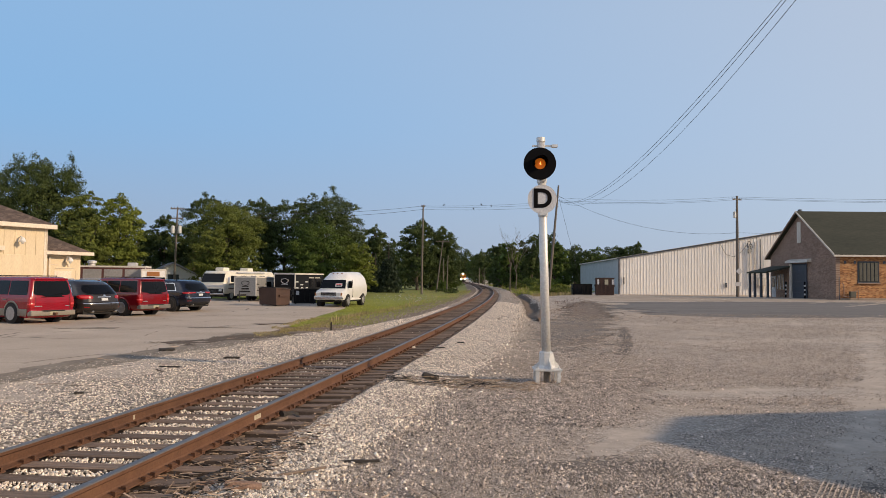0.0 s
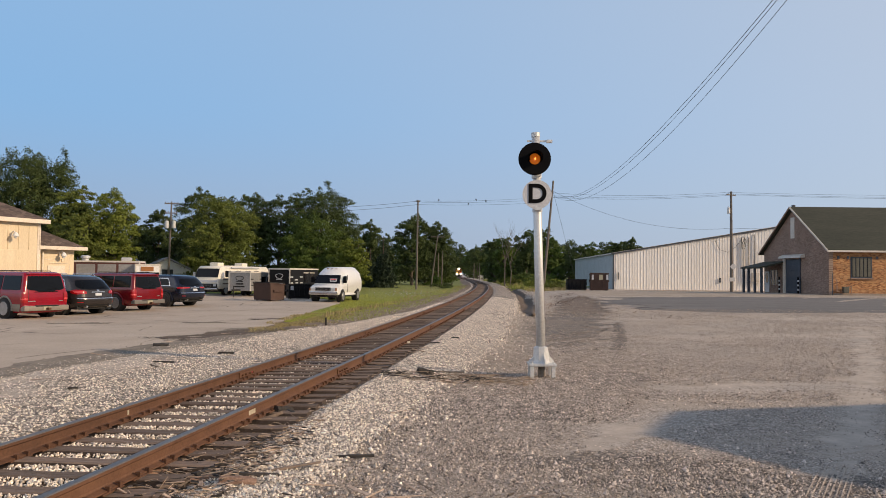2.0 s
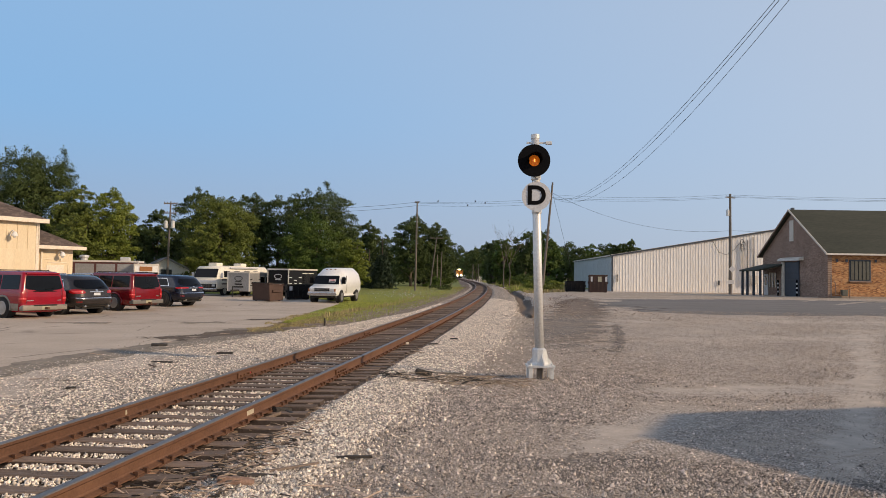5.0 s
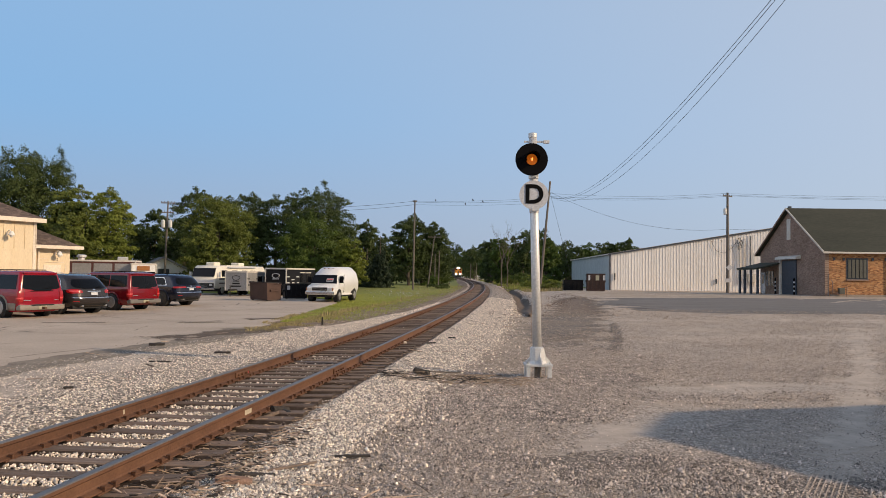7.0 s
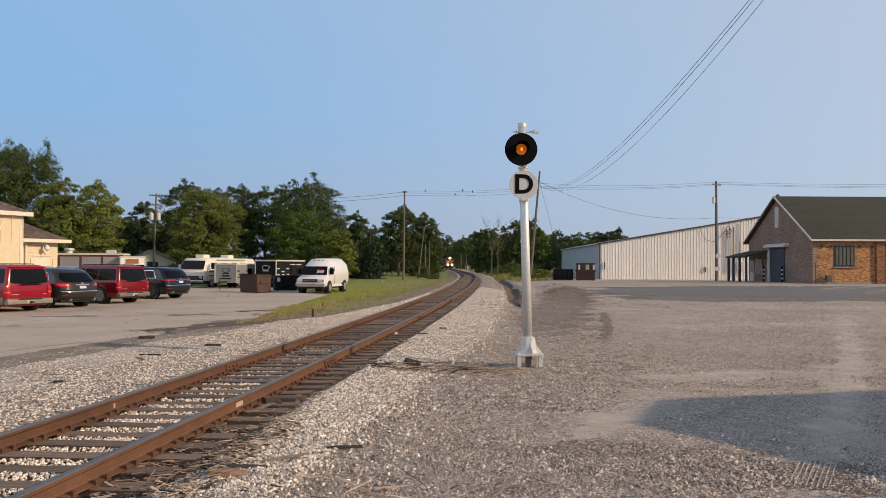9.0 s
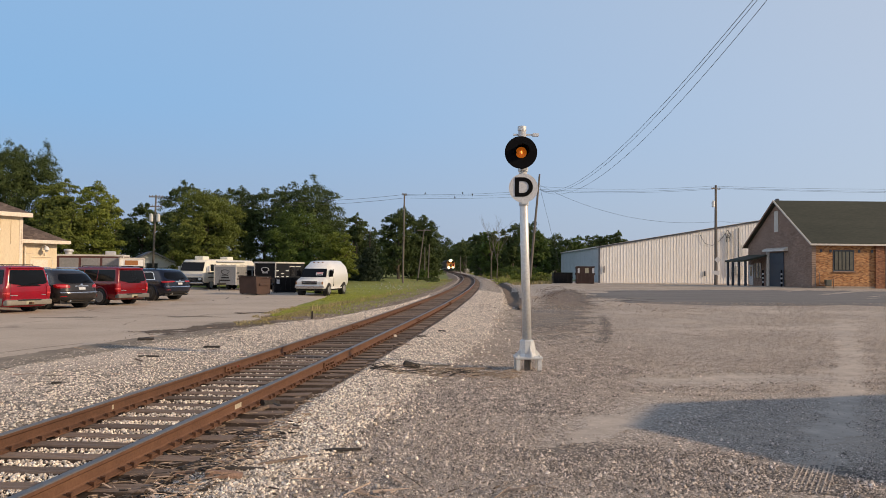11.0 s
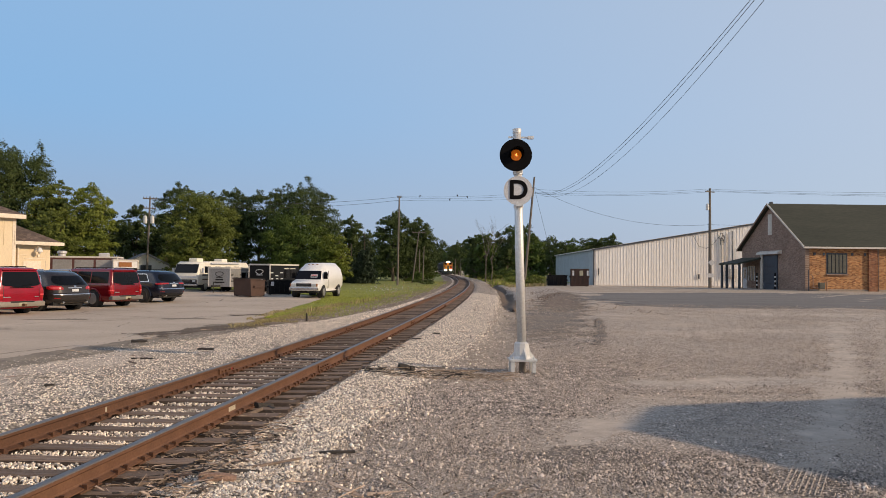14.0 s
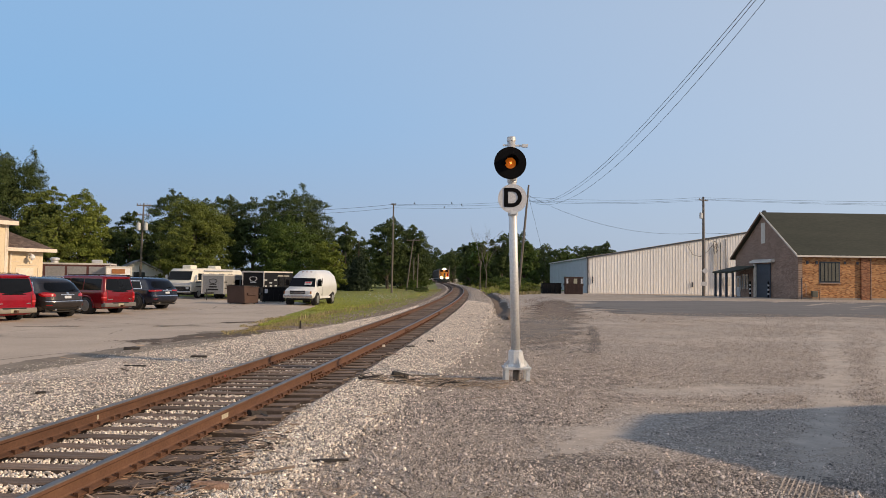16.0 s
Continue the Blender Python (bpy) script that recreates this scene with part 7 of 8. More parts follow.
    for s in (-1, 1):
        for xa, xb, d0, d1 in panes:
            xa, xb, d1 = (xa * kx if xa > 0 else xa), xb * kx, d1 * kx
            if not truck:
                patch("window_trim", [(s * at_x(xa - 0.05, z0), z0 - 0.03), (s * at_x(xb + 0.05, z0), z0 - 0.03), (s * at_x(xb + d1 + 0.04, z1), z1 + 0.03), (s * at_x(xa + d0 - 0.04, z1), z1 + 0.03)], M_CHROME, lift=0.002, label_="chrome window trim", rounds=1)
            patch("side_window", [(s * at_x(xa, z0), z0), (s * at_x(xb, z0), z0), (s * at_x(xb + d1, z1), z1), (s * at_x(xa + d0, z1), z1)], M_GLASS_DARK, rounds=1, label_="dark tinted side window")
    zw0, zw1 = (g(1.235), g(1.86)) if truck else (g(1.15), g(1.60))
    f0, f1 = round_of(zw0), round_of(zw1)
    patch("windscreen", [(f0 - hw + 0.16, zw0), (f0 - 0.002, zw0), (f1 - 0.002, zw1), (f1 - hw + 0.3, zw1)], M_GLASS_DARK, rounds=0)
    patch("windscreen", [(-f0 + hw - 0.16, zw0), (-f0 + 0.002, zw0), (-f1 + 0.002, zw1), (-f1 + hw - 0.3, zw1)], M_GLASS_DARK, rounds=0)
    xm = spot(0, g(1.27 if truck else 1.2)).x
    part("wiper", tube([(xm - 0.03, -0.02, g(1.25 if truck else 1.17)), (xm - 0.02, -0.42, g(1.31 if truck else 1.24))], 0.013, 5), M_BLACK, t)
    # tail
    corner = hw
    if truck:
        for s in (-1, 1):
            lampo = patch("tail_lamp", [(s * (corner - 0.2), g(0.75)), (s * (corner + 0.10), g(0.75)), (s * (corner + 0.10), g(1.16)), (s * (corner - 0.2), g(1.16))], M_TAIL, lift=0.015, label_="tall red tail lamp", rounds=1)
            patch("lamp_glass", [(s * (corner - 0.19), g(0.86)), (s * (corner + 0.08), g(0.86)), (s * (corner + 0.08), g(0.93)), (s * (corner - 0.19), g(0.93))], M_TAIL_LIT, lampo, 0.02, "pale reversing lamp", 0)
            patch("tailgate_seam", [(s * (corner - 0.225), g(0.68)), (s * (corner - 0.212), g(0.68)), (s * (corner - 0.235), g(1.86)), (s * (corner - 0.248), g(1.86))], M_UNDER, lift=0.002, rounds=0)
        patch("handle_strip", [(-0.5, g(1.155)), (0.5, g(1.155)), (0.46, g(1.19)), (-0.46, g(1.19))], M_BLACK, lift=0.008, rounds=0, label_="black tailgate handle strip")
        patch("badge", [(-0.70, g(0.80)), (-0.52, g(0.80)), (-0.52, g(0.83)), (-0.70, g(0.83))], M_CHROME, lift=0.008, rounds=0)
        patch("badge", [(0.45, g(0.80)), (0.74, g(0.80)), (0.74, g(0.83)), (0.45, g(0.83))], M_CHROME, lift=0.008, rounds=0)
        bb = box(-1.235, -hw + 0.02, g(0.44), -0.98, hw - 0.02, g(0.64), 0.035)
        part("rear_bumper", bb, lower or M_CLAD, t, "pale rear bumper with a step", True)
        part("bumper_step", box(-1.24, -hw * 0.5, g(0.60), -1.1, hw * 0.5, g(0.655), 0.008), M_UNDER, t, "black bumper step")
        part("number_plate", box(-1.247, -0.16, g(0.46), -1.2, 0.16, g(0.60)), M_PLATE, t, "pale number plate")
        part("hitch", box(-1.42, -0.05, 0.34, -1.0, 0.05, 0.43, 0.01), M_RAIL_SIDE, t, "rusty tow hitch")
        if lower:
            reach = at_x(L - 1.16 - 0.6, 0.6)
            for s in (-1, 1):
                band("side_cladding", s * (corner + 0.12), s * reach, g(0.42), g(0.70), lower, 0.012, 40, 4, "pale lower side cladding")
        top = rows[-4, 0]
        for s in (-1, 1):
            part("roof_rail", tube([(-0.55, s * (hw - 0.34), top - 0.06), (-0.45, s * (hw - 0.34), H + 0.025), (1.55, s * (hw - 0.34), H + 0.025), (1.68, s * (hw - 0.34), top - 0.06)], 0.02, 6), M_BLACK, t)
        for x in (-0.35, 1.3):
            part("roof_bar", tube([(x, -hw + 0.34, H + 0.025), (x, hw - 0.34, H + 0.025)], 0.016, 6), M_BLACK, t)
        part("spoiler", box(-1.06, -hw + 0.26, g(1.845), -0.8, hw - 0.26, g(1.90), 0.02), paint, t)
    else:
        wide = kind_ == "crossover"
        for s in (-1, 1):
            if wide:
                lampo = patch("tail_lamp", [(s * (corner - 0.50), g(0.95)), (s * (corner - 0.05), g(0.92)), (s * (corner + 0.16), g(0.99)), (s * (corner + 0.14), g(1.09)), (s * (corner - 0.1), g(1.13)), (s * (corner - 0.44), g(1.08))], M_TAIL, lift=0.012, label_="wide red tail lamp")
                patch("lamp_glass", [(s * (corner - 0.36), g(1.00)), (s * (corner - 0.02), g(0.98)), (s * (corner + 0.05), g(1.06)), (s * (corner - 0.30), g(1.07))], M_TAIL_LIT, lampo, 0.018, "bright red lamp glass", 1)
            else:
                patch("tail_lamp", [(s * (corner - 0.62), g(1.0)), (s * (corner + 0.1), g(0.97)), (s * (corner + 0.12), g(1.07)), (s * (corner - 0.62), g(1.07))], M_TAIL, lift=0.012, label_="slim red tail lamp", rounds=1)
            part("exhaust", tube([(-1.16, s * 0.58, 0.36), (-0.8, s * 0.58, 0.36)], [0.045, 0.045], 10), M_CHROME, t)
            patch("reflector", [(s * (corner - 0.30), g(0.57)), (s * (corner - 0.08), g(0.57)), (s * (corner - 0.08), g(0.60)), (s * (corner - 0.30), g(0.60))], M_TAIL, lift=0.005, rounds=0)
            patch("tailgate_seam", [(s * (corner - 0.34), g(0.80)), (s * (corner - 0.33), g(0.80)), (s * (corner - 0.33), g(1.12)), (s * (corner - 0.34), g(1.12))], M_UNDER, lift=0.002, rounds=0)
        if not plain_:
            patch("number_plate", [(-0.16, g(0.86)), (0.16, g(0.86)), (0.16, g(0.97)), (-0.16, g(0.97))], M_PLATE_WHITE, lift=0.015, rounds=0, label_="white number plate")
            patch("garnish", [(-0.34, g(1.0)), (0.34, g(1.0)), (0.32, g(1.035)), (-0.32, g(1.035))], M_CHROME, lift=0.012, rounds=0, label_="chrome garnish strip")
            patch("badge", [(-0.07, g(1.06)), (0.07, g(1.06)), (0.06, g(1.12)), (-0.06, g(1.12))], M_CHROME, lift=0.012, rounds=2)
            band("bumper_insert", -hw + 0.18, hw - 0.18, g(0.36), g(0.47), M_UNDER, 0.006, 20, 2, "dark lower bumper insert")
            band("bumper_trim", -hw + 0.05, hw - 0.05, g(0.735), g(0.765), M_CHROME, 0.004, 24, 2, "bright bumper strip")
        for s in (-1, 1):
            part("roof_rail", tube([(-0.1, s * (hw - 0.36), H - 0.06), (0.02, s * (hw - 0.36), H + 0.03), (1.25, s * (hw - 0.36), H + 0.02), (1.38, s * (hw - 0.36), H - 0.09)], 0.018, 6), M_BLACK if kind_ == "wagon" else M_CHROME, t)
    # sides
    for s in (-1, 1):
        zb = g(1.24 if truck else 1.15)
        xm = spot(at_x(rows[:, 2].max() - (1.85 if truck else 1.35), zb), zb).x
        part("mirror", box(xm - 0.08, min(s * (hw - 0.03), s * (hw + 0.22)), zb + 0.0, xm + 0.08, max(s * (hw - 0.03), s * (hw + 0.22)), zb + 0.19, 0.035), paint, t)
        for hx in (0.42, 1.5):
            c = spot(s * at_x(hx * kx, g(1.06)), g(1.06))
            part("door_handle", box(c.x - 0.1, c.y - 0.02, c.z - 0.018, c.x + 0.1, c.y + 0.02, c.z + 0.018, 0.008), M_CLAD if truck else M_CHROME, t)
        for sx in (0.27, 1.30, 2.55):
            patch("door_seam", [(s * at_x(sx * kx, g(0.5)), g(0.5)), (s * at_x(sx * kx + 0.012, g(0.5)), g(0.5)), (s * at_x(sx * kx + 0.012, g(1.2)), g(1.2)), (s * at_x(sx * kx, g(1.2)), g(1.2))], M_UNDER, lift=0.002, rounds=0)
        for wx in (0.0, rows[:, 2].max() - 1.0):
            ar = bmesh.new()
            n_ = 16
            rows_ = []
            for rr_, yy in ((wheel_r + 0.04, hw - 0.14), (wheel_r + 0.04, hw + 0.010), (wheel_r + 0.075, hw + 0.018), (wheel_r + 0.11, hw + 0.004), (wheel_r + 0.11, hw - 0.14)):
                rows_.append([ar.verts.new((wx + rr_ * math.cos(a), s * yy, wheel_r + rr_ * math.sin(a))) for a in np.linspace(radians(-10), radians(190), n_)])
            for k in range(5):
                for i in range(n_ - 1):
                    ar.faces.new((rows_[k][i], rows_[k][i + 1], rows_[(k + 1) % 5][i + 1], rows_[(k + 1) % 5][i]))
            part("wheel_arch", ar, lower if lower and truck else paint, t, smooth=True)
            o = part("wheel_well", lathe([(wheel_r + 0.045, s * (hw - 0.3)), (wheel_r + 0.045, s * (hw + 0.006))], 26, "y"), M_UNDER, t)
            o.matrix_basis = Matrix.Translation((wx, 0, wheel_r + 0.01))
            wheel(t, wx, s * (hw - 0.1), wheel_r, 0.26, rim or M_RIM, s)
    part("underbody", box(-0.9, -hw + 0.15, 0.24, rows[:, 2].max() - 0.4, hw - 0.15, 0.46), M_UNDER, t)
    for s in (-1, 1):
        zf = g(0.86)
        f = round_of(zf)
        patch("headlight", [(s * (f - hw + 0.02), zf - 0.07), (s * (f - hw + 0.40), zf - 0.07), (s * (f - hw + 0.40), zf + 0.08), (s * (f - hw + 0.02), zf + 0.08)], M_LAMP_GLASS, lift=0.01)
    return t


def small(m, k=0.92):
    """A pose at a little under full size."""
    return m @ Matrix.Scale(k, 4)


def at(x, y, heading, z=None):
    """A pose on the ground with +x turned to the heading (degrees from the world's +x)."""
    return pose(x, y, float(ground_z(x, y)) + 0.022 if z is None else z, 0, 0, heading)


suv("suv", small(at(-15.62, 28.3, 152), 0.955), "large red sport utility vehicle with tan lower trim", M_RED, "truck", L=5.75, W=1.9, H=1.96, lower=M_TAN_CLAD, drop=0.13)
suv("suv", small(at(-14.95, 31.0, 155), 0.97), "dark grey crossover with rounded tail and red lamps", M_GREY_CAR, "crossover", L=5.1, W=2.04, H=1.72, drop=0.03)
suv("suv", small(at(-14.15, 34.3, 155), 0.935), "maroon sport utility vehicle with grey rear bumper", M_MAROON, "truck", L=5.4, W=1.94, H=1.93, drop=0.09)
suv("suv", small(at(-13.6, 38.9, 157), 0.97), "dark blue sport utility vehicle with dusty tail", M_NAVY, "wagon", L=5.1, W=2.0, H=1.68, rim=M_RIM_DARK)


for x_, y_, r_ in ((13.6, 350.0, 262), (16.4, 345.0, 280)):
    suv("suv", at(x_, y_, r_), "small distant white car beside the track", M_VAN, "wagon", L=4.8, W=1.9, H=1.7, group="cars far down the track", plain_=True)


M_AMBER_DULL = plain("amber_plastic", (0.3, 0.12, 0.03), 0.4)


def box_van():
    """White cutaway van with a tall rounded moulded body; front bumper at the origin, nose towards +x."""
    t = thing("van", at(-7.1, 45.9, 259) @ Matrix.Scale(0.95, 4), "white van with tall rounded moulded cargo body", "van")
    h = 1.0
    rows = [section(x, hw, 0.45, z1, ht, r) for x, hw, z1, ht, r in ((0.0, 0.88, 0.90, 0.85, 0.08), (-0.06, 0.94, 1.0, 0.9, 0.08), (-0.25, 0.97, 1.07, 0.92, 0.09), (-0.55, 0.98, 1.13, 0.93, 0.1), (-0.95, 0.99, 1.19, 0.95, 0.1))]
    smooth_rows(rows, "bonnet", M_VAN, t, "short white bonnet")
    rows = [section(x, hw, 0.45, z1, ht, r) for x, hw, z1, ht, r in ((-0.80, 0.98, 1.16, 0.93, 0.08), (-1.22, 0.99, 1.76, 0.85, 0.12), (-1.30, 0.99, 1.82, 0.85, 0.14), (-1.5, 1.0, 2.02, 0.84, 0.2), (-1.9, 1.02, 2.22, 0.86, 0.28), (-2.6, 1.03, 2.3, 0.88, 0.32),
                                                               (-4.2, 1.03, 2.32, 0.88, 0.32), (-5.0, 1.02, 2.28, 0.87, 0.32), (-5.3, 1.0, 2.16, 0.86, 0.3), (-5.42, 0.9, 1.95, 0.8, 0.25))]
    smooth_rows(rows, "body", M_VAN, t, "white moulded body with rounded edges")
    def pane(name_, pts, lab=""):
        b = bmesh.new()
        b.faces.new([b.verts.new(p) for p in pts])
        o = part(name_, b, M_GLASS_DARK, t, lab)
        s_ = o.modifiers.new("thickness", "SOLIDIFY")
        s_.thickness, s_.offset = 0.02, 0
        return o
    pane("windscreen", [(-0.815, 0.89, 1.20), (-0.815, -0.89, 1.20), (-1.205, -0.80, 1.755), (-1.205, 0.80, 1.755)], "dark raked windscreen")
    nt_ = part("notice", box(-0.01, -0.23, -0.12, 0.01, 0.23, 0.12), M_WHITE, t, "white and red notice behind the windscreen")
    nt_.matrix_basis = Matrix.Translation((-0.945, 0.38, 1.42)) @ Matrix.Rotation(radians(-35), 4, "Y")
    part("notice_bar", box(0.011, -0.2, 0.02, 0.016, 0.2, 0.09), M_TAIL_LIT, nt_, "red bar of lettering")
    part("notice_bar", box(0.011, -0.18, -0.08, 0.016, 0.18, -0.03), M_UNDER, nt_)
    for s in (-1, 1):
        pane("side_window", [(-1.08, s * 0.998, 1.22), (-1.85, s * 1.027, 1.22), (-1.85, s * 0.975, 1.70), (-1.36, s * 0.955, 1.70)])
        part("door_line", box(-1.98, s * 1.012 - 0.02, 0.6, -1.955, s * 1.012 + 0.02, 1.75), M_UNDER, t)
        part("mirror", box(-1.2, s * 1.12 - 0.12, 1.25, -1.08, s * 1.12 + 0.12, 1.62, 0.03), M_BLACK, t, "black door mirror")
        part("headlight", box(-0.06, s * 0.69 - 0.15, 0.73, 0.025, s * 0.69 + 0.15, 0.91, 0.015), M_LAMP_GLASS, t)
        part("indicator", box(-0.08, s * 0.88 - 0.05, 0.73, 0.01, s * 0.88 + 0.05, 0.91, 0.01), M_AMBER_DULL, t)
        for x in (-1.0, -4.3):
            o = part("wheel_well", lathe([(0.43, s * 0.7), (0.43, s * 1.035)], 24, "y"), M_UNDER, t)
            o.matrix_basis = Matrix.Translation((x, 0, 0.4))
            wheel(t, x, s * 0.93, 0.37, 0.24, M_RIM, s)
    g = part("grille", box(-0.04, -0.52, 0.72, 0.02, 0.52, 0.93, 0.01), M_UNDER, t, "dark grille with chrome bars")
    for z in (0.72, 0.82, 0.925):
        part("grille_bar", box(0.015, -0.53, z, 0.035, 0.53, z + 0.022), M_CHROME, g)
    part("bumper", box(-0.2, -0.95, 0.48, 0.1, 0.95, 0.68, 0.04), M_CHROME, t, "chrome front bumper")
    part("underbody", box(-5.2, -0.85, 0.3, -0.3, 0.85, 0.5), M_UNDER, t)
    part("skirt", box(-4.9, -1.0, 0.4, -1.5, 1.0, 0.5, 0.02), M_VAN, t)
    for k in (-0.3, 0.0, 0.3):
        part("marker_lamp", box(-1.84, k - 0.05, 2.15, -1.74, k + 0.05, 2.2, 0.01), M_AMBER_DULL, t)
    return t


box_van()


def motorhome():
    t = thing("motorhome", at(-17.6, 56.2, 256) @ Matrix.Scale(0.9, 4), "cream motorhome with large windscreen and roof air conditioners", "motorhome")
    # nose at the origin towards +x, body behind
    rows = [section(x, 1.18, 0.55, z1, 1.12, 0.14) for x, z1 in ((0.0, 1.35), (-0.12, 1.5), (-0.5, 2.35), (-0.8, 2.5), (-8.9, 2.5), (-9.1, 2.3))]
    smooth_rows(rows, "body", M_CREAM, t, "cream ribbed body")
    b = bmesh.new()
    b.faces.new([b.verts.new(p) for p in ((-0.13, 1.05, 1.55), (-0.13, -1.05, 1.55), (-0.46, -1.02, 2.26), (-0.46, 1.02, 2.26))])
    o = part("windscreen", b, M_GLASS_DARK, t, "large dark windscreen")
    o.modifiers.new("thickness", "SOLIDIFY").thickness = 0.04
    part("nose_band", box(-0.1, -1.1, 0.6, 0.04, 1.1, 1.0, 0.04), M_UNDER, t, "dark front grille band")
    part("bumper", box(-0.1, -1.15, 0.45, 0.12, 1.15, 0.62, 0.03), M_CHROME, t)
    for s in (-1, 1):
        part("headlight", box(-0.02, s * 0.85 - 0.14, 0.78, 0.06, s * 0.85 + 0.14, 0.95, 0.02), M_LAMP_GLASS, t)
        part("stripe", box(-7.5, s * 1.195 - 0.01, 1.28, -0.7, s * 1.195 + 0.01, 1.45), M_CLAD, t)
        for x in (-1.5, -3.2, -5.0, -6.6):
            part("side_window", box(x - 0.5, s * 1.19 - 0.02, 1.55, x + 0.4, s * 1.19 + 0.02, 2.1, 0.01), M_GLASS_DARK, t)
        part("mirror", box(-0.5, s * 1.38 - 0.1, 1.5, -0.4, s * 1.38 + 0.1, 1.95, 0.03), M_WHITE, t)
        for x in (-1.3, -5.6):
            wheel(t, x, s * 1.02, 0.4, 0.26, M_RIM, s)
    for x in (-1.7, -5.9):
        part("roof_cooler", box(x - 0.5, -0.4, 2.48, x + 0.5, 0.4, 2.8, 0.08), M_CREAM, t, "cream roof air conditioner")
    part("roof_rack", box(-4.8, -0.8, 2.49, -2.6, 0.8, 2.56, 0.02), M_TRIM, t)
    part("underbody", box(-7.5, -1.0, 0.3, -0.3, 1.0, 0.6), M_UNDER, t)
    g = part("grille", box(0.03, -0.55, 0.64, 0.06, 0.55, 0.96, 0.01), M_UNDER, t, "dark grille with bright bars")
    for z in (0.7, 0.78, 0.86):
        part("grille_bar", box(0.055, -0.54, z, 0.075, 0.54, z + 0.025), M_CHROME, g)
    part("front_band", box(-0.13, -1.06, 1.12, 0.02, 1.06, 1.3, 0.02), M_WHITE, t, "white band under the windscreen")
    for s in (-1, 1):
        part("awning", tube([(-6.9, s * 1.24, 2.36), (-2.0, s * 1.24, 2.36)], 0.07, 8), M_WHITE, t, "rolled white awning")
        part("lower_stripe", box(-7.5, s * 1.195 - 0.008, 0.95, -0.7, s * 1.195 + 0.008, 1.05), M_BROWN_STRIPE, t)


M_BROWN_STRIPE = plain("brown_stripe", (0.12, 0.07, 0.045), 0.5)
motorhome()
M_TRAILER_GREY = surf("grey_trailer_skin", (0.24, 0.24, 0.235), (0.34, 0.335, 0.33), 0.5, 0.8, 10, metal=0.2, relief=0.05)
M_TRAILER_BLACK = surf("black_trailer_skin", (0.008, 0.008, 0.009), (0.016, 0.016, 0.018), 0.5, 1, 10, relief=0.04)
M_TRAILER_BLACK.node_tree.nodes["Principled BSDF"].inputs["Specular IOR Level"].default_value = 0.12
M_TRAILER_RED = surf("maroon_trailer_skin", (0.07, 0.025, 0.022), (0.11, 0.04, 0.035), 0.6, 1, 10, relief=0.04)


def trailer(x, y, heading, L, W, H, skin, label, badge, windows=0, edge=True, floor_z=0.4, opening=False):
    """An enclosed trailer; its front is at the origin, towards +x."""
    t = thing("enclosed_trailer", at(x, y, heading), label, "trailer", "trailers beside the lot")
    part("body", box(-L, -W / 2, floor_z, 0, W / 2, H, 0.03), skin, t)
    if edge:
        for s in (-1, 1):
            part("corner_post", box(-0.04, s * W / 2 - 0.05, floor_z, 0.02, s * W / 2 + 0.03, H + 0.01, 0.01), M_TRIM, t)
            part("roof_edge", box(-L - 0.02, s * W / 2 - 0.04, H - 0.08, 0.02, s * W / 2 + 0.025, H + 0.03, 0.01), M_TRIM, t)
        part("roof_edge", box(-0.03, -W / 2, H - 0.08, 0.03, W / 2, H + 0.03, 0.01), M_TRIM, t, "pale metal roof edge")
    if badge:
        # unreadable lettering and a drawn emblem, as plain shapes
        zc = floor_z + (H - floor_z) * 0.66
        e = part("emblem", tube([(0.012, 0.30 * math.cos(q) * (1 + 0.25 * math.sin(q)), zc + 0.17 * math.sin(q)) for q in np.linspace(0, math.tau, 25)], 0.022, 6), badge, t, "drawn emblem with a puffed outline")
        part("emblem_bar", box(0.004, -0.26, zc - 0.26, 0.014, 0.26, zc - 0.2), badge, e)
        for k in range(3):
            part("lettering_bar", box(-0.5 - k * 0.75, W / 2 + 0.003, zc - 0.1 - 0.22 * (k % 2), -0.05 - k * 0.75, W / 2 + 0.012, zc - 0.02 - 0.22 * (k % 2)), badge, t)
            part("lettering_bar", box(-0.5 - k * 0.75, W / 2 + 0.003, zc - 0.55, -0.15 - k * 0.75, W / 2 + 0.012, zc - 0.47), badge, t)
        for k, wd in enumerate((0.8, 0.6)):
            part("lettering_bar", box(0.004, -wd / 2, floor_z + 0.28 + k * 0.2, 0.014, wd / 2, floor_z + 0.38 + k * 0.2), badge, t)
    for s in (-1, 1):
        for k in range(windows):
            w = part("window", box(-L * 0.85 + k * 1.0, s * W / 2 - 0.015, H - 1.05, -L * 0.85 + k * 1.0 + 0.7, s * W / 2 + 0.015, H - 0.35, 0.01), M_GLASS_DARK, t)
            part("window_frame", box(-L * 0.85 + k * 1.0 - 0.06, s * W / 2 - 0.012, H - 0.35, -L * 0.85 + k * 1.0 + 0.76, s * W / 2 + 0.02, H - 0.28), M_TRIM, w)
        for k in (0, 1):
            wheel(t, -L * 0.55 - k * 0.75, s * (W / 2 - 0.02), 0.33, 0.2, M_RIM, s)
    part("tongue", box(0.0, -0.08, 0.42, 1.1, 0.08, 0.54, 0.01), M_UNDER, t)
    part("jack", tube([(0.9, 0, 0.0), (0.9, 0, 0.8)], 0.04, 8), M_UNDER, t)
    return t


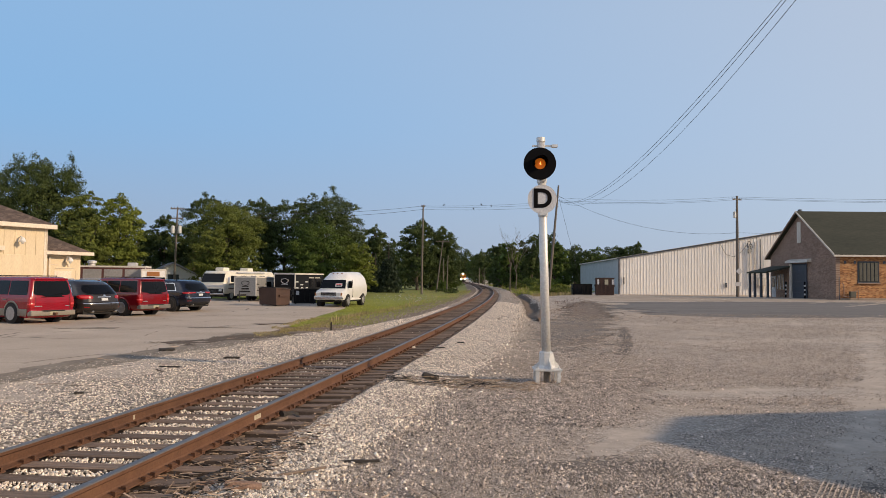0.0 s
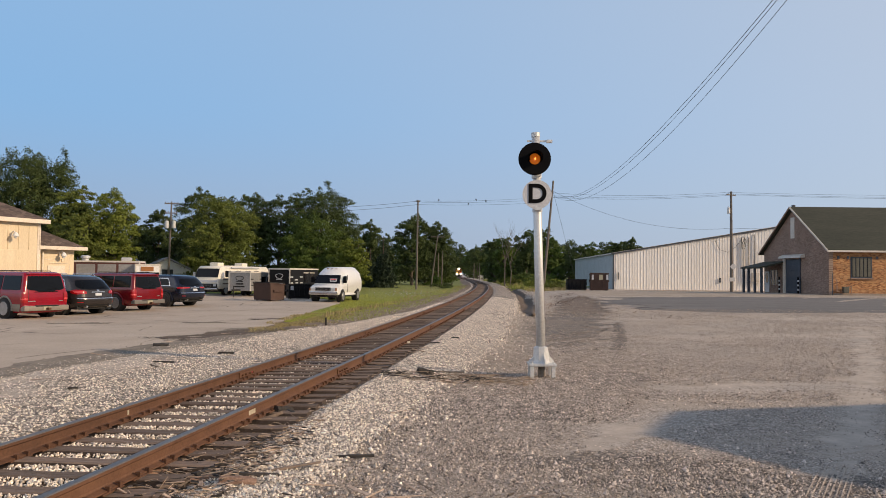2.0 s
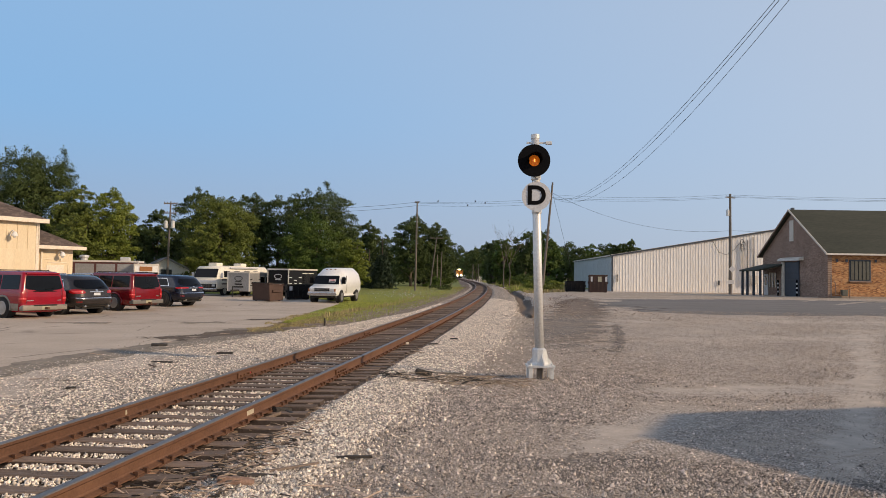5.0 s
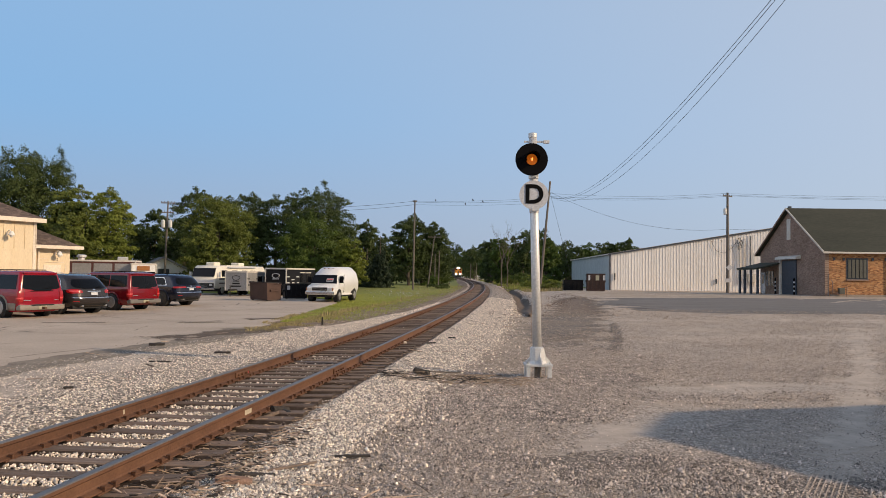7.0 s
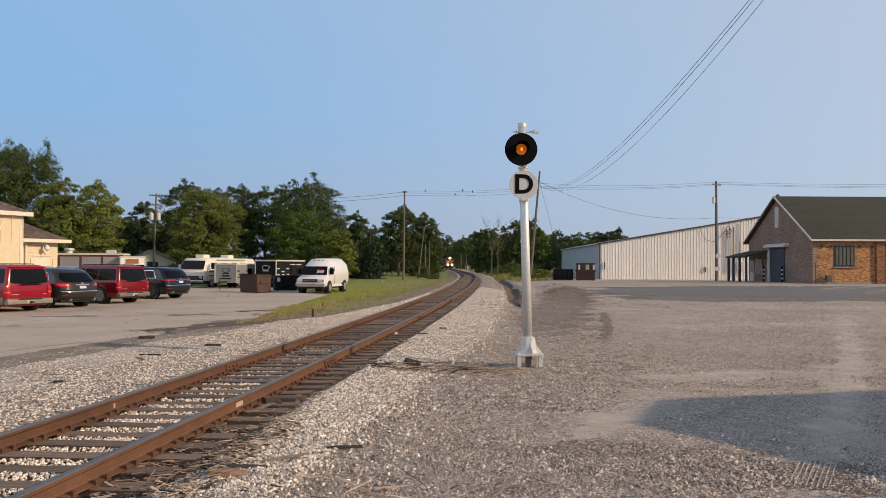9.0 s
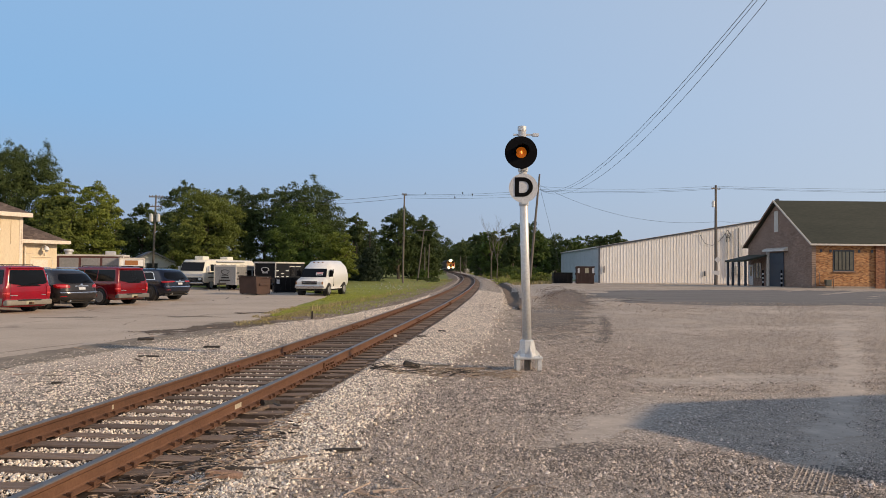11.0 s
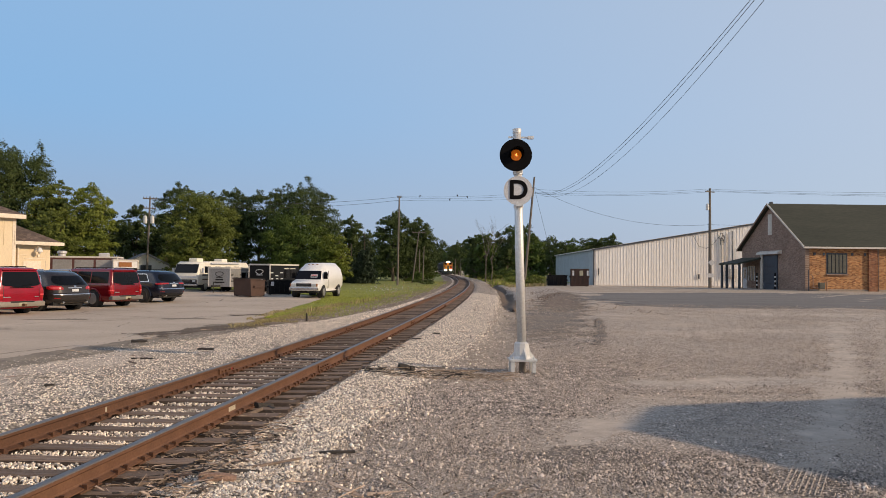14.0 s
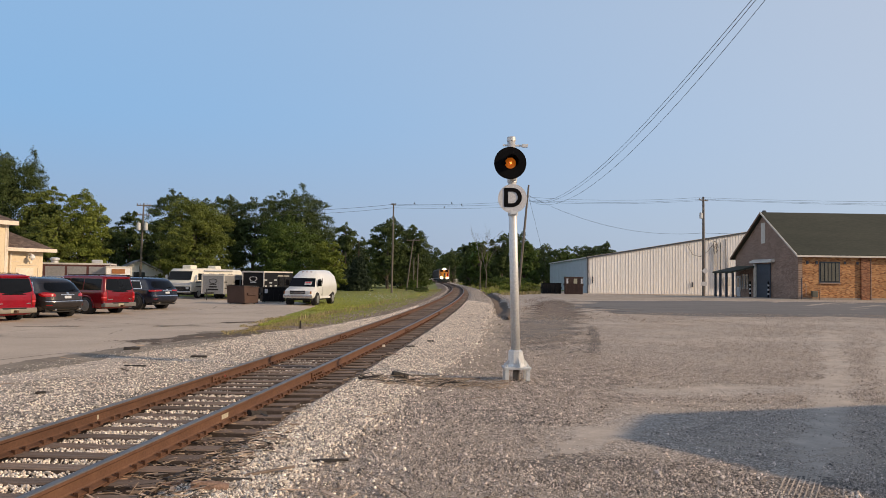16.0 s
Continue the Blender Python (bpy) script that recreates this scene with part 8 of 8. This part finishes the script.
trailer(-14.6, 54.6, 258, 4.2, 1.7, 1.82, M_TRAILER_GREY, "grey enclosed trailer with dark round emblem", M_UNDER, 2)
trailer(-11.9, 55.6, 252, 4.6, 1.75, 2.08, M_TRAILER_BLACK, "black enclosed trailer with white emblem", M_WHITE, 2)
food = trailer(-20.2, 50.6, 12, 4.2, 2.1, 2.45, M_TRAILER_RED, "dark maroon food trailer with roof vents", None, 0)
part("roof_vent", lathe([(0.22, 2.44), (0.22, 2.62), (0.3, 2.67), (0.3, 2.8), (0.18, 2.84)], 16), M_GALV, food, "round metal roof vent").matrix_basis = Matrix.Translation((-3.6, 0, 0))
for k_ in range(3):
    for s_ in (-1, 1):
        part("side_panel", box(-3.9 + k_ * 1.3, s_ * 1.05 - 0.012, 1.3, -2.75 + k_ * 1.3, s_ * 1.05 + 0.012, 2.25, 0.008), M_TRAILER_GREY, food, "grey side panel")
part("roof_vent", box(-1.3, -0.3, 2.44, -0.7, 0.3, 2.72, 0.06), M_GALV, food)
wt = trailer(-19.3, 49.3, 300, 2.4, 1.5, 2.25, M_VAN, "white food trailer with orange picture panel", None, 0)
part("picture_panel", box(0.032, -0.45, 1.8, 0.045, 0.35, 2.1), M_AMBER_DULL, wt, "orange picture panel")
part("serving_hatch", box(0.031, -0.7, 1.05, 0.04, 0.7, 1.72), M_GLASS_DARK, wt)


def skip(x, y, heading, W, D, H, mat, label, lid=True, boards=0, ribs=True):
    t = thing("rubbish_container", at(x, y, heading), label, "container", "rubbish containers")
    part("body", prism([(-D / 2, 0.05), (D / 2 - 0.06, 0.05), (D / 2, H * 0.85), (D / 2, H), (-D / 2, H * 0.93)], "y", -W / 2, W / 2, None, 0.015), mat, t)
    for k in (np.linspace(-W / 2 + 0.1, W / 2 - 0.1, 5) if ribs else ()):
        part("rib", box(D / 2 - 0.1, k - 0.03, 0.2, D / 2 + 0.04, k + 0.03, H * 0.84, 0.008), mat, t)
    part("rim", prism([(-D / 2 - 0.04, H * 0.88), (D / 2 + 0.05, H * 0.95), (D / 2 + 0.05, H * 1.0), (-D / 2 - 0.04, H * 0.93)], "y", -W / 2 - 0.04, W / 2 + 0.04), mat, t)
    for s in (-1, 1):
        part("fork_pocket", box(-D * 0.3, s * (W / 2 + 0.05) - 0.05, H * 0.5, D * 0.3, s * (W / 2 + 0.05) + 0.05, H * 0.62, 0.01), mat, t)
        for k in (-1, 1):
            part("caster", lathe([(0.07, -0.03), (0.07, 0.03)], 12, "y"), M_RUBBER, t).matrix_basis = Matrix.Translation((k * D * 0.35, s * W * 0.4, 0.07))
        if lid:
            part("lid", prism([(-D / 2 - 0.05, H * 0.95), (D / 2 + 0.06, H * 1.01), (D / 2 + 0.06, H * 1.05), (-D / 2 - 0.05, H * 1.0)], "y", s * W / 4 - W / 4 + 0.01, s * W / 4 + W / 4 - 0.01), M_UNDER, t, "black plastic lid")
    for k in range(boards):
        part("notice", box(D / 2 + 0.045, -W * 0.42 + k * W * 0.4, H * 0.62, D / 2 + 0.055, -W * 0.42 + k * W * 0.4 + (0.4 if k == 1 else 0.2), H * 0.9), M_WHITE if k != 1 else M_PLATE, t, "small pale notice")
    return t


M_BROWN_STEEL = surf("brown_painted_steel", (0.04, 0.02, 0.014), (0.08, 0.042, 0.03), 0.65, 1.5, 14, relief=0.15)
skip(-10.75, 47.2, 236, 1.55, 1.2, 1.14, M_BROWN_STEEL, "brown steel rubbish container beside the van", ribs=False)
skip(-9.5, 50.6, 290, 1.5, 1.1, 1.0, M_TRAILER_BLACK, "black rubbish container beside the van", True, 1)
skip(18.3, 83.5, 262, 2.0, 1.5, 2.0, M_BROWN_STEEL, "brown rubbish container with pale notices beside the warehouse", False, 3)
skip(16.2, 86.0, 268, 2.2, 1.3, 1.3, M_TRAILER_BLACK, "dark low rubbish container beside the warehouse", False)


# ---- train ----
M_ORANGE = surf("orange_yellow_loco_paint", (0.36, 0.13, 0.012), (0.5, 0.20, 0.02), 0.45, 1.0, 12, relief=0.04)
M_LOCO_DARK = surf("dark_loco_paint", (0.02, 0.025, 0.02), (0.04, 0.045, 0.04), 0.55, 1.0, 12, relief=0.05)
M_CAR_GREY = surf("grey_wagon_steel", (0.05, 0.05, 0.052), (0.10, 0.098, 0.095), 0.75, 0.8, 10, relief=0.1)


def bogie(t, x, n=3, mat=None):
    b = part("bogie", box(x - 0.6 - n * 0.55, -1.2, 0.45, x + 0.6 + n * 0.55, 1.2, 0.95, 0.05), M_UNDER, t, "black wheel truck")
    for k in range(n):
        wx = x + (k - (n - 1) / 2) * 1.55
        for s in (-1, 1):
            part("wheel", lathe([(0.48, s * 0.70), (0.50, s * 0.72), (0.50, s * 0.83)], 18, "y"), M_LOCO_DARK, b).matrix_basis = Matrix.Translation((wx, 0, 0.5))


def locomotive():
    """Rails are at z 0; the coupler face is at the origin, the nose towards +x."""
    t = thing("locomotive", Matrix(), "orange-yellow diesel locomotive with burning headlights", "locomotive")
    part("frame", box(-20.5, -1.5, 1.15, -0.4, 1.5, 1.55, 0.03), M_LOCO_DARK, t)
    part("pilot", prism([(-1.25, 0.25), (1.25, 0.25), (1.5, 1.2), (-1.5, 1.2)], "x", -0.6, -0.3, None, 0.02), M_LOCO_DARK, t, "black plough pilot")
    part("nose", smooth_nose(), M_ORANGE, t, "orange-yellow short nose")
    part("cab", prism([(-1.5, 1.55), (1.5, 1.55), (1.5, 3.9), (1.05, 4.45), (-1.05, 4.45), (-1.5, 3.9)], "x", -4.9, -2.4, None, 0.04), M_ORANGE, t, "orange-yellow cab")
    for s in (-1, 1):
        part("windscreen", box(-2.42, s * 0.75 - 0.45, 3.35, -2.36, s * 0.75 + 0.45, 3.95, 0.02), M_GLASS_DARK, t, "dark cab window")
        part("side_window", box(-4.4, s * 1.505 - 0.02, 3.2, -3.0, s * 1.505 + 0.02, 3.85), M_GLASS_DARK, t)
        # Lamp discs are drawn oversize, their glare put into the shape.
        part("ditch_light", lathe([(0.26, -0.05), (0.28, 0.0), (0.15, 0.03)], 16, "x"), M_HEADLAMP, t, "burning ditch light").matrix_basis = Matrix.Translation((-0.3, s * 0.84, 1.5))
        part("handrail", tube([(-0.6, s * 1.35, 1.55), (-0.6, s * 1.35, 2.6), (-2.3, s * 1.45, 2.6)], 0.03, 6), M_WHITE, t)
        part("headlight", lathe([(0.25, -0.05), (0.27, 0.0), (0.15, 0.03)], 16, "x"), M_HEADLAMP, t, "burning headlight").matrix_basis = Matrix.Translation((-2.33, s * 0.17, 4.2))
    part("cab_roof", prism([(-1.5, 3.97), (1.5, 3.97), (1.08, 4.5), (-1.08, 4.5)], "x", -4.95, -2.37, None, 0.03), M_LOCO_DARK, t, "black cab roof")
    part("nose_door", box(-0.93, -0.26, 1.6, -0.87, 0.26, 2.95, 0.03), M_LOCO_DARK, t, "dark nose door")
    part("nose_side", box(-2.4, 0.72, 1.57, -0.88, 1.12, 2.86, 0.03), M_MAROON, t, "dark red nose flank")
    part("hood", prism([(-0.95, 1.55), (0.95, 1.55), (0.95, 3.9), (0.7, 4.3), (-0.7, 4.3), (-0.95, 3.9)], "x", -20.0, -4.9, None, 0.04), M_LOCO_DARK, t, "dark engine hood")
    for x in (-8.5, -12.5, -16.0):
        part("roof_fan", lathe([(0.6, 4.28), (0.6, 4.5), (0.5, 4.55)], 18), M_LOCO_DARK, t).matrix_basis = Matrix.Translation((x, 0, 0))
    part("radiator", box(-19.6, -1.45, 3.3, -16.8, 1.45, 4.4, 0.05), M_LOCO_DARK, t)
    part("fuel_tank", box(-13.0, -1.4, 0.4, -7.5, 1.4, 1.15, 0.1), M_LOCO_DARK, t)
    part("number_board", box(-2.37, -0.9, 4.05, -2.33, -0.45, 4.25), M_WHITE, t)
    part("number_board", box(-2.37, 0.45, 4.05, -2.33, 0.9, 4.25), M_WHITE, t)
    part("coupler", box(-0.4, -0.15, 0.7, 0.25, 0.15, 1.05, 0.03), M_UNDER, t)
    bogie(t, -3.4)
    bogie(t, -17.0)
    return t


def smooth_nose():
    b = prism([(-1.1, 1.55), (1.1, 1.55), (1.1, 2.9), (0.85, 3.2), (-0.85, 3.2), (-1.1, 2.9)], "x", -2.45, -0.9, None, 0.06)
    return b


def hopper(first):
    t = thing("freight_wagon", Matrix(), "grey covered hopper wagon behind the locomotive", "freight wagon", "wagons of the train")
    part("body", prism([(-1.45, 1.5), (1.45, 1.5), (1.5, 2.0), (1.5, 4.1), (0.9, 4.6), (-0.9, 4.6), (-1.5, 4.1), (-1.5, 2.0)], "x", -16.2, -0.8, None, 0.04), M_CAR_GREY, t)
    for k in range(14):
        for s in (-1, 1):
            part("rib", box(-1.4 - k * 1.1, s * 1.52 - 0.04, 1.5, -1.3 - k * 1.1, s * 1.52 + 0.04, 4.1), M_CAR_GREY, t)
    for x in (-4, -8.5, -13):
        part("hopper_chute", prism([(-1.0, 1.5), (1.0, 1.5), (0.4, 0.55), (-0.4, 0.55)], "x", x - 1.0, x + 1.0), M_CAR_GREY, t)
    part("end_frame", box(-17.0, -1.4, 1.0, 0.0, 1.4, 1.3, 0.02), M_LOCO_DARK, t)
    bogie(t, -2.2, 2)
    bogie(t, -14.8, 2)
    return t


LOCO = locomotive()
WAGONS = [hopper(0)]
for k in range(4):
    WAGONS.append(copy_thing(WAGONS[0], Matrix()))
TRAIN_S0, TRAIN_V = 380.0, 10.0     # metres along the track at the start, metres a second


def train_pose(s, length):
    """The pose of a wagon whose front is at s and which trails away from the camera."""
    x0, y0, _ = on_line(min(s + 1.5, 468))
    x1, y1, _ = on_line(min(s + length - 1.5, 468.9))
    front = Vector((float(x0), float(y0), RAIL_TOP))
    d = front - Vector((float(x1), float(y1), RAIL_TOP))
    if s + length > 466:
        d = Vector((0.0, -1.0, 0.0))
        front = Vector((float(on_line(468)[0]) if s > 466 else float(x0), 8.0 + s - 1.0 if s > 466 else float(y0), RAIL_TOP))
    a = math.atan2(d.y, d.x)
    return Matrix.Translation(front + d.normalized() * 1.5) @ Matrix.Rotation(a, 4, "Z")


# ---- unseen block added to cast the lot's shadow, behind the camera's right shoulder ----
def equipment_shed():
    t = thing("equipment_shed", Matrix(), "plain block out of view that casts the shadow on the lot", "shed")
    foot = [(10.01, 5.48), (10.84, 6.97), (14.07, 7.64), (17.31, 8.28), (16.31, 2.68), (12.31, 1.98)]
    part("wall", prism(foot, "z", -0.2, 3.45), M_CLAD, t)
    part("roof", prism([(x + (x - 12) * 0.0, y) for x, y in foot], "z", 3.452, 3.5), M_TRIM, t)
    part("door", box(14.00, 2.39, 0.0, 14.90, 2.46, 2.05, 0.01), M_SLATE, t).matrix_basis = pose(0, 0.2, 0)


equipment_shed()


# ---- litter along the track ----
M_STRAW = surf("straw", (0.22, 0.15, 0.10), (0.52, 0.40, 0.285), 0.9, 3, 20, relief=0.1, island=True, amount=0.4)

M_SOOT = surf("dark_wet_wood", (0.02, 0.018, 0.016), (0.06, 0.05, 0.042), 0.9, 6, 30, relief=0.6)


def splinters(name, n, s0, s1, u0, u1, lmax, label, seed, mat=None, zmax=0.05, along=0.0, thin=False):
    """Broken bits of wood and stalks lying about, in one mesh."""
    r = np.random.RandomState(seed)
    b_v, b_f = [], []
    for i in range(n):
        x, y, a = on_line(r.uniform(s0, s1), r.uniform(u0, u1))
        L = r.uniform(0.04, lmax)
        w, h = (r.uniform(0.002, 0.005), 0.003) if thin else (0.002 + 0.014 * r.rand() ** 2.4, r.uniform(0.0015, 0.006))
        th = r.normal(along, 0.7)
        m = Matrix.Translation((x, y, float(ground_z(x, y)) + 0.03 + r.rand() ** 2 * zmax)) @ Euler((r.normal(0, 0.5), r.normal(0, 0.16), th)).to_matrix().to_4x4()
        k = len(b_v)
        taper = r.uniform(0.2, 1.0)
        for sx, q in ((-0.5, 1.0), (0.5, taper)):
            for sy, sz in ((-1, -1), (1, -1), (1, 1), (-1, 1)):
                b_v.append(m @ Vector((sx * L, sy * w * q, sz * h * q)))
        b_f += [(k, k + 1, k + 2, k + 3), (k + 7, k + 6, k + 5, k + 4)] + [(k + j, k + 4 + j, k + 4 + (j + 1) % 4, k + (j + 1) % 4) for j in range(4)]
    return tagged(put(name, mesh_of(name, b_v, b_f, mat or M_WOODBIT)), label, "litter", kind="stuff")


splinters("bark", 520, -2.2, 2.6, 0.84, 1.8, 0.12, "dark bark and rotten wood lying beside the rail", 21, M_SOOT, 0.06)
splinters("wood_splinters", 900, -2.2, 2.4, 0.84, 1.8, 0.15, "splintered grey wood and bark lying beside the rail", 1, zmax=0.06)
splinters("straw", 420, -2.2, 3.4, 0.84, 1.7, 0.2, "dry stalks among the splinters beside the rail", 31, M_STRAW, 0.07, 0.3, True)
splinters("wood_splinters", 26, -1.6, 1.6, 1.0, 2.4, 0.45, "long broken splinters lying beside the rail", 33, zmax=0.06, along=1.2)
splinters("wood_splinters", 110, -1.0, 0.8, 2.0, 4.6, 0.42, "splintered wood and twigs lying in the gravel", 2, along=0.15)
splinters("wood_splinters", 90, 1.5, 12, 0.95, 1.5, 0.4, "dark splinters lying on the sleeper ends", 3)
splinters("straw", 260, 6.7, 7.7, 1.7, 4.1, 0.36, "dry straw and stalks in a low line by the signal", 4, M_STRAW, 0.05, -0.15, True)
splinters("twigs", 60, 2, 20, -5.2, -2.0, 0.35, "dark twigs lying on the pale ballast", 5)
splinters("twigs", 50, 4, 30, 1.6, 4.5, 0.45, "dark twigs lying on the track shoulder", 6)


def lump(x, y, w, l, h, turn, label, mat, name="wood_block", seed=1, tilt=0.0):
    """A split, weathered block of old sleeper."""
    r = np.random.RandomState(seed)
    b = bmesh.new()
    rings = []
    for i in range(6):
        q = -0.5 + i / 5
        k = 1 - 0.5 * abs(q) * r.rand()
        rings.append([b.verts.new((q * l, sy * w / 2 * k * r.uniform(0.8, 1.1), h * (0.5 + sz * 0.5 * k * r.uniform(0.75, 1.1)))) for sy, sz in ((-1, -1), (1, -1), (1.05, 0.2), (0.6, 1), (-0.6, 1), (-1.05, 0.1))])
    for p, q in zip(rings, rings[1:]):
        for k in range(6):
            b.faces.new((p[k], p[(k + 1) % 6], q[(k + 1) % 6], q[k]))
    b.faces.new(rings[0])
    b.faces.new(list(reversed(rings[-1])))
    o = part(name, b, mat)
    o.matrix_basis = pose(x, y, float(ground_z(x, y)) + 0.015, 0, tilt, turn)
    return tagged(o, label, "wood")


lump(-2.0, 9.72, 0.10, 0.34, 0.10, 65, "broken block of old sleeper beside the rail", M_SOOT, seed=490, tilt=12)
M_REDWOOD = surf("reddish_split_wood", (0.15, 0.085, 0.058), (0.40, 0.26, 0.185), 0.92, 5.0, 40.0, relief=0.6)
for x_, y_, w_, l_, h_, turn_, tilt_, mat_, lab_ in (
        (-1.93, 6.5, 0.06, 0.4, 0.035, 22, -6, M_REDWOOD, "pale split shard of old sleeper beside the rail"),
        (-2.08, 6.62, 0.12, 0.22, 0.08, 70, 8, M_SOOT, "black rotten lump of sleeper beside the rail"),
        (-2.02, 6.86, 0.1, 0.2, 0.07, 20, -9, M_SOOT, "black rotten lump of sleeper beside the rail"),
        (-1.4, 6.72, 0.035, 0.75, 0.025, 24, -4, M_WOODBIT, "long weathered stick lying over the gravel"),
        (-1.62, 6.5, 0.07, 0.5, 0.03, 16, 5, M_SOOT, "dark broken board lying over the gravel"),
        (-2.42, 7.1, 0.07, 0.36, 0.05, -52, 6, M_SOOT, "dark split shard leaning on a sleeper end"),
        (-2.62, 6.78, 0.08, 0.3, 0.06, 40, 12, M_REDWOOD, "reddish broken wood beside the rail"),
        (-2.75, 6.55, 0.06, 0.26, 0.05, 62, -10, M_SOOT, "dark broken wood beside the rail"),
        (-2.52, 7.62, 0.09, 0.3, 0.05, 4, 4, M_REDWOOD, "reddish broken wood beside the rail"),
        (-2.5, 8.1, 0.07, 0.24, 0.05, 55, 8, M_REDWOOD, "reddish broken wood beside the rail"),
        (-2.28, 8.62, 0.03, 0.4, 0.03, 48, -12, M_WOODBIT, "pale split stick beside the rail"),
        (-1.66, 6.26, 0.09, 0.3, 0.06, 8, 6, M_REDWOOD, "reddish broken wood beside the rail"),
        (-2.2, 6.35, 0.05, 0.34, 0.04, 30, 7, M_WOODBIT, "pale split shard of old sleeper beside the rail")):
    lump(x_, y_, w_, l_, h_, turn_, lab_, mat_, seed=int(100 * l_ + 1000 * w_ + 7 * turn_ + 900), tilt=tilt_)
lump(-2.12, 9.35, 0.04, 0.42, 0.045, 35, "split shard of old sleeper beside the rail", M_WOODBIT, seed=491, tilt=-14)
lump(-1.88, 9.62, 0.08, 0.26, 0.07, 120, "broken block of old sleeper beside the rail", M_SOOT, seed=510)
lump(-0.25, 13.14, 0.13, 0.22, 0.12, 25, "dark clump of rotten wood in the gravel", M_SOOT, seed=757, tilt=14)
lump(-0.14, 13.2, 0.09, 0.2, 0.08, -50, "dark clump of rotten wood in the gravel", M_SOOT, seed=758, tilt=-10)
lump(0.72, 13.35, 0.05, 1.05, 0.03, 6, "long pale weathered board lying by the signal", M_WOODBIT, "board", seed=759)
lump(0.1, 13.55, 0.045, 0.8, 0.03, -4, "long grey weathered board lying by the signal", M_DEAD, "board", seed=760)
splinters("dead_branches", 70, 6.8, 7.5, 1.6, 3.4, 0.4, "dark broken branches lying across the shoulder", 8, M_SOOT, 0.07, 0.1)
lump(-3.34, 6.99, 0.07, 0.18, 0.05, 10, "dark lump of wood between the rails", M_SOOT, seed=150)
lump(-6.66, 17.92, 0.17, 0.35, 0.08, 5, "dark lump of wood on the lot edge", M_SOOT, seed=295)
lump(-5.57, 11.4, 0.06, 0.14, 0.04, 15, "dark piece of wood on the ballast", M_SOOT, seed=140)
lump(-5.43, 14.78, 0.04, 0.42, 0.03, 0, "dark piece of wood on the ballast", M_SOOT, seed=300)
lump(-4.69, 16.53, 0.08, 0.35, 0.05, 0, "dark piece of wood on the ballast", M_SOOT, seed=410)
lump(-0.04, 18.81, 0.06, 0.24, 0.04, 20, "dark piece of wood on the shoulder", M_SOOT, seed=780)
lump(0.51, 20.49, 0.06, 0.21, 0.04, -10, "dark piece of wood on the shoulder", M_SOOT, seed=815)
lump(-0.78, 7.31, 0.04, 0.35, 0.03, 10, "dark branch lying in the gravel", M_SOOT, seed=640)


# clods and stones along the ditch
rc = np.random.RandomState(77)
sc = 27 + 75 * rc.rand(2600) ** 1.3
xc, yc, _ = on_line(sc, 4.0 + 1.3 * rc.randn(2600))
stones("dirt_clods", np.stack([xc, yc], 1), 0.02 + 0.07 * rc.rand(2600) ** 3, M_STONE_LOT, "clods and stones along the eroded ditch", 78)
xc, yc = 5.5 + 5 * rc.rand(900), 30 + 20 * rc.rand(900)
stones("dirt_clods", np.stack([xc, yc], 1), 0.015 + 0.06 * rc.rand(900) ** 3, M_STONE_LOT, "clods and rubble beside the ditch", 79)


def stake(x, y):
    t = thing("stake", pose(x, y, float(ground_z(x, y)) - 0.1), "short dark weathered stake at the edge of the grass", "stake")
    part("shaft", box(-0.03, -0.03, 0, 0.03, 0.03, 0.36, 0.006), M_SOOT, t)
    part("top", prism([(-0.032, 0.358), (0.032, 0.358), (0.006, 0.4)], "y", -0.03, 0.03), M_SOOT, t)


stake(-3.88, 25.84)
lump(-0.78, 19.14, 0.12, 0.15, 0.11, 30, "pale rounded rock lying beside the rail", M_STONE, "rock", seed=901)


def motions():
    steps = [i * 1.0 for i in range(17)]
    walk(LOCO, [(t, train_pose(TRAIN_S0 - TRAIN_V * t, 20.5)) for t in steps])
    for k, w in enumerate(WAGONS):
        walk(w, [(t, train_pose(TRAIN_S0 - TRAIN_V * t + 21.0 + 17.5 * k, 17.0)) for t in steps])


motions()
